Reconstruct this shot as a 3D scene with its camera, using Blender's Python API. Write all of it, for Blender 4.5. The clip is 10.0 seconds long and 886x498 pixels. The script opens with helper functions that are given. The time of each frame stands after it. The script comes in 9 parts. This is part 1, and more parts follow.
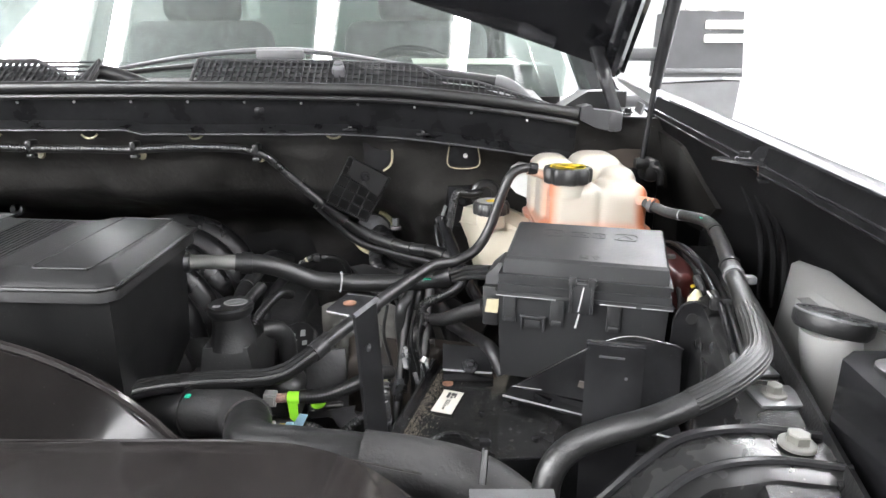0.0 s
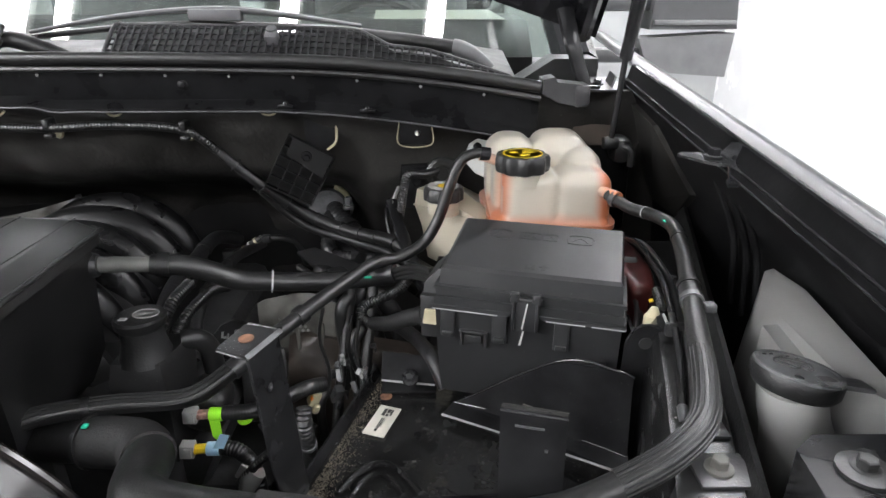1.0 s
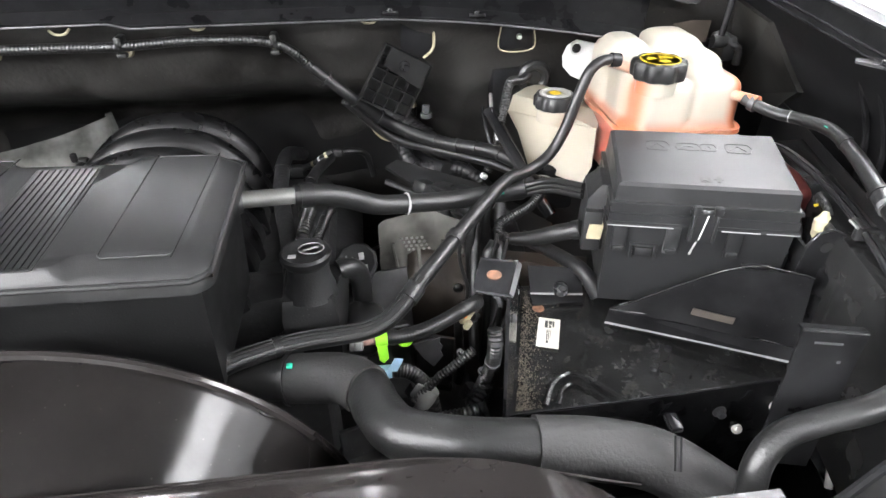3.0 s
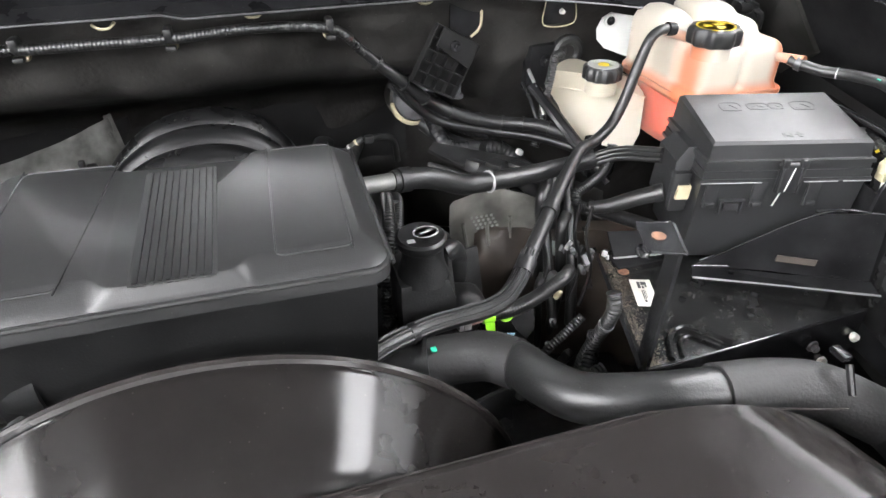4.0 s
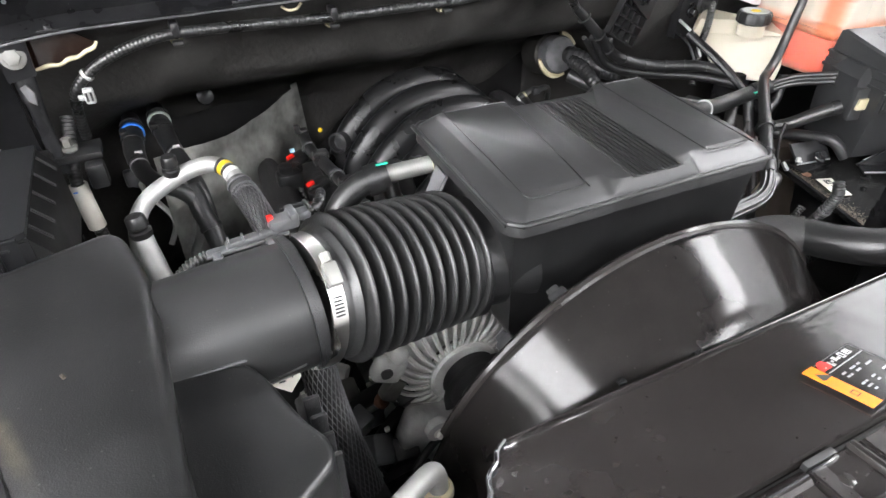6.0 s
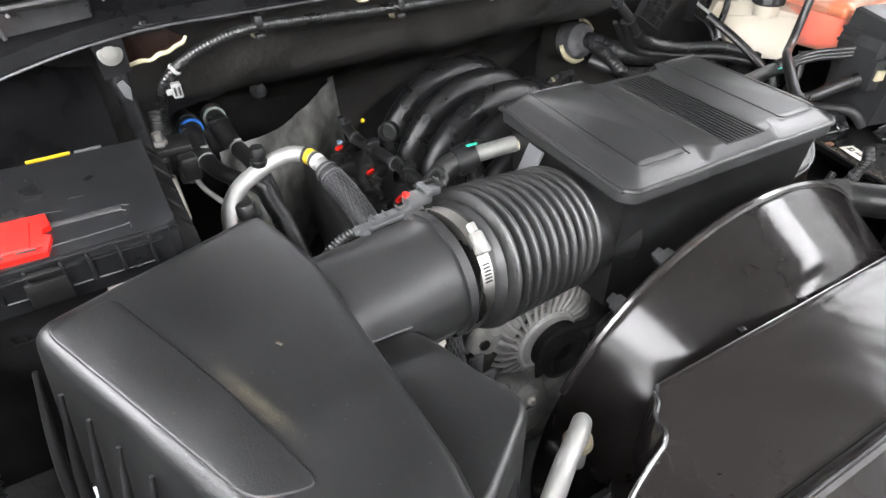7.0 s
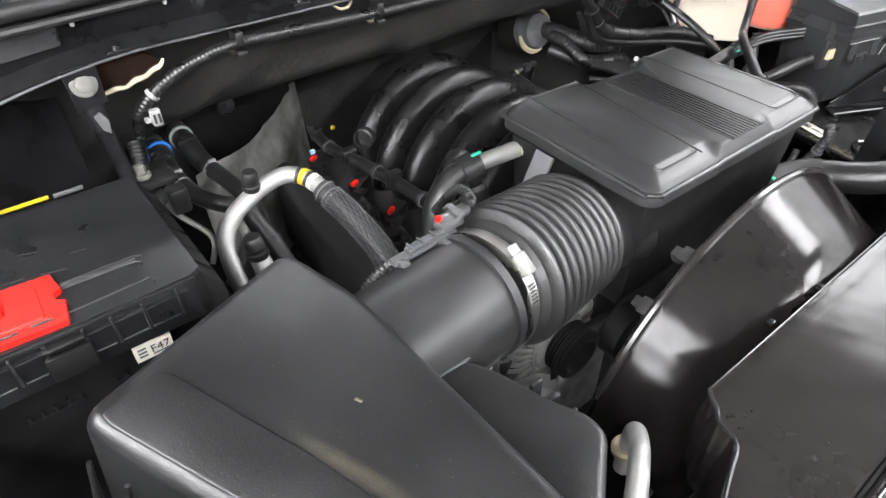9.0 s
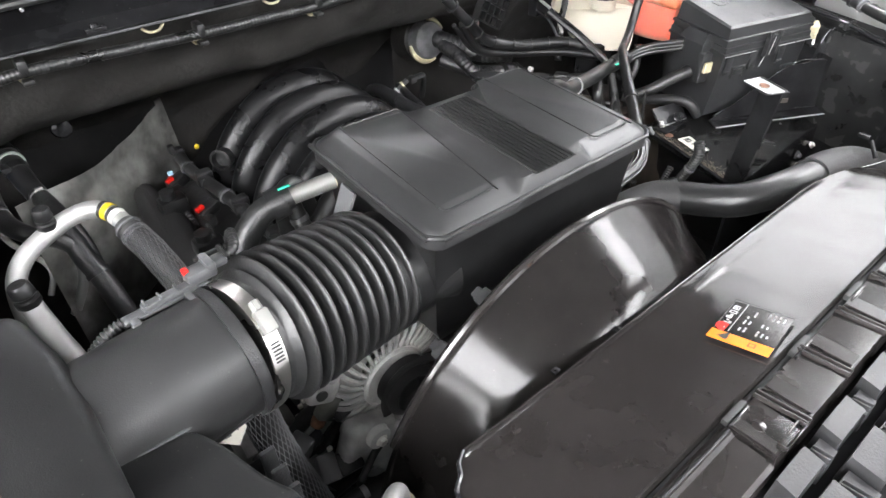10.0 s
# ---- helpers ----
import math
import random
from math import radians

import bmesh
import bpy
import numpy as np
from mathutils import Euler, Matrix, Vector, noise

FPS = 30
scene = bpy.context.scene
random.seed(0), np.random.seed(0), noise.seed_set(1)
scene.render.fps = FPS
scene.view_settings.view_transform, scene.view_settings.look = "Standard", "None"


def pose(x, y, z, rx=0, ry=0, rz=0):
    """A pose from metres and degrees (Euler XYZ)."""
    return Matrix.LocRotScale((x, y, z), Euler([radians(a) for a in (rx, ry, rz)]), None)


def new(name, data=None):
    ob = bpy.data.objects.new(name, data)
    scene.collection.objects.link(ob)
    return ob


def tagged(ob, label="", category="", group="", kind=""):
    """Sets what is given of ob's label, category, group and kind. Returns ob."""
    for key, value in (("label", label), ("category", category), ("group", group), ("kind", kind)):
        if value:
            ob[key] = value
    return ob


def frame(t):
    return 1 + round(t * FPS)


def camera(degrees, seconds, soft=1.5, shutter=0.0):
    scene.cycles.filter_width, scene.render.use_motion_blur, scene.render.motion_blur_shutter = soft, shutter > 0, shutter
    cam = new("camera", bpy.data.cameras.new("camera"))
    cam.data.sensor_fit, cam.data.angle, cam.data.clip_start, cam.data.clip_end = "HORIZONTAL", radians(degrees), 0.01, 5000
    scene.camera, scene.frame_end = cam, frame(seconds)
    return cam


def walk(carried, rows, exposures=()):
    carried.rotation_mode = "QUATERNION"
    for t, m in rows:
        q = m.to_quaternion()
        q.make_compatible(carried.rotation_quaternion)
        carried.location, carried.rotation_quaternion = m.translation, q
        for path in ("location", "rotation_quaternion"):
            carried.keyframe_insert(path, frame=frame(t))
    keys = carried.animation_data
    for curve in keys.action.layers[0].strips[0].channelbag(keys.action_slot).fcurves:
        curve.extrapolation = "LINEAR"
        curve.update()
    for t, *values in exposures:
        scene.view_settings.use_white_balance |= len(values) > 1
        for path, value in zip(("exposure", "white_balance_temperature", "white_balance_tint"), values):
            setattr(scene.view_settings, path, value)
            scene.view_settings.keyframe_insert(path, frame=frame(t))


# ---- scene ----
cam = camera(71.8, 10.0)
METRES, EYE, TILT, LEAN, TURN = 1.65, 1.47, -17.0, 0.0, 0.0
ROWS = [
    (0.0, 0.0, 0.0, 0.0, -0.0, -0.0, -0.0),
    (0.5, 0.0367, 0.0262, 0.0202, 0.06, -0.72, 0.04),
    (1.0, 0.0433, 0.0508, 0.0415, -0.09, -5.58, 0.2),
    (1.5, 0.0378, 0.0604, 0.0516, -0.43, -9.39, 0.41),
    (2.0, 0.0245, 0.0687, 0.063, -0.88, -12.85, 0.6),
    (2.5, -0.0367, 0.0582, 0.0696, -2.83, -15.29, 1.28),
    (3.0, -0.1058, 0.0623, 0.0685, -6.66, -16.53, 2.54),
    (4.5, -0.3, 0.0892, 0.0749, -20.15, -19.38, 6.47),
    (5.0, -0.3762, 0.0895, 0.0841, -23.43, -20.25, 7.42),
    (5.5, -0.4563, 0.0872, 0.091, -24.58, -20.84, 7.78),
    (6.0, -0.5288, 0.0877, 0.0888, -24.91, -21.31, 7.85),
    (7.5, -0.6499, 0.1287, 0.1062, -32.32, -22.86, 10.21),
    (8.0, -0.6739, 0.1514, 0.1204, -34.98, -23.57, 10.79),
    (8.5, -0.6746, 0.159, 0.1214, -36.29, -24.4, 11.11),
    (9.0, -0.6509, 0.1488, 0.1214, -37.1, -25.27, 11.27),
    (9.5, -0.5745, 0.1258, 0.1177, -37.73, -25.82, 11.28),
    (10.0, -0.5407, 0.1009, 0.1167, -38.58, -26.28, 11.31),
]
EXPOSURES = [(0.0, 1.0), (0.5, 0.5), (1.0, 0.2), (1.5, 0.52), (2.0, 0.95), (2.5, 1.18), (3.0, 1.25), (4.5, 1.1), (5.0, 1.04), (6.0, 1.14), (8.0, 1.1), (9.5, 1.18), (10.0, 1.18)]
walk(cam, [(t, pose(0, 0, EYE, TILT, LEAN, TURN) @ pose(METRES * x, METRES * y, METRES * z, 90 + pitch, roll, yaw)) for t, x, y, z, yaw, pitch, roll in ROWS], EXPOSURES)

# ---- light: a white workshop hall with rows of ceiling tubes ----
LAMP = 58.0          # glow of the ceiling tubes
PANEL = 13.5         # glow of the wide lights added along the walls
DAY = 8.0            # glow of the sheet behind the added high window
world = bpy.data.worlds.new("hall_air")
world.use_nodes = True
world.node_tree.nodes["Background"].inputs["Color"].default_value = (0.9, 0.95, 1.0, 1)
world.node_tree.nodes["Background"].inputs["Strength"].default_value = 0.02
scene.world = world

# ---- materials ----
def mat(name, color, rough=0.5, metal=0.0, grain=0.0, grain_size=400.0, mottle=0.15, mottle_size=25.0, rough_var=0.1, spec=0.5, coat=0.0, tint=None, dust=0.0):
    """A surface with fine relief, and with colour and gloss that vary at a coarser scale."""
    m = bpy.data.materials.new(name)
    m.use_nodes = True
    nt = m.node_tree
    n, l = nt.nodes, nt.links
    b = n["Principled BSDF"]
    tc = n.new("ShaderNodeTexCoord")
    big = n.new("ShaderNodeTexNoise")
    big.inputs["Scale"].default_value, big.inputs["Detail"].default_value = mottle_size, 3
    l.new(tc.outputs["Object"], big.inputs["Vector"])
    ramp = n.new("ShaderNodeMapRange")
    ramp.inputs["From Min"].default_value, ramp.inputs["From Max"].default_value = 0.2, 0.8
    ramp.interpolation_type = "SMOOTHSTEP"
    l.new(big.outputs["Fac"], ramp.inputs["Value"])
    mix = n.new("ShaderNodeMix")
    mix.data_type = "RGBA"
    c2 = tint if tint else [c * (1 + mottle * 2) + mottle * 0.01 for c in color]
    c1 = [c * (1 - mottle) for c in color]
    mix.inputs["A"].default_value, mix.inputs["B"].default_value = (*c1, 1), (*c2, 1)
    l.new(ramp.outputs["Result"], mix.inputs["Factor"])
    out = mix.outputs["Result"]
    if dust > 0:
        # specks and scuffs of pale dust
        d = n.new("ShaderNodeTexNoise")
        d.inputs["Scale"].default_value, d.inputs["Detail"].default_value, d.inputs["Roughness"].default_value = 60, 10, 0.75
        l.new(tc.outputs["Object"], d.inputs["Vector"])
        dr = n.new("ShaderNodeMapRange")
        dr.inputs["From Min"].default_value, dr.inputs["From Max"].default_value, dr.inputs["To Max"].default_value = 0.55, 0.85, dust
        l.new(d.outputs["Fac"], dr.inputs["Value"])
        dm = n.new("ShaderNodeMix")
        dm.data_type = "RGBA"
        dm.inputs["B"].default_value = (0.3, 0.28, 0.25, 1)
        l.new(dr.outputs["Result"], dm.inputs["Factor"])
        l.new(out, dm.inputs["A"])
        out = dm.outputs["Result"]
        # single pale crumbs, thicker in some places than in others
        vo = n.new("ShaderNodeTexVoronoi")
        vo.inputs["Scale"].default_value = 170
        l.new(tc.outputs["Object"], vo.inputs["Vector"])
        sp = n.new("ShaderNodeMapRange")
        sp.inputs["From Min"].default_value, sp.inputs["From Max"].default_value = 0.14, 0.06
        sp.inputs["To Max"].default_value = min(0.5, dust * 9)
        l.new(vo.outputs["Distance"], sp.inputs["Value"])
        pick = n.new("ShaderNodeMath")
        pick.operation = "MULTIPLY"
        some = n.new("ShaderNodeMapRange")
        some.inputs["From Min"].default_value, some.inputs["From Max"].default_value = 0.72, 0.86
        sep = n.new("ShaderNodeSeparateColor")
        l.new(vo.outputs["Color"], sep.inputs[0])
        l.new(sep.outputs[0], some.inputs["Value"])
        l.new(sp.outputs["Result"], pick.inputs[0])
        l.new(some.outputs["Result"], pick.inputs[1])
        cm = n.new("ShaderNodeMix")
        cm.data_type = "RGBA"
        cm.inputs["B"].default_value = (0.2, 0.19, 0.17, 1)
        l.new(pick.outputs[0], cm.inputs["Factor"])
        l.new(out, cm.inputs["A"])
        out = cm.outputs["Result"]
    l.new(out, b.inputs["Base Color"])
    rr = n.new("ShaderNodeMapRange")
    rr.inputs["From Min"].default_value, rr.inputs["From Max"].default_value = 0.2, 0.8
    rr.inputs["To Min"].default_value, rr.inputs["To Max"].default_value = max(0.02, rough - rough_var), min(1, rough + rough_var)
    l.new(big.outputs["Fac"], rr.inputs["Value"])
    l.new(rr.outputs["Result"], b.inputs["Roughness"])
    b.inputs["Metallic"].default_value = metal
    b.inputs["Specular IOR Level"].default_value = spec
    b.inputs["Coat Weight"].default_value = coat
    b.inputs["Coat Roughness"].default_value = 0.08
    if grain > 0:
        fine = n.new("ShaderNodeTexNoise")
        fine.inputs["Scale"].default_value, fine.inputs["Detail"].default_value = grain_size, 3
        l.new(tc.outputs["Object"], fine.inputs["Vector"])
        bump = n.new("ShaderNodeBump")
        bump.inputs["Strength"].default_value, bump.inputs["Distance"].default_value = grain, 0.001
        l.new(fine.outputs["Fac"], bump.inputs["Height"])
        l.new(bump.outputs["Normal"], b.inputs["Normal"])
    return m


def glow(name, color, strength):
    m = mat(name, (0.9, 0.9, 0.9))
    b = m.node_tree.nodes["Principled BSDF"]
    b.inputs["Emission Color"].default_value = (*color, 1)
    b.inputs["Emission Strength"].default_value = strength
    return m


def translucent(name, color, clear, rough=0.3, stain=None):
    """Milky plastic: some light goes through, the rest scatters."""
    m = bpy.data.materials.new(name)
    m.use_nodes = True
    nt = m.node_tree
    n, l = nt.nodes, nt.links
    out = n["Material Output"]
    n.remove(n["Principled BSDF"])
    tc = n.new("ShaderNodeTexCoord")
    noi = n.new("ShaderNodeTexNoise")
    noi.inputs["Scale"].default_value, noi.inputs["Detail"].default_value = 18, 4
    l.new(tc.outputs["Object"], noi.inputs["Vector"])
    col = n.new("ShaderNodeMix")
    col.data_type = "RGBA"
    col.inputs["A"].default_value = (*color, 1)
    col.inputs["B"].default_value = (*[c * 0.88 for c in color], 1)
    l.new(noi.outputs["Fac"], col.inputs["Factor"])
    colour = col.outputs["Result"]
    if stain:
        # coolant has dyed the plastic along the upright edges and just above the fluid's level
        xyz = n.new("ShaderNodeSeparateXYZ")
        l.new(tc.outputs["Object"], xyz.inputs[0])

        def ramp(source, a, b):
            r = n.new("ShaderNodeMapRange")
            r.interpolation_type = "SMOOTHSTEP"
            r.inputs["From Min"].default_value, r.inputs["From Max"].default_value = a, b
            l.new(source, r.inputs["Value"])
            return r.outputs["Result"]

        def calc(kind, a, b):
            c = n.new("ShaderNodeMath")
            c.operation = kind
            for i, v in enumerate((a, b)):
                if isinstance(v, float):
                    c.inputs[i].default_value = v
                else:
                    l.new(v, c.inputs[i])
            return c.outputs[0]

        off = calc("ABSOLUTE", calc("SUBTRACT", xyz.outputs[0], 0.006), 0.0)
        sides = calc("MULTIPLY", ramp(off, 0.046, 0.064), ramp(xyz.outputs[1], -0.02, -0.05))
        level = calc("MULTIPLY", ramp(xyz.outputs[2], 0.158, 0.138), 0.8)
        amount = calc("MULTIPLY", calc("MAXIMUM", sides, level), 0.85)
        dye = n.new("ShaderNodeMix")
        dye.data_type = "RGBA"
        dye.inputs["B"].default_value = (*stain, 1)
        l.new(amount, dye.inputs["Factor"])
        l.new(colour, dye.inputs["A"])
        colour = dye.outputs["Result"]
    dif, tra, clr, glo = (n.new("ShaderNodeBsdf" + k) for k in ("Diffuse", "Translucent", "Transparent", "Glossy"))
    for s in (dif, tra):
        l.new(colour, s.inputs["Color"])
    clr.inputs["Color"].default_value = (*[min(1, c * 1.05) for c in color], 1)
    glo.inputs["Roughness"].default_value = rough
    m1, m2, m3 = (n.new("ShaderNodeMixShader") for _ in range(3))
    m1.inputs["Fac"].default_value = 0.5
    l.new(dif.outputs[0], m1.inputs[1])
    l.new(tra.outputs[0], m1.inputs[2])
    m2.inputs["Fac"].default_value = clear
    l.new(m1.outputs[0], m2.inputs[1])
    l.new(clr.outputs[0], m2.inputs[2])
    fr = n.new("ShaderNodeFresnel")
    fr.inputs["IOR"].default_value = 1.45
    l.new(fr.outputs[0], m3.inputs["Fac"])
    l.new(m2.outputs[0], m3.inputs[1])
    l.new(glo.outputs[0], m3.inputs[2])
    l.new(m3.outputs[0], out.inputs["Surface"])
    return m


def woven(name, c1, c2, scale):
    """Braided sleeve: a fine cross-hatch of threads."""
    m = mat(name, c1, 0.55, grain=0.0)
    nt = m.node_tree
    n, l = nt.nodes, nt.links
    b = n["Principled BSDF"]
    tc = n.new("ShaderNodeTexCoord")
    vo = n.new("ShaderNodeTexVoronoi")
    vo.inputs["Scale"].default_value = scale
    vo.inputs["Randomness"].default_value = 0.25
    l.new(tc.outputs["Object"], vo.inputs["Vector"])
    mix = n.new("ShaderNodeMix")
    mix.data_type = "RGBA"
    mix.inputs["A"].default_value, mix.inputs["B"].default_value = (*c2, 1), (*c1, 1)
    mr = n.new("ShaderNodeMapRange")
    mr.inputs["From Max"].default_value = 0.7
    l.new(vo.outputs["Distance"], mr.inputs["Value"])
    l.new(mr.outputs["Result"], mix.inputs["Factor"])
    l.new(mix.outputs["Result"], b.inputs["Base Color"])
    bump = n.new("ShaderNodeBump")
    bump.invert = True
    bump.inputs["Strength"].default_value, bump.inputs["Distance"].default_value = 0.9, 0.0015
    l.new(vo.outputs["Distance"], bump.inputs["Height"])
    l.new(bump.outputs["Normal"], b.inputs["Normal"])
    return m


M_LID = mat("satin_black_plastic", (0.016, 0.016, 0.0162), 0.37, grain=0.14, grain_size=900, mottle=0.1, rough_var=0.04, spec=0.42, dust=0.02)
M_AIRLID = mat("scuffed_airbox_plastic", (0.010, 0.010, 0.0102), 0.36, grain=0.2, grain_size=900, mottle=0.12, rough_var=0.06, spec=0.45, dust=0.03)
_n, _l = M_AIRLID.node_tree.nodes, M_AIRLID.node_tree.links
_tc, _map, _ns, _mr, _mx = (_n.new("ShaderNode" + k) for k in ("TexCoord", "Mapping", "TexNoise", "MapRange", "Mix"))
# a soft smear of sand, drawn out along one way
_gr = _n.new("ShaderNodeTexGradient")
_gr.gradient_type = "SPHERICAL"
_map.vector_type = "TEXTURE"
_map.inputs["Location"].default_value = (0.001, -0.008, 0.305)
_map.inputs["Rotation"].default_value = (0, 0, radians(-70))
_map.inputs["Scale"].default_value = (0.075, 0.010, 0.05)
_l.new(_tc.outputs["Object"], _map.inputs["Vector"])
_l.new(_map.outputs[0], _gr.inputs["Vector"])
_ns.inputs["Scale"].default_value, _ns.inputs["Detail"].default_value = 70, 9
_l.new(_tc.outputs["Object"], _ns.inputs["Vector"])
_mu = _n.new("ShaderNodeMath")
_mu.operation = "MULTIPLY"
_l.new(_gr.outputs["Fac"], _mu.inputs[0])
_l.new(_ns.outputs["Fac"], _mu.inputs[1])
_mr.inputs["From Min"].default_value, _mr.inputs["From Max"].default_value, _mr.inputs["To Max"].default_value = 0.16, 0.50, 0.24
_l.new(_mu.outputs[0], _mr.inputs["Value"])
_mx.data_type = "RGBA"
_b = _n["Principled BSDF"]
_l.new(_b.inputs["Base Color"].links[0].from_socket, _mx.inputs["A"])
_mx.inputs["B"].default_value = (0.15, 0.13, 0.085, 1)
_l.new(_mr.outputs["Result"], _mx.inputs["Factor"])
_l.new(_mx.outputs["Result"], _b.inputs["Base Color"])
M_PLASTIC = mat("grained_black_plastic", (0.012, 0.012, 0.0125), 0.36, grain=0.5, grain_size=700, mottle=0.1, rough_var=0.04, dust=0.02)
M_FUSE = mat("fuse_box_plastic", (0.0165, 0.0168, 0.0175), 0.44, grain=0.18, grain_size=900, mottle=0.1, dust=0.02)
M_BATT = mat("battery_case_plastic", (0.0095, 0.0097, 0.0105), 0.32, grain=0.16, grain_size=600, mottle=0.15, spec=0.38, dust=0.05)
M_GLOSS = mat("glossy_black_shroud", (0.017, 0.0150, 0.0145), 0.14, grain=0.12, grain_size=60, mottle=0.1, rough_var=0.04, dust=0.02)
M_PAINT = mat("black_car_paint", (0.006, 0.006, 0.007), 0.12, coat=1.0, mottle=0.1, rough_var=0.03)
M_METAL = mat("black_painted_steel", (0.009, 0.009, 0.0096), 0.2, grain=0.15, grain_size=120, mottle=0.3, rough_var=0.08, spec=0.16, dust=0.012)
M_TRAY = mat("dusty_black_tray", (0.009, 0.009, 0.009), 0.2, grain=0.25, grain_size=150, mottle=0.4, rough_var=0.12, dust=0.22)
M_RUBBER = mat("black_rubber", (0.011, 0.011, 0.011), 0.38, grain=0.35, grain_size=350, mottle=0.1, dust=0.03)
M_LOOM = mat("loom_plastic", (0.01, 0.01, 0.01), 0.32, grain=0.1, mottle=0.2, dust=0.006)
M_TAPE = mat("harness_tape", (0.011, 0.011, 0.0115), 0.42, grain=0.7, grain_size=180, mottle=0.2, dust=0.04)
M_FOAM = mat("foam_sleeve", (0.013, 0.0125, 0.0125), 0.65, grain=0.6, grain_size=300, mottle=0.2, dust=0.03)
M_FELT = mat("firewall_insulation", (0.014, 0.0130, 0.0120), 0.6, grain=1.0, grain_size=110, mottle=0.5, mottle_size=14, rough_var=0.2, spec=0.35, dust=0.07)
M_DARK = mat("dark_plastic", (0.010, 0.010, 0.0102), 0.38, grain=0.3, mottle=0.25, spec=0.38, dust=0.03)
M_ENGINE = mat("grimy_cast_engine", (0.017, 0.017, 0.0175), 0.45, grain=0.7, grain_size=120, mottle=0.5, mottle_size=30, dust=0.1)
M_VENT = mat("grey_black_vent_plastic", (0.020, 0.020, 0.021), 0.5, grain=0.3, mottle=0.15)
M_BRACKET = mat("scuffed_steel_and_highlight", (0.06, 0.06, 0.062), 0.35, metal=0.5, grain=0.3, mottle=0.3)
M_SHIELD = mat("dull_shield_steel", (0.13, 0.127, 0.115), 0.5, metal=0.5, grain=0.6, grain_size=90, mottle=0.4)
M_ALU = mat("bare_aluminium", (0.36, 0.36, 0.347), 0.58, metal=0.7, grain=0.2, grain_size=250, mottle=0.15)
M_CAST = mat("cast_aluminium", (0.31, 0.307, 0.295), 0.6, metal=0.3, grain=0.6, grain_size=300, mottle=0.35)
M_STEEL = mat("bright_steel", (0.44, 0.43, 0.41), 0.26, metal=1.0, grain=0.08, mottle=0.1)
M_ZINC = mat("zinc_plated_bolt", (0.7, 0.69, 0.64), 0.42, metal=0.6, grain=0.3, mottle=0.15)
M_FOIL = mat("heat_shield_foil", (0.24, 0.24, 0.225), 0.5, metal=0.7, grain=1.0, grain_size=70, mottle=0.4, mottle_size=28, rough_var=0.18)
M_STUB = mat("dull_pipe_metal", (0.17, 0.17, 0.16), 0.5, metal=0.5, grain=0.3, grain_size=200, mottle=0.2)
M_GREY = mat("grey_plastic", (0.09, 0.09, 0.093), 0.42, grain=0.3, mottle=0.15)
M_MIRROR_CASE = mat("grey_mirror_case", (0.055, 0.056, 0.058), 0.5, grain=0.4, mottle=0.1)
M_MIRROR_FOOT = mat("light_grey_mirror_cover", (0.13, 0.131, 0.133), 0.5, grain=0.4, mottle=0.1)
M_NUT = mat("pale_coated_bolt", (0.095, 0.093, 0.084), 0.5, mottle=0.15)
M_WHITE = mat("white_plastic", (0.5, 0.5, 0.48), 0.4, mottle=0.06)
M_IVORY = mat("ivory_plastic", (0.36, 0.32, 0.21), 0.5, mottle=0.15)
M_RED = mat("red_plastic", (0.5, 0.011, 0.007), 0.4, grain=0.15, mottle=0.08, rough_var=0.06, spec=0.3)
M_YELLOW = mat("yellow_print", (0.55, 0.38, 0.012), 0.45, mottle=0.1)
M_BLUE = mat("blue_plastic", (0.03, 0.16, 0.55), 0.4, mottle=0.1)
M_LIGHTBLUE = mat("pale_blue_tape", (0.3, 0.48, 0.62), 0.5, mottle=0.1)
M_GREEN = mat("fluorescent_green_tape", (0.3, 0.75, 0.03), 0.45, mottle=0.1)
M_TEAL = mat("green_paint_mark", (0.02, 0.4, 0.25), 0.5, mottle=0.1)
M_ORANGE = mat("orange_print", (0.72, 0.19, 0.008), 0.35, mottle=0.05)
M_RUST = mat("orange_brown_rust", (0.13, 0.062, 0.036), 0.8, mottle=0.5, mottle_size=120)
M_PAPER = mat("label_paper", (0.52, 0.50, 0.44), 0.45, mottle=0.08)
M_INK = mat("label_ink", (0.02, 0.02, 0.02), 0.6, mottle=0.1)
M_SILVERPRINT = mat("pale_grey_print", (0.3, 0.3, 0.3), 0.5, mottle=0.1)
M_DIRT = mat("sandy_dirt", (0.075, 0.062, 0.046), 0.9, grain=0.9, grain_size=250, mottle=0.5, mottle_size=80)
M_POLY = translucent("milky_polyethylene", (0.76, 0.72, 0.62), 0.12, stain=(0.80, 0.22, 0.07))
M_POLY_LOW = translucent("coolant_filled_polyethylene", (0.9, 0.62, 0.5), 0.62)
M_POLY_OLD = translucent("cream_polyethylene", (0.76, 0.70, 0.57), 0.06)
M_COOLANT = mat("orange_coolant", (0.85, 0.12, 0.035), 0.3, mottle=0.08)
M_WASH = translucent("white_washer_tank", (0.8, 0.81, 0.79), 0.08)
M_BRAID = woven("braided_sleeve", (0.004, 0.004, 0.004), (0.075, 0.075, 0.075), 430)
M_WALL = mat("white_wall_paint", (0.64, 0.645, 0.645), 0.25, grain=0.1, grain_size=30, mottle=0.05, mottle_size=3)
M_CEIL = mat("darkened_ceiling", (0.16, 0.16, 0.16), 0.6, mottle=0.03, mottle_size=3)
M_FLOOR = mat("grey_epoxy_floor", (0.3, 0.3, 0.3), 0.3, mottle=0.2, mottle_size=2)
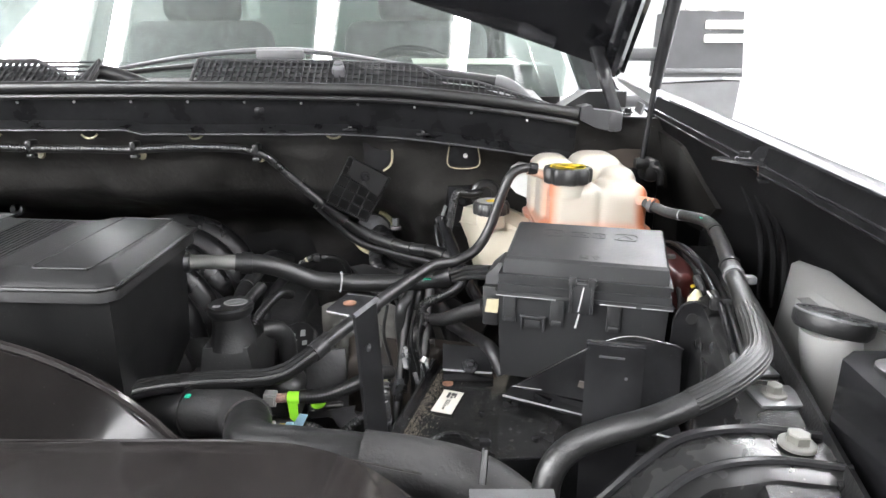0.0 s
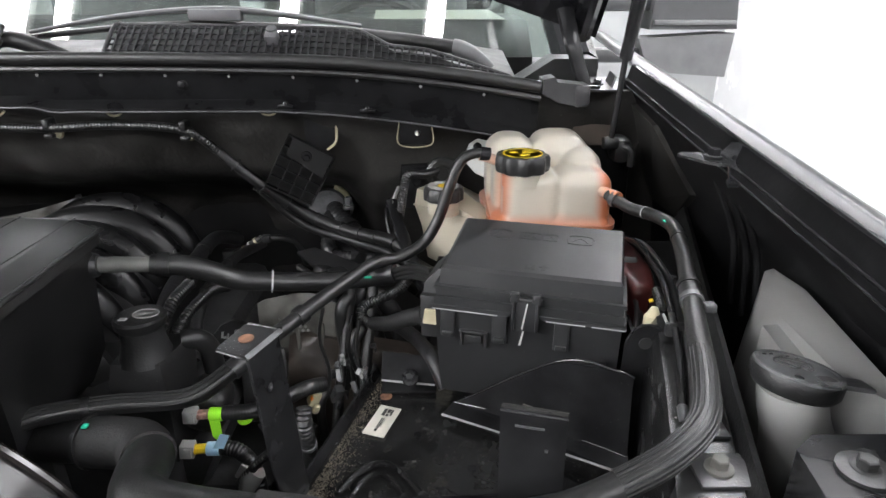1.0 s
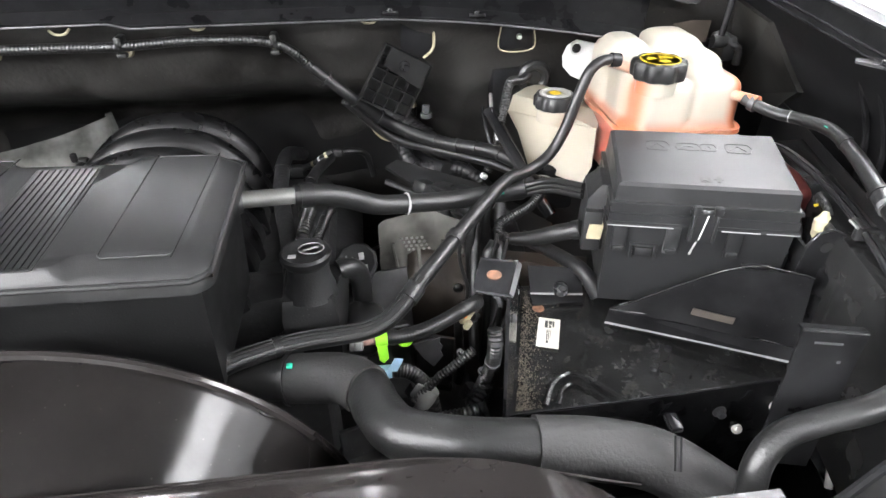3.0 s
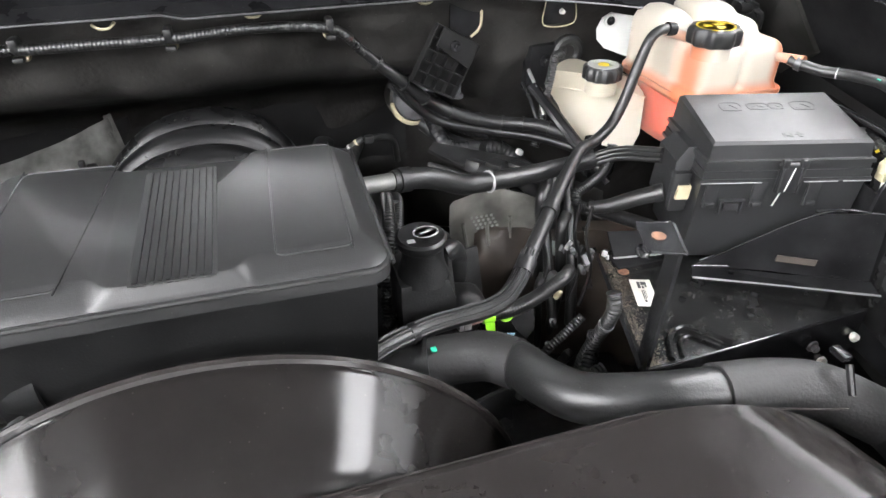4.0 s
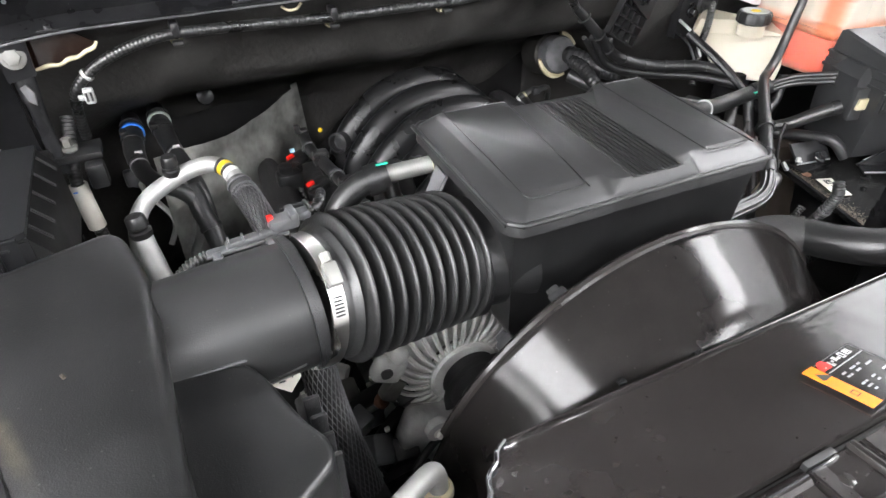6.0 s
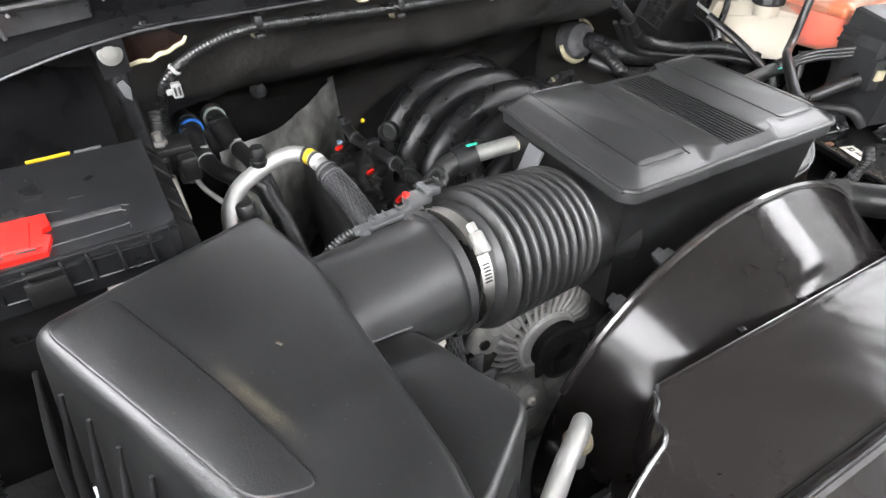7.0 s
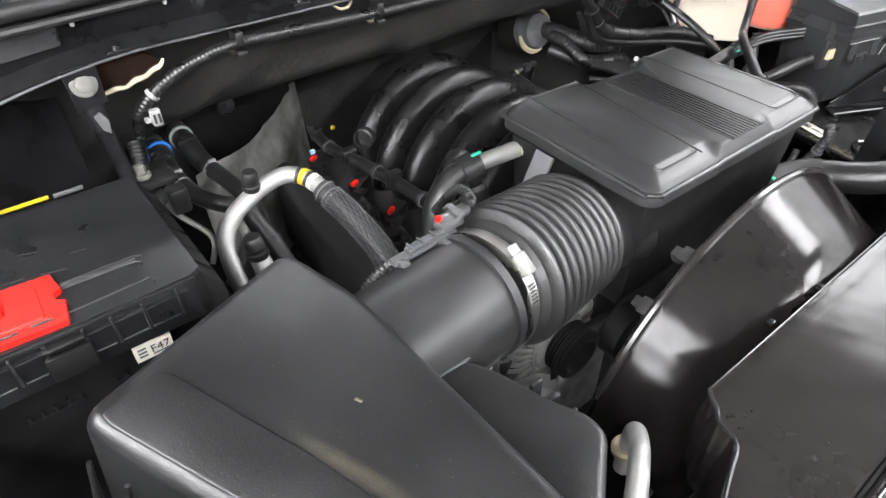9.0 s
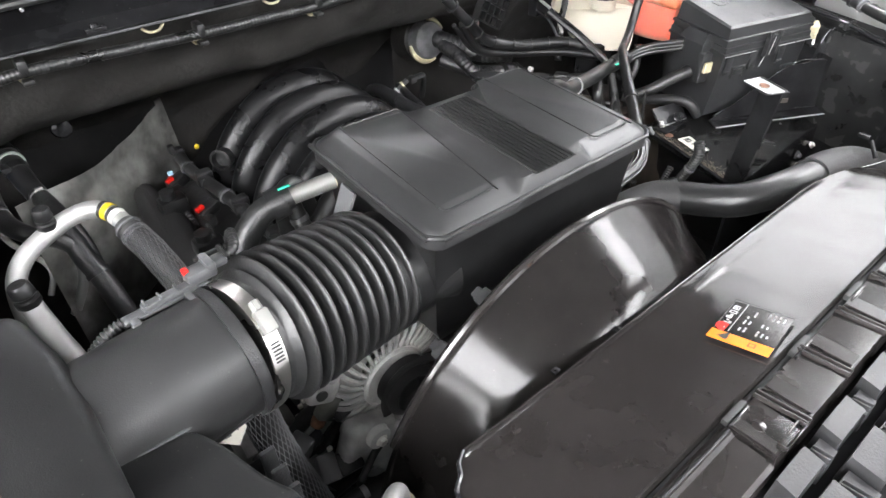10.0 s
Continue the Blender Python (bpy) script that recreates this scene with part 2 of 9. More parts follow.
M_SEAT = mat("seat_cloth", (0.10, 0.10, 0.102), 0.9, grain=0.6, mottle=0.2)
M_TUBE = glow("ceiling_tube_light", (1.0, 1.0, 1.03), LAMP)
M_PANEL = glow("added_wide_light", (1.0, 1.0, 1.03), PANEL)
M_DAY = glow("added_day_glow", (1.0, 1.0, 1.02), DAY)
M_RAIL = mat("dull_black_rail_paint", (0.006, 0.006, 0.0063), 0.6, grain=0.2, grain_size=200, mottle=0.3, spec=0.03)
M_BODY = mat("black_body_paint", (0.007, 0.007, 0.008), 0.3, mottle=0.1, rough_var=0.02, spec=0.3)
M_GREYWALL = mat("light_dimming_grey", (0.28, 0.285, 0.285), 0.5, mottle=0.08, mottle_size=3)
M_BROWN = mat("dark_brown_gloss_panel", (0.010, 0.0055, 0.004), 0.12, mottle=0.2)
M_SENSOR = mat("pale_grey_sensor_plastic", (0.055, 0.056, 0.058), 0.4, grain=0.3, mottle=0.12)
M_LINER = mat("brown_dusty_liner", (0.04, 0.032, 0.026), 0.4, grain=0.5, grain_size=80, mottle=0.4, mottle_size=18)
M_REDTUBE = mat("copper_and_shaded_lobe_red", (0.036, 0.006, 0.005), 0.35, mottle=0.3, spec=0.3)
M_REDGOLD = mat("red_gold_sheath", (0.11, 0.032, 0.018), 0.4, metal=0.2, mottle=0.5, mottle_size=90)
M_BOOT = mat("crinkled_grey_foam", (0.055, 0.055, 0.058), 0.7, grain=1.0, grain_size=120, mottle=0.4, mottle_size=60)
M_COWL = mat("black_cowl_paint", (0.0055, 0.0055, 0.006), 0.3, grain=0.15, grain_size=120, mottle=0.3, rough_var=0.1, spec=0.08, dust=0.02)
M_PINKWIRE = mat("bunched_pink_wires", (0.22, 0.13, 0.11), 0.5, mottle=0.6, mottle_size=220)
M_FUNNEL = mat("plain_black_plastic", (0.007, 0.007, 0.0072), 0.4, grain=0.15, grain_size=500, mottle=0.15, spec=0.32, dust=0.02)
M_RUNNER = mat("moulded_black_nylon", (0.005, 0.005, 0.0052), 0.30, grain=0.08, grain_size=300, mottle=0.12, spec=0.2)
M_SIGNAL = glow("turn_signal_lens", (1.0, 0.9, 0.75), 0.35)
M_GLASS = bpy.data.materials.new("windshield_glass")
M_GLASS.use_nodes = True
_n, _l = M_GLASS.node_tree.nodes, M_GLASS.node_tree.links
_n.remove(_n["Principled BSDF"])
_a, _g, _f, _x = _n.new("ShaderNodeBsdfTransparent"), _n.new("ShaderNodeBsdfGlossy"), _n.new("ShaderNodeFresnel"), _n.new("ShaderNodeMixShader")
_a.inputs["Color"].default_value = (0.34, 0.41, 0.38, 1)
_g.inputs["Roughness"].default_value = 0.01
_f.inputs["IOR"].default_value = 1.5
# thin pale diffuse share paints in the ceiling's veil over the glass
_d, _y = _n.new("ShaderNodeBsdfDiffuse"), _n.new("ShaderNodeMixShader")
_d.inputs["Color"].default_value = (0.62, 0.68, 0.64, 1)
_y.inputs["Fac"].default_value = 0.035
_l.new(_a.outputs[0], _y.inputs[1])
_l.new(_d.outputs[0], _y.inputs[2])
_l.new(_f.outputs[0], _x.inputs["Fac"])
_l.new(_y.outputs[0], _x.inputs[1])
_l.new(_g.outputs[0], _x.inputs[2])
_l.new(_x.outputs[0], _n["Material Output"].inputs["Surface"])


# ---- building blocks; all take and give world places ----
def thing(name, base, label, category, group="", kind=""):
    ob = new(name)
    ob.location = base
    ob.empty_display_size = 0.05
    return tagged(ob, label, category, group, kind)


def finish(bm, m, shift, sharp=35):
    bmesh.ops.translate(bm, verts=bm.verts, vec=-Vector(shift))
    bmesh.ops.recalc_face_normals(bm, faces=bm.faces)
    me = bpy.data.meshes.new("mesh")
    bm.to_mesh(me)
    bm.free()
    me.polygons.foreach_set("use_smooth", [True] * len(me.polygons))
    me.set_sharp_from_angle(angle=radians(sharp))
    me.materials.append(m)
    return me


def root_of(ob):
    while ob.parent:
        ob = ob.parent
    return ob


def part(name, bm, m, parent, label="", sharp=35, kind=""):
    if m in (M_LOOM, M_BRAID, M_TAPE, M_REDGOLD):
        sharp = 85
    ob = new(name, finish(bm, m, root_of(parent).location, sharp))
    ob.parent = parent
    return tagged(ob, label, kind=kind)


def solo(name, bm, m, label, category, group="", kind="", sharp=35):
    lo = [min(v.co[i] for v in bm.verts) for i in range(3)]
    hi = [max(v.co[i] for v in bm.verts) for i in range(3)]
    base = Vector(((lo[0] + hi[0]) / 2, (lo[1] + hi[1]) / 2, lo[2]))
    ob = new(name, finish(bm, m, base, sharp))
    ob.location = base
    return tagged(ob, label, category, group, kind)


def rot(rx=0, ry=0, rz=0):
    return Euler((radians(rx), radians(ry), radians(rz))).to_matrix()


def box(c, s, bev=0.003, r=None, seg=2):
    bm = bmesh.new()
    bmesh.ops.create_cube(bm, size=1)
    bmesh.ops.scale(bm, vec=s, verts=bm.verts)
    if bev > 0:
        bmesh.ops.bevel(bm, geom=bm.edges[:], offset=min(bev, 0.45 * min(s)), segments=seg, affect="EDGES", profile=0.5)
    if r is not None:
        bmesh.ops.rotate(bm, verts=bm.verts, matrix=r)
    bmesh.ops.translate(bm, verts=bm.verts, vec=c)
    return bm


def merge(*bms):
    out = bms[0]
    for b in bms[1:]:
        me = bpy.data.meshes.new("join")
        b.to_mesh(me)
        b.free()
        out.from_mesh(me)
        bpy.data.meshes.remove(me)
    return out


def loft(rings, caps=True, closed=True):
    """A skin over rings of equally many points."""
    bm = bmesh.new()
    rows = [[bm.verts.new(p) for p in ring] for ring in rings]
    k = len(rows[0])
    for a, b in zip(rows, rows[1:]):
        for i in range(k if closed else k - 1):
            j = (i + 1) % k
            bm.faces.new((a[i], a[j], b[j], b[i]))
    if caps and closed:
        bm.faces.new(rows[0])
        bm.faces.new(rows[-1])
    return bm


def bevel_all(bm, w, seg=2, angle=25):
    es = [e for e in bm.edges if len(e.link_faces) == 2 and e.calc_face_angle(0) > radians(angle)]
    bmesh.ops.bevel(bm, geom=es, offset=w, segments=seg, affect="EDGES", profile=0.5)
    return bm


def prism(poly, z0, z1, bev=0.004, inset=0.0, seg=2):
    """An outline in plan, drawn up from z0 to z1 (numbers, or functions of x and y); the foot is drawn in by inset of its size."""
    cx, cy = sum(p[0] for p in poly) / len(poly), sum(p[1] for p in poly) / len(poly)
    h = lambda z, x, y: z(x, y) if callable(z) else z
    low = [(cx + (x - cx) * (1 - inset), cy + (y - cy) * (1 - inset), h(z0, x, y)) for x, y in poly]
    top = [(x, y, h(z1, x, y)) for x, y in poly]
    bm = loft([low, top])
    return bevel_all(bm, bev, seg) if bev > 0 else bm


def round_corners(poly, r, k=4):
    """The outline with every corner drawn as a short arc."""
    out = []
    m = len(poly)
    for i in range(m):
        p, a, b = Vector(poly[i]), Vector(poly[i - 1]), Vector(poly[(i + 1) % m])
        ra = min(r, 0.45 * (a - p).length, 0.45 * (b - p).length)
        s, e = p + (a - p).normalized() * ra, p + (b - p).normalized() * ra
        for j in range(k + 1):
            t = j / k
            q = s * (1 - t) ** 2 + p * 2 * t * (1 - t) + e * t * t
            out.append((q.x, q.y))
    return out


def slab(pts, t, bev=0.0015):
    """A flat plate through corner points in space, t thick."""
    p = [Vector(q) for q in pts]
    nrm = sum(((p[i] - p[0]).cross(p[i + 1] - p[0]) for i in range(1, len(p) - 1)), Vector()).normalized()
    bm = loft([[q - nrm * t / 2 for q in p], [q + nrm * t / 2 for q in p]])
    return bevel_all(bm, bev) if bev > 0 else bm


def inset(poly, d):
    """The outline moved inwards by d; it runs counter-clockwise or clockwise alike."""
    m = len(poly)
    area = sum(poly[i][0] * poly[(i + 1) % m][1] - poly[(i + 1) % m][0] * poly[i][1] for i in range(m))
    sg = 1 if area > 0 else -1
    out = []
    for i in range(m):
        a, p, b = Vector(poly[i - 1]), Vector(poly[i]), Vector(poly[(i + 1) % m])
        u, v = (p - a).normalized(), (b - p).normalized()
        nn = Vector((-u.y - v.y, u.x + v.x)) * sg
        nn = nn.normalized() / max(0.5, math.sqrt(max(0.0, (1 + u.dot(v)) / 2)))
        out.append((p.x + nn.x * d, p.y + nn.y * d))
    return out


def cushion(poly, z0, z1, r, k=5):
    """A block over an outline whose upper edge is rounded with radius r; z1 may be a function of x and y."""
    h = z1 if callable(z1) else (lambda x, y: z1)
    rings = [[(x, y, z0) for x, y in poly]]
    for i in range(k + 1):
        a = math.pi / 2 * i / k
        rings.append([(q[0], q[1], h(*p) - r + r * math.sin(a)) for p, q in zip(poly, inset(poly, r * (1 - math.cos(a))))])
    return loft(rings)


def lathe(profile, place=(0, 0, 0), r=None, n=32, lobes=0, depth=0.0):
    """Turned from (radius, height) pairs round z; lobes make a grip."""
    rings = []
    for rad, z in profile:
        rings.append([])
        for i in range(n):
            a = 2 * math.pi * i / n
            q = rad * (1 - depth * (0.5 + 0.5 * math.cos(lobes * a))) if lobes else rad
            rings[-1].append((q * math.cos(a), q * math.sin(a), z))
    bm = loft(rings)
    if r is not None:
        bmesh.ops.rotate(bm, verts=bm.verts, matrix=r)
    bmesh.ops.translate(bm, verts=bm.verts, vec=place)
    return bm


def glide(pts, step=0.006):
    """A smooth line through the points, in even short steps."""
    p = [Vector(q) for q in pts]
    p = [p[0] * 2 - p[1]] + p + [p[-1] * 2 - p[-2]]
    out = []
    for a, b, c, d in zip(p, p[1:], p[2:], p[3:]):
        k = max(2, int((c - b).length / step))
        for i in range(k):
            t = i / k
            out.append(0.5 * (2 * b + (c - a) * t + (2 * a - 5 * b + 4 * c - d) * t * t + (3 * b - a - 3 * c + d) * t ** 3))
    return out + [p[-2]]


def along(line):
    """Frames that slide along a line without twisting."""
    up = Vector((0, 0, 1)) if abs((line[1] - line[0]).normalized().z) < 0.9 else Vector((0, 1, 0))
    frames = []
    for i, q in enumerate(line):
        d = (line[min(i + 1, len(line) - 1)] - line[max(i - 1, 0)]).normalized()
        side = d.cross(up).normalized()
        up = side.cross(d).normalized()
        frames.append((q, d, side, up))
    return frames


def tube(pts, r, n=14, step=0.006, wave=0.0, pitch=0.0055, flat=1.0):
    """A hose along points. r: a radius, or radii spread along it. wave and pitch: the ridges of a corrugated one."""
    line = glide(pts, min(step, pitch / 6) if wave else step)
    rs = r if isinstance(r, (list, tuple)) else [r, r]
    rings, run = [], 0.0
    for i, (q, d, side, up) in enumerate(along(line)):
        if i:
            run += (line[i] - line[i - 1]).length
        f = i / (len(line) - 1) * (len(rs) - 1)
        k = min(int(f), len(rs) - 2)
        rad = rs[k] + (rs[k + 1] - rs[k]) * (f - k)
        if wave:
            rad += wave * math.sin(2 * math.pi * run / pitch)
        rings.append([q + side * rad * math.cos(2 * math.pi * j / n) + up * rad * flat * math.sin(2 * math.pi * j / n) for j in range(n)])
    return loft(rings)


def band(pts, f, r, width, n=20):
    """A short collar round the hose along pts, at the fraction f of it."""
    line = glide(pts)
    i = min(len(line) - 2, max(1, int(f * (len(line) - 1))))
    d = (line[i + 1] - line[i - 1]).normalized()
    return tube([line[i] - d * width / 2, line[i], line[i] + d * width / 2], r, n)


def bolt(p, r, h, axis=(0, 0, 1)):
    """A flanged hexagon bolt head."""
    bm = lathe([(r, 0), (r, h * 0.22), (r * 0.92, h * 0.3), (r * 0.7, h * 0.34)], n=24)
    hexa = lathe([(r * 0.66, h * 0.3), (r * 0.66, h * 0.92), (r * 0.56, h)], n=6)
    bm = merge(bm, hexa)
    bmesh.ops.rotate(bm, verts=bm.verts, matrix=Vector((0, 0, 1)).rotation_difference(Vector(axis)).to_matrix())
    bmesh.ops.translate(bm, verts=bm.verts, vec=p)
    return bm


def label_plate(parent, o, u, v, cells, sheet, ink, name="label", tag=""):
    """A sticker at the corner o, spanned by u and v, with printed bars at fractions (a, b, width, height) of it."""
    o, u, v = Vector(o), Vector(u), Vector(v)
    nrm = u.cross(v).normalized()
    base = part(name, slab([o, o + u, o + u + v, o + v], 0.0006, 0), sheet, parent, tag)
    for a, b, w, h in cells:
        q = o + u * a + v * b + nrm * 0.0006
        part("print", slab([q, q + u * w, q + u * w + v * h, q + v * h], 0.0004, 0), ink, base)
    return base


def words(parent, text, o, u, v, m, name="lettering"):
    """Printed letters that start at o, run along u and stand up along v, as tall as v is long."""
    cu = bpy.data.curves.new("letters", "FONT")
    cu.body = text
    cu.size = Vector(v).length * 1.35
    cu.extrude = 0.0001
    cu.materials.append(m)
    ob = new(name, cu)
    x, y = Vector(u).normalized(), Vector(v).normalized()
    y = (y - x * x.dot(y)).normalized()
    z = x.cross(y)
    mm = Matrix((x, y, z)).transposed().to_4x4()
    mm.translation = Vector(o) + z * 0.0012 - root_of(parent).location
    ob.parent = parent
    ob.matrix_basis = mm
    return ob


XC = -0.475          # the truck's middle


M_EDGE = mat("polished_black_edge", (0.015, 0.015, 0.016), 0.14, mottle=0.2, rough_var=0.05, spec=0.7)
M_RIB = mat("smooth_black_rib", (0.008, 0.008, 0.0082), 0.33, mottle=0.05, rough_var=0.02, spec=0.42)
M_WASHER = translucent("grey_washer_tank", (0.50, 0.50, 0.485), 0.06)
M_PAD = mat("dull_black_nylon", (0.006, 0.006, 0.006), 0.5, mottle=0.2, spec=0.2, dust=0.02)
M_PANELDUST = mat("dusty_dark_panel", (0.013, 0.0125, 0.0115), 0.6, grain=0.4, grain_size=80, mottle=0.4, mottle_size=18, spec=0.15)
M_PALEGREEN = mat("pale_green_plastic", (0.40, 0.45, 0.42), 0.45, mottle=0.08)
M_THREAD = mat("grey_thread", (0.09, 0.09, 0.092), 0.4, mottle=0.2)
M_POCKET = mat("cloudy_painted_reflection", (0.011, 0.011, 0.0115), 0.35, mottle=0.7, mottle_size=30, rough_var=0.2, spec=0.3)
M_RAILTOP = mat("dusty_black_rail", (0.011, 0.011, 0.011), 0.24, grain=0.15, grain_size=120, mottle=0.3, spec=0.35, dust=0.02)
M_CAPTOP = mat("cap_reflection_grey", (0.065, 0.066, 0.068), 0.3, grain=0.1, mottle=0.1)
M_TIE = mat("pale_grey_tie_and_highlight", (0.26, 0.26, 0.255), 0.45, mottle=0.1)
# ---- the hall ----
def wall(name, c, s, m=None):
    solo(name, box(c, s, 0), m or M_WALL, "plain grey hall wall, tuned dark to hold back light" if m else "plain glossy white painted hall wall", "wall", kind="structure")


solo("floor", box((0, 0.5, -0.06), (9.0, 13.0, 0.12), 0), M_FLOOR, "grey sealed workshop floor", "floor", kind="structure")
# the unseen ceiling is coloured dark so black plastics reflect less light
solo("ceiling", box((0, 0.5, 3.56), (9.0, 13.0, 0.12), 0), M_CEIL, "hall ceiling out of view, darkened to deepen reflections", "ceiling", kind="structure")
# these end walls are grey to cut light; the south one is unseen
wall("wall_north", (0, 6.96, 1.75), (8.8, 0.12, 3.5), M_GREYWALL)
wall("wall_south", (0, -5.96, 1.75), (8.8, 0.12, 3.5), M_GREYWALL)
wall("wall_east", (3.1, 0.5, 1.75), (0.12, 12.8, 3.5))
# west wall; long high window and glow behind it, unseen, added for shroud reflections
WY0, WY1, WZ0, WZ1 = -2.9, 0.7, 1.50, 3.32
solo("wall_west", merge(box((-4.0, 0.5, WZ0 / 2), (0.12, 12.8, WZ0), 0), box((-4.0, 0.5, (WZ1 + 3.5) / 2), (0.12, 12.8, 3.5 - WZ1), 0), box((-4.0, (WY0 - 5.9) / 2, (WZ0 + WZ1) / 2), (0.12, WY0 + 5.9, WZ1 - WZ0), 0), box((-4.0, (WY1 + 6.9) / 2, (WZ0 + WZ1) / 2), (0.12, 6.9 - WY1, WZ1 - WZ0), 0)), M_WALL, "plain glossy white painted hall wall with an added window opening", "wall", kind="structure")
solo("added_window", merge(*[box((-3.985, y, (WZ0 + WZ1) / 2), (0.10, 0.06, WZ1 - WZ0 - 0.004), 0.004) for y in (WY0 + 0.032, -1.85, -1.0, -0.15, WY1 - 0.032)], *[box((-3.985, (WY0 + WY1) / 2, z), (0.09, WY1 - WY0 - 0.13, 0.06), 0.004) for z in (WZ0 + 0.032, WZ1 - 0.032)]), M_WHITE, "unseen long high window with a white frame, added for reflections", "window", kind="structure")
solo("backdrop", box((-4.6, (WY0 + WY1) / 2, 2.5), (0.04, 6.4, 3.6), 0), M_DAY, "glowing sheet behind the added window, for reflections", "backdrop", kind="structure")


def ceiling_light(x, y0, y1, w=0.12, m=None):
    ob = thing("ceiling_light", (x, (y0 + y1) / 2, 3.40), "wide white ceiling light panel, unseen, added for light and reflections" if m else "long white ceiling tube light, switched on", "ceiling light", "lights under the ceiling")
    part("housing", box((x, (y0 + y1) / 2, 3.465), (w + 0.04, y1 - y0, 0.05), 0.006), M_WHITE, ob)
    part("diffuser", box((x, (y0 + y1) / 2, 3.42), (w, y1 - y0 - 0.06, 0.035), 0.012), m or M_TUBE, ob, "glowing white diffuser")


for lx in (-1.95, -0.40, 0.55, 1.5):
    for ly in (0.6, 3.4):
        ceiling_light(lx, ly, ly + 2.5)
# unseen wide panels, set where the shroud's broad reflections point
for lx, starts in ((-3.0, (-3.6, -1.78, 1.4)), (2.3, (-3.6, -1.1))):
    for ly in starts:
        ceiling_light(lx, ly, ly + 1.7, 1.5 if lx < 0 else 1.1, M_PANEL)
ceiling_light(2.35, 1.5, 2.6, 0.7, M_PANEL)
for lx in (-1.75, 0.80):
    ceiling_light(lx, -4.3, -2.6, 1.1, M_PANEL)

# ---- the truck's body ----
truck = thing("pickup_truck", (XC, 2.5, 0.0), "black pickup truck with its hood raised, parked on the floor", "truck")


def fold(v, a, b):
    t = min(1, max(0, (v - a) / (b - a)))
    return t * t * (3 - 2 * t)


def cowl_low(x):
    d = abs(x - XC)
    return 1.372 - 0.58 * max(0, d - 0.45) ** 1.8 if x < XC else 1.366 - 0.21 * max(0, d - 0.3) ** 1.6


def firewall_y(x, z):
    slope = 0.5 * min(0.22, max(0.0, 1.32 - z))
    tunnel = fold(-x, 0.03, 0.13) * fold(x, -1.08, -0.86)
    y = 0.985 + 0.015 * fold(-z, -1.36, -1.31) + slope + 0.215 * tunnel * fold(-z, -1.27, -1.13)
    return y + 0.008 * noise.noise((x * 9, z * 9, 0)) + 0.0035 * noise.noise((x * 26, z * 26, 4)) - 0.012 * fold(noise.noise((x * 3.5 + 2, z * 5, 7)), 0.02, 0.10) * fold(-z, -1.30, -1.22)


def sheet(fn, xs, zs, t):
    """A bowed sheet of thickness t over a grid in x and z."""
    front = [[Vector((x, fn(x, z), z)) for x in xs] for z in zs]
    rings = [[*row, *[q + Vector((0, t, 0)) for q in reversed(row)]] for row in front]
    return loft(rings)


span = lambda a, b, k: [a + (b - a) * i / k for i in range(k + 1)]
part("firewall", sheet(lambda x, z: firewall_y(x, z), span(-1.33, 0.37, 168), span(0.55, 1.385, 84), 0.02), M_FELT, truck, "dark grey sound insulation with soft folds", sharp=60)
for x0, x1 in ((-1.41, -1.325), (0.365, 0.45)):
    part("firewall_wing", sheet(lambda x, z: 0.995 + 0.5 * min(0.22, max(0.0, 1.32 - z)), span(x0, x1, 4), span(0.55, 1.325, 8), 0.02), M_FELT, truck)
part("side_panel", sheet(lambda x, z: firewall_y(x, z) * 0.2 + 0.798 - 0.014 * fold(-x, 1.05, 1.12), span(-1.40, -1.022, 30), span(0.95, 1.352, 20), 0.008), M_COWL, truck, "plain black painted steel panel beside the insulation", sharp=60)

# cowl: lip, upright face, bulb seal
xs = span(XC - 0.80, XC + 0.68, 60)
rim = lambda x: 1.4305 - 0.035 * (x - XC) ** 2 - 0.16 * max(0.0, x + 0.12) ** 1.7
rings = []
for x in xs:
    z0, z1 = cowl_low(x), rim(x)
    rings.append([(x, 0.945, z0 - 0.004), (x, 0.972, z0 - 0.004), (x, 0.985, z0 + 0.004), (x, 0.975, z1 - 0.008), (x, 0.985, z1), (x, 0.955, z1), (x, 0.953, z1 - 0.012), (x, 0.962, z0 + 0.012), (x, 0.945, z0 + 0.002)])
cowl = part("cowl", loft(rings), M_COWL, truck, "black painted steel cowl panel with a lip")
# paler bead paints in the highlight along the black lip
part("lip_bead", tube([(x, 0.9445, cowl_low(x) - 0.002) for x in xs], 0.0014, 6, 0.02), M_BRACKET, cowl, "black lip edge, its highlight painted as a pale bead")
part("bulb_seal", tube([(x, 0.950, rim(x) + 0.004) for x in xs[6:]], 0.0085, 12, 0.02), M_RUBBER, cowl, "black rubber bulb seal along the cowl's edge")
part("seal_ridge", tube([(x, 0.944, rim(x) - 0.010) for x in xs[6:]], 0.004, 8, 0.02), M_RUBBER, cowl)
for i in range(15):
    x = XC - 0.60 + i * 0.086
    part("push_pin", lathe([(0.0023, 0), (0.002, 0.0014), (0.001, 0.002)], (x, 0.952, rim(x) - 0.018), rot(90), 10), M_SILVERPRINT, cowl)
for x in (-0.87, -0.281):
    part("screw", bolt((x, 0.9575, 1.398), 0.0075, 0.005, (0, -1, 0)), M_METAL, cowl)
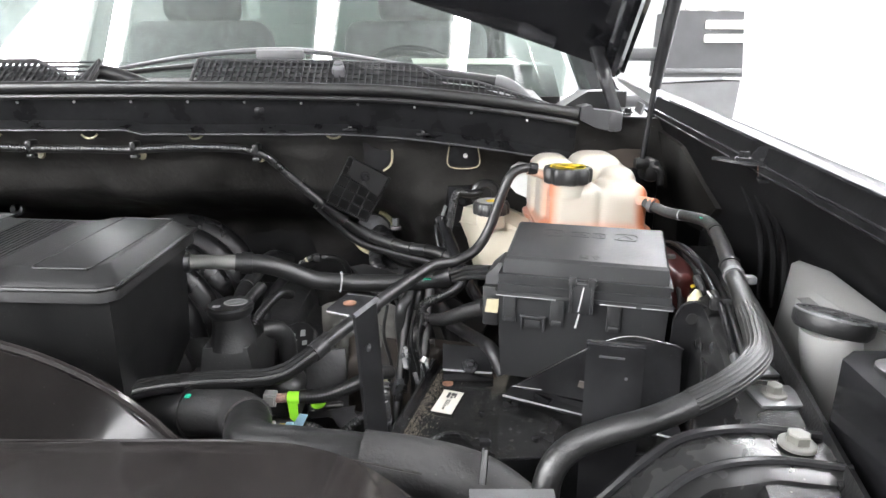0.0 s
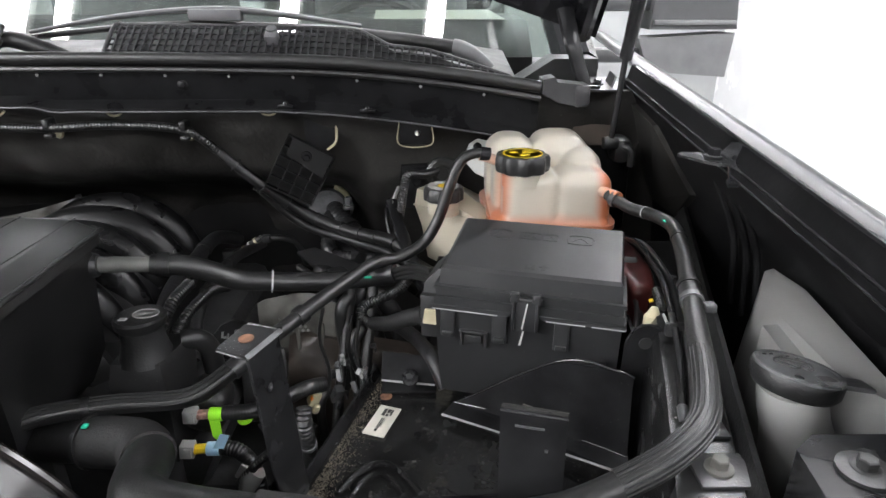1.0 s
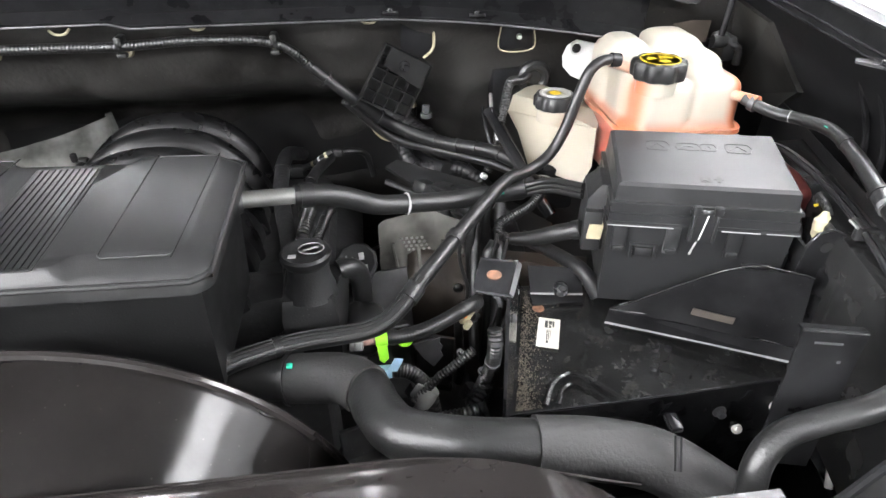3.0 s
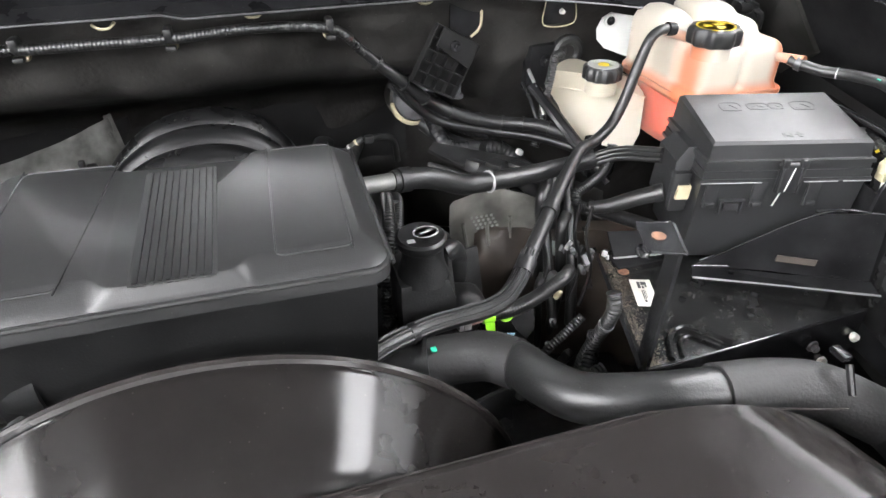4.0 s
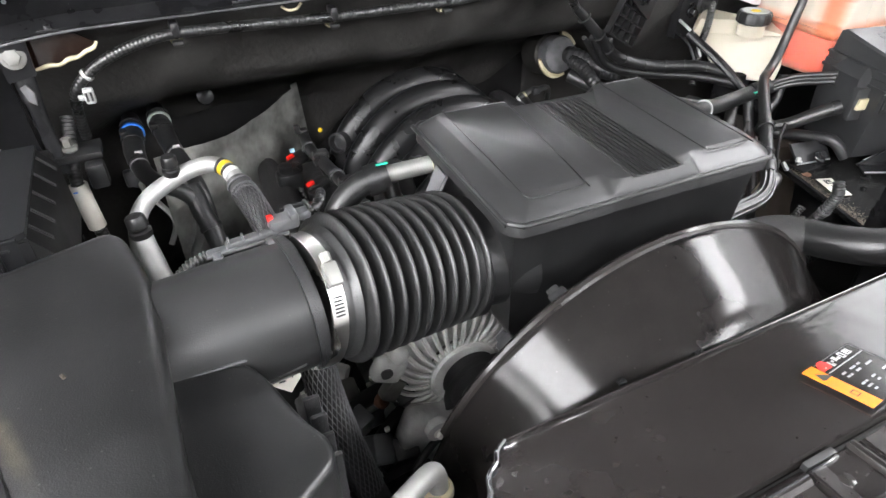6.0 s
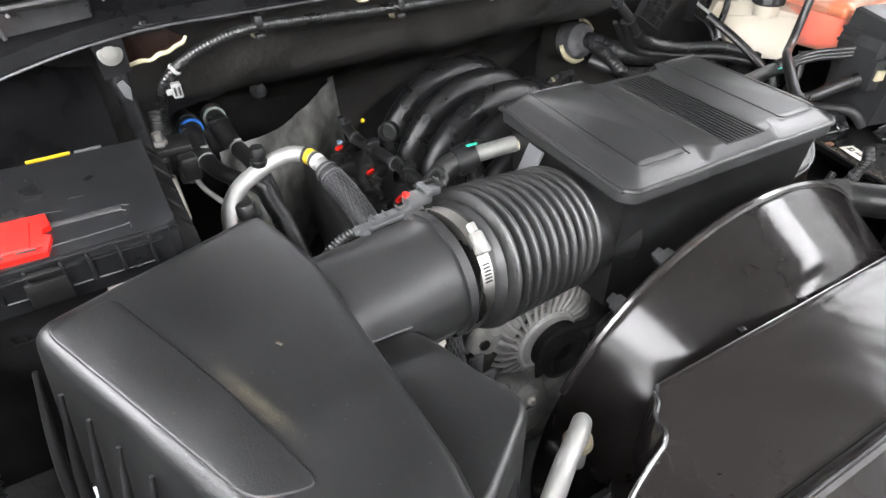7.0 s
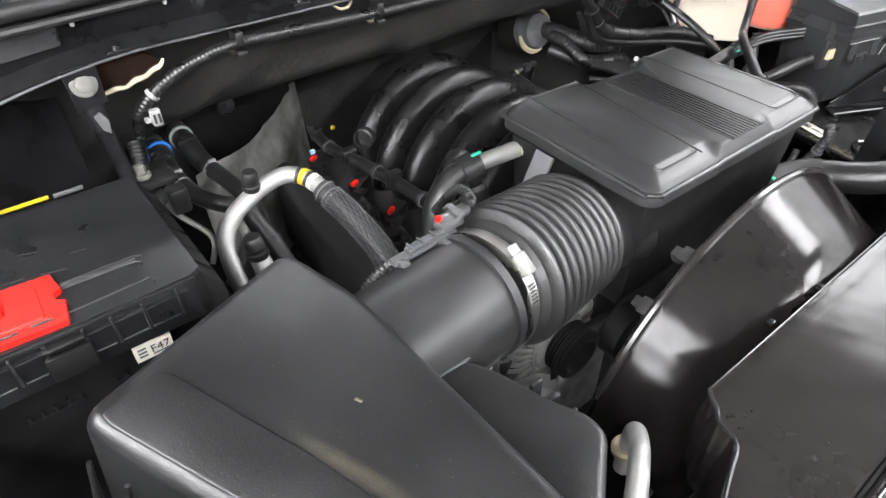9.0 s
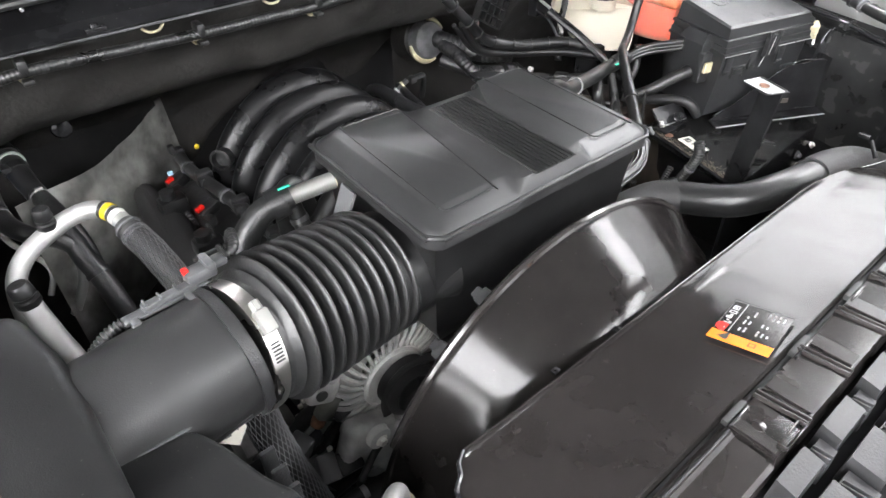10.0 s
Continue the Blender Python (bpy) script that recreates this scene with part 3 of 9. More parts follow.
# the mottled grey paints a cloudy reflection into the pocket
pk = part("cowl_pocket", slab([(-1.13, 0.9545, 1.372), (-1.085, 0.9545, 1.380), (-1.004, 0.9545, 1.387), (-1.002, 0.9545, 1.407), (-1.06, 0.9545, 1.408), (-1.13, 0.9545, 1.400)], 0.002), M_POCKET, cowl, "recessed pocket of the cowl, cloudy reflection in its colour")
part("pocket_edge", tube([(-1.085, 0.953, 1.378), (-1.09, 0.953, 1.402)], 0.0022, 6), M_BRACKET, pk)
for x, z in ((-0.03, 1.364), (-0.142, 1.371), (-0.76, 1.377), (-0.96, 1.372)):
    part("clip", merge(box((x, 0.950, z), (0.022, 0.012, 0.004), 0.001), lathe([(0.005, 0), (0.004, 0.004), (0.001, 0.005)], (x, 0.950, z + 0.001), n=12)), M_METAL, cowl)


# cowl vent: a moulded lattice with a rim
def vent_top(x):
    if x < -0.55:
        return 0.062 * min(1.0, max(0.06, (-0.545 - x) / 0.10))
    if x < -0.045:
        return 0.062
    return 0.062 - 0.026 * min(1, (x + 0.045) / 0.045) if x < 0.05 else 0.036 - 0.030 * min(1, (x - 0.05) / 0.115)


def vent(x0, x1, name):
    bars = []
    slope = Vector((0, 0.80, 0.60))
    foot = lambda x: Vector((x, 0.966, rim(x) + 0.004))
    k = int((x1 - x0) / 0.0098)
    for i in range(k + 1):
        x = x0 + (x1 - x0) * i / k
        h = vent_top(x)
        bars.append(box(foot(x) + slope * h / 2, (0.0024, h, 0.004), 0, rot(36.9)))
    for j in range(6):
        d = 0.002 + j * 0.0115
        pts = [foot(x) + slope * d for x in span(x0, x1, 40) if d < vent_top(x) + 0.002]
        if len(pts) > 2:
            bars.append(tube(pts, 0.0014, 4, 0.03))
    line = [foot(x) + slope * (vent_top(x) + 0.002) for x in span(x0, x1, 40)]
    bars.append(tube([foot(x0), *line, foot(x1)], 0.0032, 8, 0.02))
    v = part(name, merge(*bars), M_VENT, truck, "black plastic vent lattice below the windshield")
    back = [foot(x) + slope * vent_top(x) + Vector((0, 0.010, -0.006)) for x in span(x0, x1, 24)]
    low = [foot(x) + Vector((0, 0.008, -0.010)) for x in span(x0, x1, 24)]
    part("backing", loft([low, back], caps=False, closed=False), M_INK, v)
    return v


v = vent(-0.388, 0.165, "vent_grille")
part("washer_nozzle", merge(box((-0.163, 0.995, 1.456), (0.020, 0.018, 0.020), 0.006, rot(37)), lathe([(0.008, 0), (0.007, 0.004), (0.002, 0.005)], (-0.163, 0.996, 1.466), rot(30), 14)), M_GREY, v, "grey washer nozzle")
vent(-1.12, -0.545, "vent_grille")
part("cowl_tray", loft([[(x, 0.975, rim(x) - 0.010), (x, 1.30, rim(x) + 0.020), (x, 1.30, rim(x) - 0.04), (x, 0.975, rim(x) - 0.04)] for x in span(XC - 0.68, XC + 0.66, 20)]), M_DARK, truck)
part("wiper_arm", merge(tube([(-0.58, 1.13, 1.458), (-0.46, 1.14, 1.478), (-0.36, 1.15, 1.488), (-0.28, 1.155, 1.490), (-0.20, 1.155, 1.484), (-0.06, 1.17, 1.464)], [0.005, 0.007, 0.008, 0.010, 0.008, 0.005], 10, flat=0.6), box((-0.29, 1.15, 1.482), (0.085, 0.02, 0.018), 0.004)), M_GREY, truck, "grey-black wiper arm")
part("wiper_blade", tube([(-0.62, 1.14, 1.447), (-0.36, 1.155, 1.468), (-0.06, 1.175, 1.458)], 0.005, 8), M_RUBBER, truck)
part("wiper_arm", tube([(-0.15, 1.13, 1.462), (-0.04, 1.105, 1.452), (0.05, 1.085, 1.442), (0.092, 1.075, 1.437)], [0.006, 0.010, 0.011, 0.010], 12), M_DARK, truck)
part("wiper_cap", tube([(0.090, 1.075, 1.437), (0.100, 1.073, 1.435), (0.125, 1.07, 1.424), (0.145, 1.065, 1.405)], [0.0125, 0.0125, 0.0095, 0.010], 16), M_GREY, truck, "grey end of the wiper arm")
part("air_duct", tube([(-0.585, 1.02, 1.440), (-0.556, 1.02, 1.453), (-0.532, 1.02, 1.452), (-0.500, 1.02, 1.442), (-0.455, 1.02, 1.428)], [0.008, 0.011, 0.012, 0.011, 0.006], 14), M_DARK, truck)
part("seal_end", merge(bevel_all(loft([[(0.208, y, 1.386), (0.232, y, 1.374), (0.262, y, 1.368), (0.262, y, 1.398), (0.228, y, 1.4015), (0.224, y, 1.408), (0.208, y, 1.405)] for y in (0.945, 0.985)]), 0.003), box((0.262, 0.968, 1.383), (0.022, 0.05, 0.030), 0.005)), M_VENT, truck, "grey foam seal block at the cowl's corner")
part("corner_panel", bevel_all(loft([[(0.262, y, 1.290), (0.318, y, 1.300), (0.322, y, 1.372), (0.302, y, 1.384), (0.286, y, 1.382), (0.280, y, 1.366), (0.264, y, 1.358)] for y in (0.992, 1.040)]), 0.006, 3), M_LINER, truck, "dusty grey-brown panel at the firewall's corner")
part("corner_foot", box((0.30, 1.01, 1.24), (0.10, 0.06, 0.13), 0.008), M_COWL, truck)
part("cowl_end", bevel_all(loft([[(0.185, y, 1.392), (0.236, y, 1.424), (0.300, y, 1.424), (0.300, y, 1.392)] for y in (1.03, 1.10)]), 0.006), M_DARK, truck, "black cowl end piece")
hb_ = part("hinge_base", merge(slab([(0.270, 0.955, 1.3885), (0.318, 0.955, 1.3885), (0.322, 1.02, 1.398), (0.274, 1.02, 1.398)], 0.003), slab([(0.306, 0.965, 1.390), (0.306, 1.00, 1.395), (0.312, 1.00, 1.410), (0.312, 0.97, 1.406)], 0.003)), M_BRACKET, truck, "grey steel hinge base")
part("bolt", bolt((0.290, 0.982, 1.393), 0.0085, 0.008, (0, -0.12, 1)), M_METAL, hb_)

# windshield, dash, seats and cab
glass = []
for f in span(0, 1, 12):
    glass.append([(XC + (x * (0.76 - 0.10 * f)), 1.17 + 0.16 * x * x + 0.72 * f, rim(XC) - 0.012 - 0.02 * x * x + 0.52 * f) for x in span(-1, 1, 24)])
w = part("windshield", loft(glass, caps=False, closed=False), M_GLASS, truck, "tinted curved windshield glass", sharp=80)
w.visible_shadow = False
part("dashboard", loft([[(XC - 0.72, y, z), (XC + 0.72, y, z), (XC + 0.72, y, 0.9), (XC - 0.72, y, 0.9)] for y, z in ((1.32, 1.40), (1.42, 1.460), (1.65, 1.470), (1.80, 1.42))]), M_DARK, truck)
part("paper_sheet", slab([(-0.065, 1.42, 1.466), (0.20, 1.42, 1.464), (0.18, 1.62, 1.478), (-0.08, 1.62, 1.478)], 0.001, 0), M_PAPER, truck, "white sheet of paper lying on the dashboard")
for sx in (XC - 0.38, XC + 0.38):
    part("seat_back", merge(box((sx, 2.25, 1.30), (0.50, 0.16, 0.62), 0.06, rot(-12), 4), box((sx, 2.34, 1.70), (0.27, 0.10, 0.20), 0.045, rot(-8), 4), tube([(sx - 0.06, 2.31, 1.55), (sx - 0.06, 2.33, 1.65)], 0.008), tube([(sx + 0.06, 2.31, 1.55), (sx + 0.06, 2.33, 1.65)], 0.008)), M_SEAT, truck, "dark cloth front seat with headrest")
part("steering_wheel", tube([(XC + 0.38 + 0.18 * math.cos(a), 1.72 + 0.07 * math.sin(a), 1.33 + 0.17 * math.sin(a)) for a in span(0.01, 2 * math.pi, 24)], 0.016, 10), M_DARK, truck)
for s in (-1, 1):
    part("pillar", tube([(XC + s * 0.765, 1.12, 1.40), (XC + s * 0.72, 1.50, 1.67), (XC + s * 0.66, 1.86, 1.93)], 0.035, 10), M_PAINT, truck)
    part("door", box((XC + s * 0.88, 1.95, 0.92), (0.10, 1.25, 0.66), 0.04), M_PAINT, truck)
part("roof", box((XC, 2.45, 1.95), (1.40, 1.30, 0.06), 0.03), M_PAINT, truck)
part("rear_wall", box((XC, 3.05, 1.05), (1.66, 0.06, 0.90), 0.02), M_PAINT, truck)
for s in (-1, 1):
    part("rear_pillar", box((XC + s * 0.70, 3.04, 1.70), (0.14, 0.10, 0.50), 0.03), M_PAINT, truck)
part("headliner", box((XC, 2.45, 1.915), (1.30, 1.20, 0.02), 0.005), M_GREY, truck, "grey headliner")
part("rear_window", box((XC, 3.06, 1.70), (1.26, 0.02, 0.42), 0.004), M_GLASS, truck, "dark rear window").visible_shadow = False
part("cab_floor", box((XC, 2.1, 0.60), (1.70, 1.90, 0.08), 0.02), M_DARK, truck)


# fenders: crown, inner rail, inner wall
def fender(s):
    X = lambda d: XC + s * d
    crest = lambda y: 1.374 + 0.0925 * (y - 0.5) - 0.05 * fold(-y, -0.25, 0.02)
    sec = []
    for y in span(0.02, 1.30, 32):
        c = crest(y)
        sec.append([(X(0.826), y, c - 0.008), (X(0.834), y, c - 0.002), (X(0.842), y, c), (X(0.850), y, c - 0.003), (X(0.900), y, c - 0.045), (X(0.960), y, c - 0.09), (X(1.015), y, c - 0.15), (X(1.035), y, 0.95), (X(1.01), y, 0.62), (X(0.99), y, 0.62), (X(1.015), y, 0.95), (X(0.985), y, c - 0.16), (X(0.90), y, c - 0.06), (X(0.832), y, c - 0.014)])
    f = part("fender", loft(sec), M_BODY, truck, "glossy black front fender", sharp=50)
    rail = []
    for y in span(0.06, 1.02, 24):
        c = crest(y)
        rail.append([(X(0.812), y, c - 0.032), (X(0.8135), y, c - 0.025), (X(0.817), y, c - 0.023), (X(0.820), y, c - 0.012), (X(0.822), y, c - 0.006), (X(0.826), y, c - 0.005), (X(0.830), y, c - 0.010), (X(0.827), y, c - 0.032)])
    r = part("fender_rail", loft(rail), M_RAIL, truck, "black steel rail along the fender")
    for d, h, q in ((0.8235, 0.0045, 0.0024), (0.8150, 0.0235, 0.0016), (0.8122, 0.0310, 0.0014)):
        part("rail_bead", tube([(X(d), y, crest(y) - h) for y in span(0.08, 1.0, 14)], q, 6), M_EDGE, r)
    b = Vector((X(0.812), 0.664, 1.364))
    at = lambda d, y, z: b + Vector((s * d, y, z))
    br = part("rail_bracket", merge(slab([at(-0.040, 0.012, 0.004), at(-0.034, 0.020, 0.004), at(0.004, 0.016, 0.004), at(0.012, -0.002, 0.004), at(0.006, -0.020, 0.002), at(-0.012, -0.018, 0.002), at(-0.024, -0.008, 0.003)], 0.0028), slab([at(-0.004, -0.020, -0.012), at(0.016, -0.020, -0.012), at(0.016, -0.030, -0.014), at(-0.006, -0.030, -0.014)], 0.003), slab([at(0.0, 0.010, 0.005), at(0.006, -0.012, 0.004), at(0.012, -0.010, 0.020), at(0.008, 0.006, 0.018)], 0.0022), slab([at(-0.004, -0.019, 0.002), at(0.006, -0.020, 0.002), at(0.010, -0.020, -0.012), at(-0.002, -0.020, -0.012)], 0.0022)), M_EDGE, truck, "glossy dark steel bracket bolted to the rail")
    part("bolt", bolt(at(-0.010, 0.0, 0.005), 0.0095, 0.009), M_METAL, br)
    inner = [[(X(0.812), y, crest(y) - 0.030), (X(0.885), y, 1.26), (X(0.90), y, 1.05), (X(0.88), y, 0.70), (X(0.91), y, 0.70), (X(0.92), y, 1.05), (X(0.905), y, 1.26), (X(0.826), y, crest(y) - 0.033)] for y in span(0.06, 1.05, 20)]
    fl = part("inner_fender", loft(inner), M_RAIL, truck, "dusty black inner fender liner")
    part("liner_panel", bevel_all(loft([[(X(0.822), 1.03, 1.375), (X(0.832), 0.90, 1.352), (X(0.884), 0.872, 1.265), (X(0.890), 0.93, 1.215), (X(0.890), 1.03, 1.21)], [(X(0.812), 1.03, 1.375), (X(0.822), 0.902, 1.352), (X(0.874), 0.874, 1.265), (X(0.880), 0.932, 1.215), (X(0.880), 1.03, 1.21)]]), 0.003), M_PANELDUST, fl, "dusty grey-brown panel on the liner")
    for y in (0.74, 0.71, 0.685):
        part("pressed_rib", tube([(X(0.842), y, 1.33), (X(0.872), y - 0.004, 1.26), (X(0.880), y - 0.008, 1.18)], 0.004, 8), M_RAIL, fl)
    return f


fender(1)
fender(-1)

# hood, raised on its hinges
def hood_point(a, b):
    """a runs across from -1 to 1, b from the hinge edge to the front."""
    x = XC + a * (0.772 + 0.04 * b)
    back = 0.42 * (1 - math.sqrt(a * a + 0.02)) * (1 - b)
    y = 1.05 + 0.10 * (1 - a * a) * (1 - b) - 0.86 * b
    z = 1.466 + back * 0.55 + 0.98 * b - 0.05 * b * b + 0.02 * (1 - a * a)
    return Vector((x, y, z))


top, under = [], []
for b in span(0, 1, 18):
    top.append([hood_point(a, b) + Vector((0, 0.02, 0.03)) for a in span(-1, 1, 28)])
    under.append([hood_point(a, b) + Vector((0, -0.004, -0.012 - 0.012 * math.sin(9 * a) * math.sin(7 * b))) for a in span(-1, 1, 28)])
hood = part("hood", loft([[*t_, *reversed(u_)] for t_, u_ in zip(top, under)]), M_PAINT, truck, "raised black hood seen from below", sharp=50)
for a in (-0.55, 0.0, 0.55):
    part("hood_rib", tube([hood_point(a, b) + Vector((0, -0.01, -0.022)) for b in span(0.05, 0.95, 10)], 0.022, 10, 0.05), M_PAINT, hood)
for s in (-1, 1):
    rail_pts = [hood_point(s * 0.97, b) + Vector((0, -0.012, -0.015)) for b in span(0.0, 0.97, 12)]
    part("hood_edge", tube(rail_pts, 0.016, 10, 0.05), M_PAINT, hood)
    X = lambda d: XC + s * d
    part("hood_hinge", merge(tube([(X(0.722), 1.03, 1.49), (X(0.727), 1.00, 1.455), (X(0.738), 0.99, 1.42), (X(0.748), 0.985, 1.392)], [0.014, 0.013, 0.011, 0.011], 10, flat=0.5), box((X(0.750), 0.985, 1.392), (0.03, 0.05, 0.006), 0.002)), M_METAL, truck, "black hood hinge arm")
    strut = part("gas_strut", tube([(X(0.778), 0.93, 1.325), (X(0.787), 0.93, 1.447)], 0.0042, 12), M_METAL, truck, "thin black gas strut rod")
    part("strut_cylinder", tube([(X(0.787), 0.93, 1.445), (X(0.7885), 0.926, 1.46), (X(0.812), 0.87, 1.78)], [0.0085, 0.0105, 0.0105], 14), M_METAL, strut, "black strut cylinder")
    part("strut_mount", merge(lathe([(0.008, -0.01), (0.010, 0), (0.008, 0.01)], (X(0.778), 0.932, 1.322), rot(0, 90), 14), box((X(0.796), 0.95, 1.310), (0.026, 0.045, 0.036), 0.010), tube([(X(0.790), 0.935, 1.318), (X(0.806), 0.928, 1.312), (X(0.808), 0.928, 1.290)], 0.0055, 10)), M_DARK, strut)

# wheels under the fenders and the cab's rear
def wheel(x, y):
    w = part("wheel", lathe([(0.20, -0.02), (0.22, 0.10), (0.235, 0.125), (0.24, 0.115)], (x, y, 0.39), rot(0, 90), 40), M_CAST, truck, "alloy wheel")
    part("tyre", lathe([(0.235, -0.125), (0.33, -0.13), (0.375, -0.11), (0.39, -0.06), (0.39, 0.06), (0.375, 0.11), (0.33, 0.13), (0.235, 0.125)], (x, y, 0.39), rot(0, 90), 48), M_RUBBER, w, "black tyre")


for wx in (XC - 0.88, XC + 0.88):
    wheel(wx, 0.62)
    wheel(wx, 3.55)
part("chassis", box((XC, 2.0, 0.48), (0.90, 3.6, 0.14), 0.02), M_DARK, truck)
part("bed", box((XC, 3.75, 0.92), (1.80, 1.30, 0.60), 0.05), M_PAINT, truck)

# door mirror
for s in (1, -1):
    X = lambda d: XC + s * d
    ring = lambda y, *pts: [(X(x), y, z) for x, z in pts]
    mi = part("side_mirror", bevel_all(loft([ring(y, (1.045, 1.432), (1.252, 1.432), (1.235, 1.592), (1.052, 1.592)) for y in (1.65, 1.76)]), 0.010, 3), M_MIRROR_CASE, truck, "grey door mirror housing")
    part("mirror_cap", bevel_all(loft([ring(y, (1.062, 1.594), (1.232, 1.594), (1.215, 1.665), (1.075, 1.672)) for y in (1.655, 1.76)]), 0.012, 3), M_STEEL, mi, "chrome upper mirror cap")
    part("mirror_foot", bevel_all(loft([ring(y, (1.020, 1.412), (1.248, 1.424), (1.240, 1.322), (1.05, 1.335)) for y in (1.648, 1.75)]), 0.008, 3), M_MIRROR_FOOT, mi, "paler grey lower mirror cover")
    part("mirror_trim", box((X(1.148), 1.646, 1.448), (0.195, 0.010, 0.012), 0.003), M_MIRROR_FOOT, mi)
    for z in (1.560, 1.527):
        part("turn_signal", box((X(1.192), 1.646, z), (0.104, 0.012, 0.020), 0.004), M_SIGNAL, mi, "lit turn signal strip")
    for z in (1.490, 1.37):
        part("mirror_arm", box((X(0.99), 1.70, z), (0.16, 0.05, 0.035), 0.012), M_MIRROR_CASE, mi)
# ---- engine bay: the large housings ----
def resonator():
    ob = thing("intake_resonator", (-0.476, 0.64, 1.14), "satin black plastic intake box with a ribbed lid on the engine", "engine cover")
    L, R, F, B = -0.636, -0.312, 0.540, 0.750
    tilt = lambda x, y: 0.0060 * (-0.31 - x) / 0.322 + (0.024 + 0.020 * (-0.31 - x) / 0.322) * (y - F)
    # lid: flange, sloping edge, raised top
    flange = [(L + 0.012, F), (-0.530, F), (-0.524, F + 0.001), (-0.420, F + 0.001), (-0.414, F), (R - 0.012, F), (R, F + 0.012), (R, B - 0.01), (R - 0.01, B), (-0.402, B), (-0.410, B - 0.020), (-0.528, B - 0.020), (-0.536, B), (L + 0.01, B), (L, B - 0.01), (L, F + 0.012)]
    inner = [(L + 0.030, F + 0.026), (-0.526, F + 0.026), (-0.515, F + 0.010), (-0.428, F + 0.010), (-0.418, F + 0.026), (R - 0.030, F + 0.026), (R - 0.020, F + 0.036), (R - 0.020, B - 0.022), (R - 0.028, B - 0.014), (-0.408, B - 0.014), (-0.414, B - 0.030), (-0.524, B - 0.030), (-0.530, B - 0.014), (L + 0.028, B - 0.014), (L + 0.020, B - 0.022), (L + 0.020, F + 0.036)]
    z = lambda poly, h: [(x, y, h + tilt(x, y)) for x, y in poly]
    flange, inner = round_corners(flange, 0.018), round_corners(inner, 0.012)
    midway = lambda f: [(a[0] + (b[0] - a[0]) * f, a[1] + (b[1] - a[1]) * f) for a, b in zip(flange, inner)]
    lid = loft([z(flange, 1.250), z(flange, 1.262), z(midway(0.04), 1.2640), z(midway(0.35), 1.2690), z(midway(0.75), 1.2755), z(midway(0.92), 1.2778), z(inner, 1.2785)])
    lid = part("lid", lid, M_LID, ob, "satin black lid with raised panels", sharp=50)
    part("lip_bead", tube([(x, y, 1.2635 + tilt(x, y)) for x, y in flange + flange[:2]], 0.0026, 8, 0.008), M_LID, lid)
    # two outlined panels and the ribbed strip
    top = lambda x, y, h=0.0: (x, y, 1.2785 + tilt(x, y) + h)

    def panel(name, poly, h, m):
        bm = loft([[top(x, y, -0.002) for x, y in poly], [top(x, y, h) for x, y in poly]])
        return part(name, bevel_all(bm, 0.0009, 2), m, lid, sharp=12)

    for poly in ([(-0.610, 0.5555), (-0.547, 0.5555), (-0.527, 0.735), (-0.604, 0.735)], [(-0.398, 0.5575), (-0.340, 0.5575), (-0.334, 0.735), (-0.394, 0.735)]):
        ring = round_corners(poly, 0.008)
        part("panel_outline", tube([top(x, y, 0.0) for x, y in ring + ring[:1]], 0.0008, 6, 0.01), M_RIB, lid)
    for i in range(10):
        x = -0.497 + i * 0.0056
        y1 = 0.711
        panel("rib", [(x, 0.5475), (x + 0.0034, 0.5475), (x + 0.0034, y1), (x, y1)], 0.0016, M_RIB)
    part("groove_bed", slab([top(-0.500, 0.546, 0.0002), top(-0.440, 0.546, 0.0002), top(-0.440, 0.712, 0.0002), top(-0.500, 0.712, 0.0002)], 0.0008, 0), M_INK, lid)
    # body
    low = [(L + 0.04, F + 0.040), (R - 0.035, F + 0.040), (R - 0.035, B - 0.03), (L + 0.04, B - 0.03)]
    up = [(L + 0.012, F + 0.012), (R - 0.012, F + 0.012), (R - 0.012, B - 0.012), (L + 0.012, B - 0.012)]
    mid = [(L + 0.02, F + 0.022), (R - 0.018, F + 0.022), (R - 0.018, B - 0.02), (L + 0.02, B - 0.02)]
    body = loft([[(x, y, 1.085) for x, y in low], [(x, y, 1.125) for x, y in mid], [(x, y, 1.253) for x, y in up]])
    part("body", bevel_all(body, 0.007, 3), M_FUNNEL, ob)
    # inlet that widens into the bellows
    c = Vector((-0.648, 0.622, 1.1895))
    part("inlet_collar", loft([[c + Vector((dx, ry * math.cos(a), rz * math.sin(a))) for a in span(0, 2 * math.pi, 32)[:-1]] for dx, ry, rz in ((-0.012, 0.064, 0.060), (0.002, 0.067, 0.063), (0.007, 0.068, 0.063), (0.012, 0.062, 0.055), (0.06, 0.070, 0.054))]), M_FUNNEL, ob)
    part("outlet_collar", tube([(-0.345, 0.736, 1.227), (-0.322, 0.741, 1.226)], [0.020, 0.013], 18), M_PLASTIC, ob)
    part("strap", slab([(-0.6355, 0.664, 1.258), (-0.6335, 0.690, 1.258), (-0.656, 0.694, 1.200), (-0.659, 0.668, 1.200)], 0.003), M_GREY, ob, "flat grey metal strap")
    return ob


resonator()


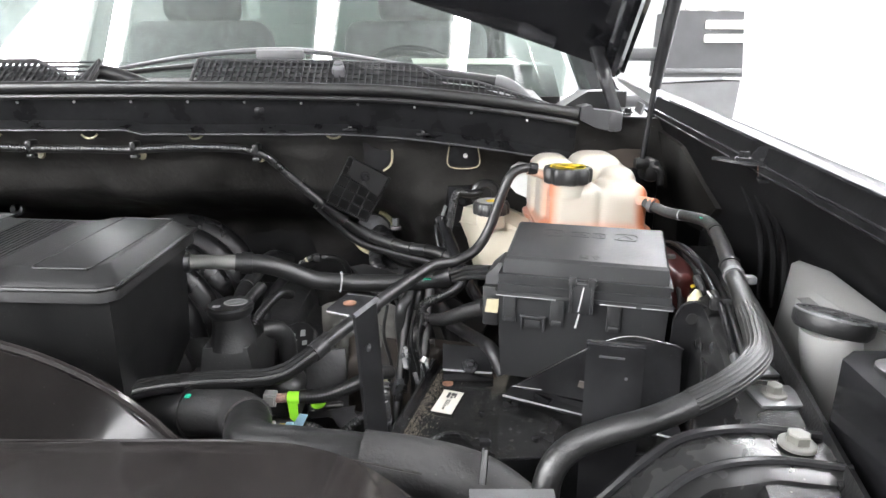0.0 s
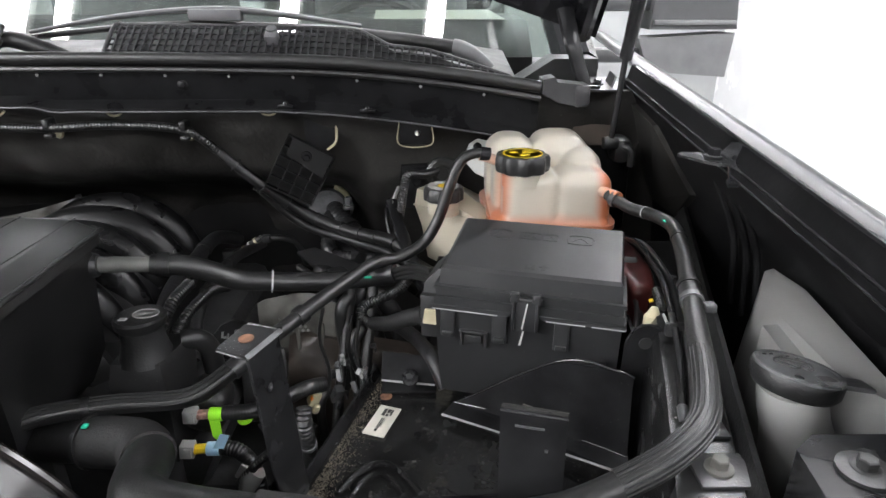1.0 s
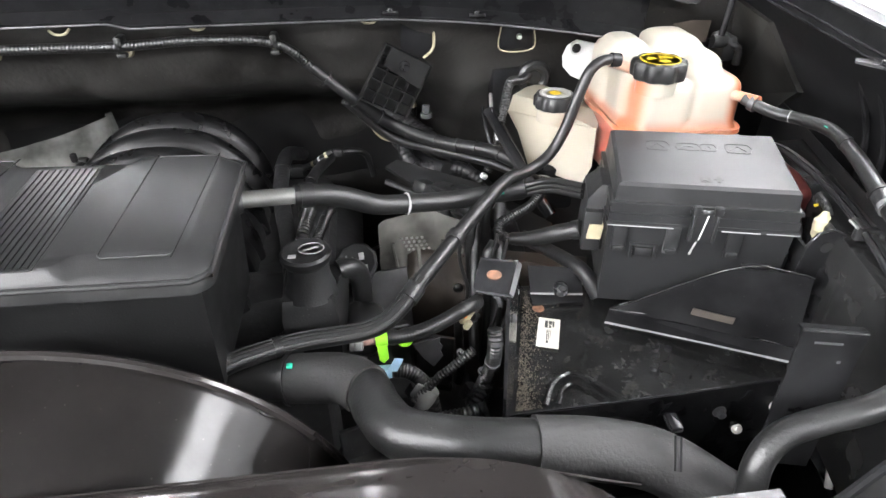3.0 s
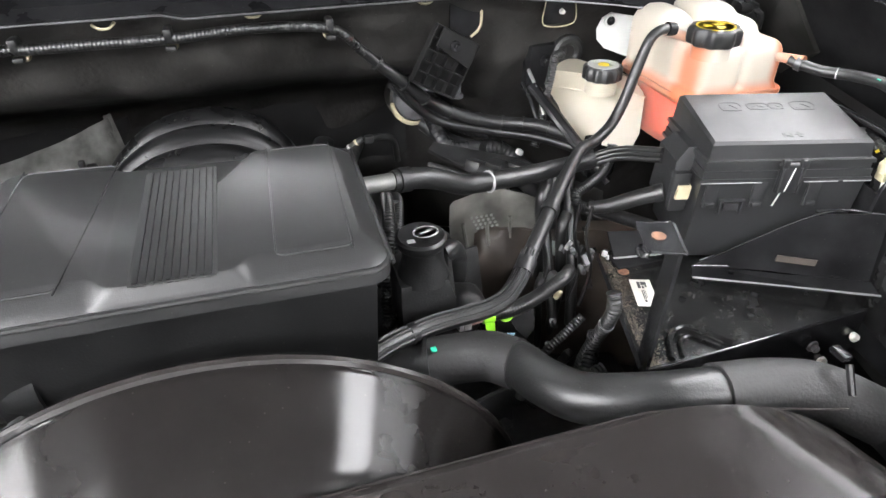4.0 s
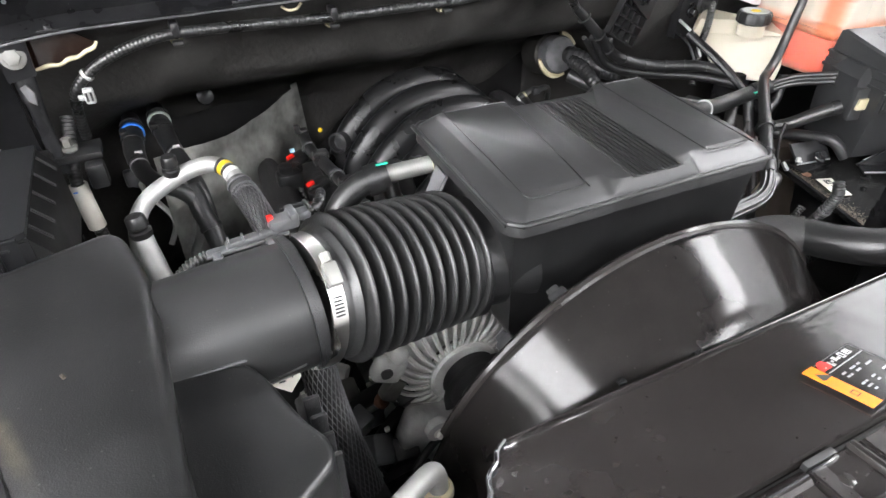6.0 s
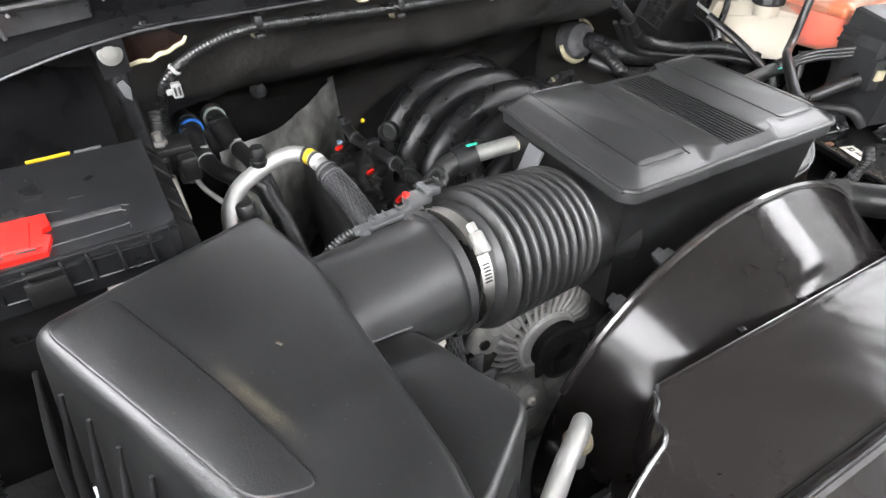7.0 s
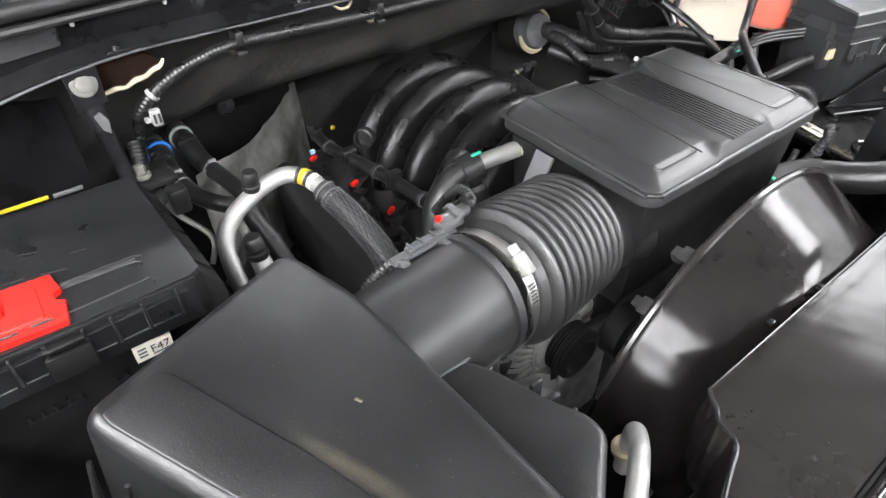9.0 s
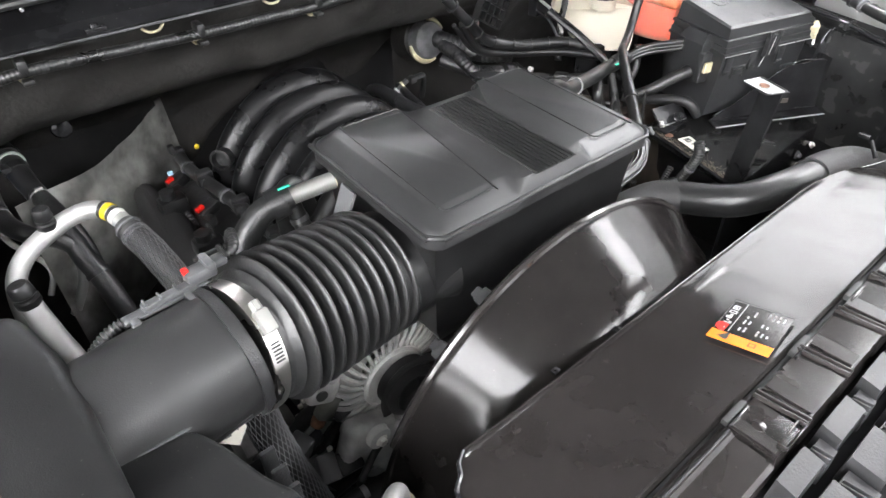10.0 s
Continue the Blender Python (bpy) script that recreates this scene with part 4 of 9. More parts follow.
def air_filter():
    ob = thing("air_filter_housing", (-1.0, 0.48, 0.98), "large black plastic air filter housing with rounded lid", "air filter box")
    top = [(-1.114, 0.598), (-0.935, 0.684), (-0.915, 0.600), (-0.914, 0.378), (-0.93, 0.30), (-0.984, 0.30)]
    zt = lambda x, y: 1.286 + 0.10 * (-(x + 1.0)) * 0.9
    lidm = cushion(round_corners(top, 0.022, 5), 1.175, zt, 0.011)
    for v in lidm.verts:
        if v.co.z < 1.18 and v.co.x < -0.97 + 0.43 * (v.co.y - 0.32) - 0.10 * (v.co.y - 0.32):
            v.co.x -= 0.014
            v.co.y -= 0.006
    lid = part("lid", lidm, M_AIRLID, ob, "satin black lid, scuffed with sandy dust")
    # the faint raised field on the lid, with an edge that fades to the side
    fld = [(-1.058, 0.607), (-1.098, 0.588), (-1.096, 0.578), (-1.020, 0.408), (-0.985, 0.40), (-1.012, 0.49)]
    part("raised_field", cushion(round_corners(fld, 0.012), 1.27, lambda x, y: zt(x, y) + 0.0018, 0.0016, 3), M_AIRLID, lid)
    rnd = random.Random(4)
    part("dust_speck", box((-0.972, 0.511, zt(-0.972, 0.511) + 0.0012), (0.0022, 0.005, 0.001), 0.0004, rot(0, 0, 25)), M_DIRT, lid, "crumb of sand")
    # lower shoulder beside the duct
    sh = [(-0.935, 0.531), (-0.868, 0.530), (-0.857, 0.507), (-0.844, 0.462), (-0.832, 0.440), (-0.834, 0.420), (-0.90, 0.37), (-0.93, 0.37)]
    part("shoulder", cushion(round_corners(sh, 0.010), 1.12, lambda x, y: 1.238 - 0.09 * (x + 0.93), 0.007), M_AIRLID, ob)
    low = [(-1.112, 0.582), (-0.95, 0.660), (-0.925, 0.640), (-0.925, 0.53), (-0.842, 0.500), (-0.836, 0.430), (-0.92, 0.31), (-0.990, 0.31)]
    part("base", bevel_all(loft([[(x * 0.985 - 0.015 - 0.03 * (x < -0.98), y - 0.012 * (x < -0.98), 0.98) for x, y in low], [(x, y, 1.185) for x, y in low]]), 0.006), M_PLASTIC, ob)
    for i in range(9):
        x, y = -1.110 + 0.0128 * i, 0.584 - 0.0288 * i
        part("rib", tube([(x - 0.004, y - 0.002, 1.272 - 0.0011 * i), (x - 0.007, y - 0.003, 1.258 - 0.0011 * i), (x - 0.020, y - 0.009, 1.175), (x - 0.038, y - 0.016, 1.00)], [0.0015, 0.0045, 0.0055, 0.006], 12), M_AIRLID, ob)
    for i in range(4):
        part("rib", box((-0.833, 0.435 + i * 0.018, 1.14), (0.012, 0.004, 0.15), 0.0015), M_PLASTIC, ob)
    # outlet duct
    duct_pts = [(-0.955, 0.575, 1.218), (-0.90, 0.580, 1.220), (-0.86, 0.582, 1.222), (-0.808, 0.587, 1.222)]
    part("duct", tube(duct_pts, [0.0555, 0.0555, 0.0555, 0.0555], 40), M_LID, ob, "smooth black intake duct")
    part("duct_seam", tube([(-0.915, 0.528, 1.206), (-0.87, 0.529, 1.200), (-0.825, 0.534, 1.203)], 0.0022, 8), M_LID, ob)
    part("seam_line", tube([(-0.928, 0.5285, 1.236), (-0.90, 0.527, 1.235), (-0.872, 0.527, 1.234), (-0.862, 0.531, 1.230)], 0.0012, 6), M_SENSOR, ob, "pale seam between duct and box")
    part("duct_lip", band(duct_pts, 0.99, 0.059, 0.008, 36), M_PLASTIC, ob)
    # airflow sensor on the duct
    s0 = Vector((-0.838, 0.621, 1.272))
    rs = rot(0, 0, 4)
    at = lambda a, b, c: s0 + rs @ Vector((a, b, c)) * 0.84
    piece = lambda a, b, c, s, bev=0.002: box(at(a, b, c), [q * 0.84 for q in s], bev, rs)
    sen = part("airflow_sensor", merge(piece(-0.002, 0, -0.002, (0.082, 0.013, 0.005), 0.0018), piece(0.002, 0, 0.003, (0.052, 0.010, 0.007)), piece(-0.034, -0.009, -0.004, (0.009, 0.012, 0.012)), piece(0.020, -0.012, -0.006, (0.014, 0.016, 0.016)), piece(0.020, -0.018, -0.012, (0.018, 0.005, 0.016))), M_SENSOR, ob, "pale grey airflow sensor bar with two clips")
    for a in (-0.020, -0.006, 0.010):
        part("bar_rib", piece(a, 0, 0.0075, (0.0025, 0.011, 0.003), 0.0008), M_SENSOR, sen)
    pl = part("plug", merge(piece(0.036, 0.004, 0.008, (0.030, 0.018, 0.014), 0.003), piece(0.046, 0.006, 0.014, (0.010, 0.024, 0.010), 0.003), piece(0.056, 0.006, 0.010, (0.018, 0.013, 0.011), 0.003)), M_SENSOR, sen, "grey sensor plug")
    part("plug_clip", merge(piece(0.050, 0.014, 0.016, (0.026, 0.004, 0.004), 0.001), piece(0.063, 0.006, 0.018, (0.004, 0.020, 0.004), 0.001)), M_DARK, pl)
    part("lock_tab", piece(0.024, 0.006, 0.015, (0.006, 0.007, 0.006), 0.001), M_RED, pl, "red lock tab")
    part("wire", tube([at(0.064, 0.006, 0.010), at(0.078, 0.014, 0.010), at(0.092, 0.05, 0.0), at(0.10, 0.10, -0.06)], 0.0042, 10, wave=0.0006), M_LOOM, sen)
    part("sensor_wire", tube([at(-0.042, 0.004, -0.004), at(-0.060, 0.004, -0.010), at(-0.080, 0.006, -0.03), at(-0.10, 0.01, -0.07)], 0.0042, 10, wave=0.0008, pitch=0.0036), M_LOOM, sen)
    return ob


air_filter()


def bellows():
    a, b = Vector((-0.814, 0.586, 1.222)), Vector((-0.655, 0.622, 1.1895))
    d = (b - a).normalized()
    ob = thing("intake_bellows", (a + b) / 2 - Vector((0, 0, 0.08)), "black corrugated rubber intake hose with a steel clamp", "intake hose")
    side = d.cross(Vector((0, 0, 1))).normalized()
    up = side.cross(d)
    rings = []
    n_ridge = 10
    L = (b - a).length
    for i in range(161):
        f = i / 160
        if f < 0.12:
            r = 0.0575
        elif f < 0.16:
            r = 0.0575 + 0.006 * (f - 0.12) / 0.04
        else:
            g = (f - 0.16) / 0.84
            r = 0.0645 - 0.0015 * g + 0.0078 * math.copysign(abs(math.cos(2 * math.pi * n_ridge * g)) ** 0.7, -math.cos(2 * math.pi * n_ridge * g))
        q = a + d * (L * f)
        low = 1 - 0.17 * min(1, max(0, (f - 0.08) / 0.10))
        rings.append([q + side * r * math.cos(t) + up * r * math.sin(t) * (low if math.sin(t) < 0 else 1) for t in span(0, 2 * math.pi, 56)[:-1]])
    part("bellows", loft(rings), M_RUBBER, ob, sharp=60)
    c = a + d * 0.006
    clamp = part("hose_clamp", loft([[c + d * e + side * r * math.cos(t) + up * r * math.sin(t) for t in span(0, 2 * math.pi, 56)[:-1]] for e, r in ((-0.0068, 0.0578), (-0.0068, 0.0594), (0.0068, 0.0594), (0.0068, 0.0578))]), M_STEEL, ob, "bright steel worm clamp")
    ang = radians(128)
    rad = side * math.cos(ang) * -1 + up * math.sin(ang)
    tan = d.cross(rad).normalized()
    m3 = Matrix((d, tan, rad)).transposed()
    q = c + rad * 0.063
    hb = box((0, 0, 0), (0.012, 0.020, 0.008), 0.002)
    bmesh.ops.transform(hb, matrix=m3.to_4x4(), verts=hb.verts)
    bmesh.ops.translate(hb, verts=hb.verts, vec=q)
    part("screw_housing", hb, M_STUB, clamp)
    part("screw", tube([q - tan * 0.018, q - tan * 0.010], 0.0045, 6), M_STUB, clamp)
    for k in range(6):
        e = ang + 0.30 + 0.050 * k
        rr = side * math.cos(e) * -1 + up * math.sin(e)
        tt = d.cross(rr).normalized()
        sl = box((0, 0, 0), (0.008, 0.0013, 0.0008), 0)
        bmesh.ops.transform(sl, matrix=Matrix((d, tt, rr)).transposed().to_4x4(), verts=sl.verts)
        bmesh.ops.translate(sl, verts=sl.verts, vec=c + rr * 0.0597)
        part("slot", sl, M_INK, clamp)


bellows()


def battery():
    ob = thing("battery", (-1.13, 0.78, 1.03), "car battery under a black ribbed plastic cover with red terminal cap", "battery")
    top = [(-1.30, 0.688), (-1.010, 0.688), (-1.001, 0.694), (-1.001, 0.868), (-1.30, 0.868)]
    zt = lambda x, y: 1.287 - 0.01 * (y - 0.70)
    part("cover", bevel_all(loft([[(x, y, 1.245) for x, y in top], [(x, y, zt(x, y)) for x, y in top]]), 0.004, 2), M_BATT, ob, "dusty black ribbed battery cover")
    part("side_slope", bevel_all(loft([[(x, y, z) for x, z in ((-1.012, 1.281), (-1.001, 1.2825), (-0.987, 1.2630), (-0.986, 1.20), (-1.012, 1.20))] for y in (0.690, 0.862)]), 0.002), M_PAD, ob, "black slotted slope of the cover")
    part("case", box((-1.155, 0.783, 1.15), (0.30, 0.160, 0.20), 0.006), M_RAIL, ob)
    # front apron with thin ledges, ribs and a latch
    part("apron", box((-1.15, 0.692, 1.265), (0.30, 0.006, 0.030), 0.001), M_RAIL, ob)
    for x0, x1 in ((-1.200, -1.166), (-1.160, -1.139), (-1.133, -1.119), (-1.087, -1.073), (-1.068, -1.050), (-1.046, -1.026)):
        part("skirt_edge", tube([(x0, 0.686, 1.258), (x1, 0.686, 1.258)], 0.0010, 6), M_BATT, ob)
    part("upper_ledge", box((-1.15, 0.6895, 1.2835), (0.285, 0.006, 0.004), 0.0012), M_BATT, ob)
    part("middle_ledge", box((-1.15, 0.6865, 1.2765), (0.270, 0.005, 0.0018), 0.0006), M_BATT, ob)
    for x in (-1.185, -1.162, -1.135, -1.114, -1.089, -1.070, -1.048, -1.024):
        part("rib", box((x, 0.6865, 1.270), (0.0026, 0.006, 0.026), 0.001), M_BATT, ob)
    part("latch", merge(box((-1.1025, 0.682, 1.262), (0.030, 0.005, 0.022), 0.0016), box((-1.1025, 0.684, 1.279), (0.026, 0.008, 0.002), 0.0008)), M_PAD, ob)
    for x0, k in ((-1.147, 5), (-1.086, 2)):
        part("vent_slot", merge(box((x0 + 0.0045 * (k - 1), 0.7015, 1.2085), (0.009 * (k - 1) + 0.002, 0.004, 0.0010), 0), *[box((x0 + i * 0.009, 0.7015, 1.212), (0.0010, 0.004, 0.006), 0) for i in range(k)]), M_BATT, ob)
    # long groove and a stepped edge on top
    part("recess", box((-1.065, 0.7375, zt(-1.06, 0.7375) + 0.0003), (0.058, 0.0055, 0.0014), 0.0005, rot(0, 0, -2)), M_INK, ob)
    part("recess_rim", merge(tube([(-1.095, 0.7345, 1.2868), (-1.037, 0.7320, 1.2868), (-1.036, 0.7235, 1.2868)], 0.0009, 6), tube([(-1.095, 0.7420, 1.2866), (-1.035, 0.7400, 1.2866), (-1.034, 0.734, 1.2866)], 0.0006, 6)), M_BATT, ob)
    part("step_edge", tube([(-1.092, 0.7035, 1.2872), (-1.040, 0.7050, 1.2872), (-1.034, 0.7070, 1.2872), (-1.033, 0.6975, 1.2872)], 0.0009, 6), M_BATT, ob)
    part("step_panel", bevel_all(loft([[(x, y, 1.2855) for x, y in ((-1.30, 0.752), (-1.132, 0.752), (-1.132, 0.862), (-1.30, 0.862))], [(x, y, 1.2872) for x, y in ((-1.30, 0.755), (-1.135, 0.755), (-1.135, 0.859), (-1.30, 0.859))]]), 0.0008), M_BATT, ob)
    for y in (0.709, 0.737, 0.770, 0.806, 0.842):
        for dy in (0.0, 0.0035):
            part("slot_edge", tube([(-1.000, y + dy, 1.2822), (-0.994, y + dy + 0.0015, 1.2736), (-0.9875, y + dy + 0.003, 1.2644)], 0.0006, 6), M_BATT, ob)
    rnd = random.Random(8)
    for _ in range(6):
        x, y, a_ = rnd.uniform(-1.12, -1.04), rnd.uniform(0.755, 0.80), rnd.uniform(-25, 10)
        part("scratch", box((x, y, zt(x, y) + 0.0001), (rnd.uniform(0.006, 0.018), 0.0003, 0.0003), 0, rot(0, 0, a_)), M_SENSOR, ob, "pale scratch")
    # red cap over the terminal
    cap = [(-1.172, 0.694), (-1.094, 0.690), (-1.090, 0.714), (-1.096, 0.718), (-1.096, 0.726), (-1.090, 0.730), (-1.093, 0.752), (-1.166, 0.758), (-1.170, 0.764), (-1.178, 0.762)]
    c = part("terminal_cap", bevel_all(loft([[(x, y, 1.282) for x, y in cap], [(x, y, 1.2915 - 0.01 * (y - 0.70)) for x, y in cap]]), 0.0025, 3), M_RED, ob, "bright red terminal cap")
    part("cap_panel", bevel_all(loft([[(x, y, 1.2895 - 0.01 * (y - 0.70)) for x, y in ((-1.166, 0.704), (-1.104, 0.700), (-1.103, 0.744), (-1.164, 0.750))], [(x, y, 1.2926 - 0.01 * (y - 0.70)) for x, y in ((-1.164, 0.706), (-1.106, 0.702), (-1.105, 0.742), (-1.162, 0.748))]]), 0.001, 2), M_RED, c)
    part("cap_ridge", merge(box((-1.130, 0.735, 1.2925), (0.006, 0.030, 0.005), 0.002), box((-1.130, 0.706, 1.2912), (0.05, 0.003, 0.003), 0.001)), M_RED, c)
    for i in range(3):
        part("cap_slot", box((-1.152 + 0.022 * i, 0.6975, 1.2922), (0.014, 0.0022, 0.001), 0.0003, rot(0, 0, -3)), M_INK, c)
    part("cap_lip", box((-1.134, 0.7005, 1.2918), (0.074, 0.0016, 0.002), 0.0006, rot(0, 0, -3)), M_RED, c)
    lab = label_plate(ob, (-1.067, 0.6905, 1.226), (0.029, 0, 0), (0, 0.0005, 0.017), [(0.10, 0.22, 0.22, 0.10), (0.10, 0.42, 0.22, 0.10), (0.10, 0.62, 0.22, 0.10), (0.44, 0.14, 0.46, 0.07)], M_PAPER, M_SENSOR, tag="white sticker with a printed code")
    words(lab, "F47", (-1.055, 0.6900, 1.2315), (1, 0, 0), (0, 0.0005, 0.0075), M_INK)
    # strip and clutter behind
    part("yellow_strip", box((-1.0895, 0.907, 1.2705), (0.041, 0.003, 0.0036), 0.001), M_YELLOW, ob, "yellow strip")
    part("dark_label", box((-1.052, 0.907, 1.2695), (0.026, 0.002, 0.004), 0.0005), M_GREY, ob, "dark grey label end")
    part("rear_bar", box((-1.13, 0.905, 1.255), (0.27, 0.03, 0.020), 0.004, rot(0, 0, -8)), M_DARK, ob)
    return ob


battery()


def radiator_shroud():
    ob = thing("fan_shroud", (XC, 0.47, 0.70), "glossy black plastic fan shroud with an arched hood", "fan shroud")
    cz, R, k = 0.963, 0.272, 64
    rings = []
    ang = span(radians(-12), radians(192), k)
    for y, dr in ((0.507, -0.004), (0.503, 0.0), (0.499, 0.0005), (0.494, -0.002), (0.470, -0.014), (0.44, -0.029), (0.418, -0.040), (0.404, -0.060)):
        rings.append([(XC + (R + dr) * math.cos(a), y, cz + (R + dr) * math.sin(a)) for a in ang])
    bm = loft(rings, caps=False, closed=False)
    bmesh.ops.solidify(bm, geom=bm.faces[:], thickness=0.004)
    part("arch", bm, M_GLOSS, ob, "arched glossy plastic hood over the fan", sharp=50)
    part("rim", tube([(XC + (R + 0.001) * math.cos(a), 0.503, cz + (R + 0.001) * math.sin(a)) for a in span(radians(12), radians(153), 60)], 0.0046, 8, 0.02), M_GLOSS, ob)
    # ground of the shroud to both sides of the arch
    for s in (-1, 1):
        part("side_wing", slab([(XC + s * 0.25, 0.42, 1.035), (XC + s * 0.42, 0.42, 1.030), (XC + s * 0.42, 0.46, 0.75), (XC + s * 0.25, 0.46, 0.75)], 0.006), M_DARK, ob)
    part("fan_ring", lathe([(0.236, 0), (0.236, 0.05), (0.228, 0.05), (0.228, 0)], (XC, 0.495, cz), rot(90), 48), M_DARK, ob)
    for i in range(7):
        a = 2 * math.pi * i / 7
        bl = box((0, 0, 0.14), (0.085, 0.006, 0.20), 0.002, rot(0, 0, 28))
        bmesh.ops.rotate(bl, verts=bl.verts, matrix=rot(0, math.degrees(a), 0))
        bmesh.ops.translate(bl, verts=bl.verts, vec=(XC, 0.50, cz))
        part("fan_blade", bl, M_DARK, ob)
    part("fan_hub", lathe([(0.06, -0.02), (0.06, 0.03), (0.03, 0.04)], (XC, 0.51, cz), rot(90), 24), M_DARK, ob)
    for a in (131, 117):
        d = Vector((math.cos(radians(a)), 0, math.sin(radians(a))))
        q = Vector((XC, 0.513, cz)) + d * (R - 0.006)
        part("clip_lug", merge(box(q, (0.018, 0.014, 0.008), 0.002, rot(0, 90 - a)), box(q + Vector((0, 0.010, 0)) - d * 0.008, (0.012, 0.012, 0.016), 0.002, rot(0, 90 - a))), M_VENT, ob, "grey clip lug on the rim")
    for p in ((-0.523, 0.412, 1.188), (-0.60, 0.418, 1.185)):
        part("clip", merge(box(p, (0.008, 0.006, 0.003), 0.001), lathe([(0.002, 0), (0.0012, 0.003)], p, n=8)), M_METAL, ob)
    return ob


radiator_shroud()


def front_cover():
    ob = thing("radiator_cover", (XC, 0.34, 1.10), "glossy black radiator cover panel with warning sticker", "radiator cover")
    zt = lambda x, y: 1.190 + 0.24 * (0.408 - y) + 0.002 * math.exp(-((y - 0.40) / 0.006) ** 2)
    rings = []
    # the rear edge swings forward past the arch
    sweep = [(-0.716, 0.408), (-0.727, 0.400), (-0.731, 0.393), (-0.742, 0.385), (-0.748, 0.372), (-0.757, 0.363), (-0.776, 0.356), (-0.800, 0.347), (-0.825, 0.336)]

    def back_y(x):
        for p, q in zip(sweep, sweep[1:]):
            if x >= q[0]:
                return q[1] + (p[1] - q[1]) * min(1.0, (x - q[0]) / (p[0] - q[0]))
        return sweep[-1][1]

    for x in sorted(set(span(-0.825, -0.716, 60) + span(-0.716, XC + 0.46, 110))):
        back = back_y(x) - 0.05 * fold(x, XC + 0.30, XC + 0.52)
        ys = span(back, 0.296, 14)
        fall = 0.006 * noise.noise((x * 4, 1.0, 0))
        top_ = [(x, y, zt(x, y) - 0.035 * max(0, (x - XC - 0.38) / 0.08) ** 2 + fall * 0.4 + 0.0008 * noise.noise((x * 14, y * 14, 3)) + 0.0003 * noise.noise((x * 45, y * 22, 8))) for y in ys]
        drop = 1.165 if x > -0.72 else 1.11
        rings.append([(x, back + 0.004, drop), *top_, (x, 0.290, 1.195), (x, 0.286, 1.10), (x, back - 0.01, 1.10)])
    panel = part("panel", loft(rings), M_GLOSS, ob, "glossy slightly wavy black panel", sharp=50)
    part("back_bead", tube([(x, 0.4085 - 0.05 * fold(x, XC + 0.30, XC + 0.52), 1.1910) for x in span(-0.716, XC + 0.46, 40)], 0.0008, 8, 0.02), M_GLOSS, ob)
    part("end_bead", tube([(x, y, zt(x, y) + 0.0008) for x, y in sweep], 0.0020, 8, 0.004), M_EDGE, ob)
    # warning sticker
    o = Vector((-0.487, 0.349, zt(0, 0.349) + 0.0032))
    u, v = Vector((0.062, 0.007, -0.001)), Vector((0.004, -0.050, 0.0122))
    st = part("warning_sticker", slab([o, o + u, o + u + v, o + v], 0.0006, 0), M_GLOSS, panel, "black warning sticker with an orange band")
    q = lambda a, b, h=0.0006: o + u * a + v * b + u.cross(v).normalized() * -h

    def tile(a, b, w, h, m):
        part("print", slab([q(a, b), q(a + w, b), q(a + w, b + h), q(a, b + h)], 0.0005, 0), m, st)

    tile(0.0, 0.0, 0.20, 1.0, M_ORANGE)
    c = q(0.30, 0.13)
    part("print", lathe([(0.006, 0), (0.006, 0.0004)], c, n=20), M_RED, st)
    part("print", lathe([(0.0075, 0), (0.0, 0.0004)], q(0.10, 0.28, 0.001), n=3), M_INK, st)
    tile(0.06, 0.64, 0.09, 0.02, M_INK)
    tile(0.06, 0.74, 0.09, 0.02, M_INK)
    tile(0.06, 0.64, 0.015, 0.12, M_INK)
    tile(0.135, 0.64, 0.015, 0.12, M_INK)
    tile(0.286, 0.10, 0.028, 0.06, M_SILVERPRINT)
    for a_, b_, w_, h_ in ((0.40, 0.08, 0.035, 0.06), (0.41, 0.15, 0.05, 0.05), (0.47, 0.10, 0.03, 0.04), (0.53, 0.06, 0.05, 0.09), (0.60, 0.10, 0.03, 0.05), (0.66, 0.05, 0.06, 0.02), (0.66, 0.05, 0.012, 0.13), (0.71, 0.05, 0.012, 0.13), (0.66, 0.16, 0.06, 0.02), (0.76, 0.06, 0.09, 0.02), (0.76, 0.06, 0.015, 0.11), (0.84, 0.06, 0.015, 0.11), (0.76, 0.15, 0.09, 0.02), (0.79, 0.09, 0.03, 0.04)):
        tile(a_, b_, w_, h_, M_SILVERPRINT)
    for b_, rows in ((0.36, ((0.33, 0.07), (0.50, 0.10), (0.64, 0.06))), (0.44, ((0.33, 0.05), (0.40, 0.03), (0.52, 0.08), (0.72, 0.12))), (0.64, ((0.32, 0.06), (0.40, 0.04), (0.54, 0.07), (0.78, 0.10))), (0.72, ((0.33, 0.09), (0.54, 0.05), (0.76, 0.14))), (0.80, ((0.35, 0.05), (0.76, 0.05), (0.85, 0.05))), (0.88, ((0.78, 0.10),))):
        for a_, w_ in rows:
            tile(a_, b_, w_, 0.030, M_SILVERPRINT)
    tile(0.24, 0.24, 0.72, 0.012, M_SILVERPRINT)
    tile(0.96, 0.02, 0.008, 0.96, M_SENSOR)
    tile(0.22, 0.015, 0.74, 0.008, M_SENSOR)
    return ob


front_cover()


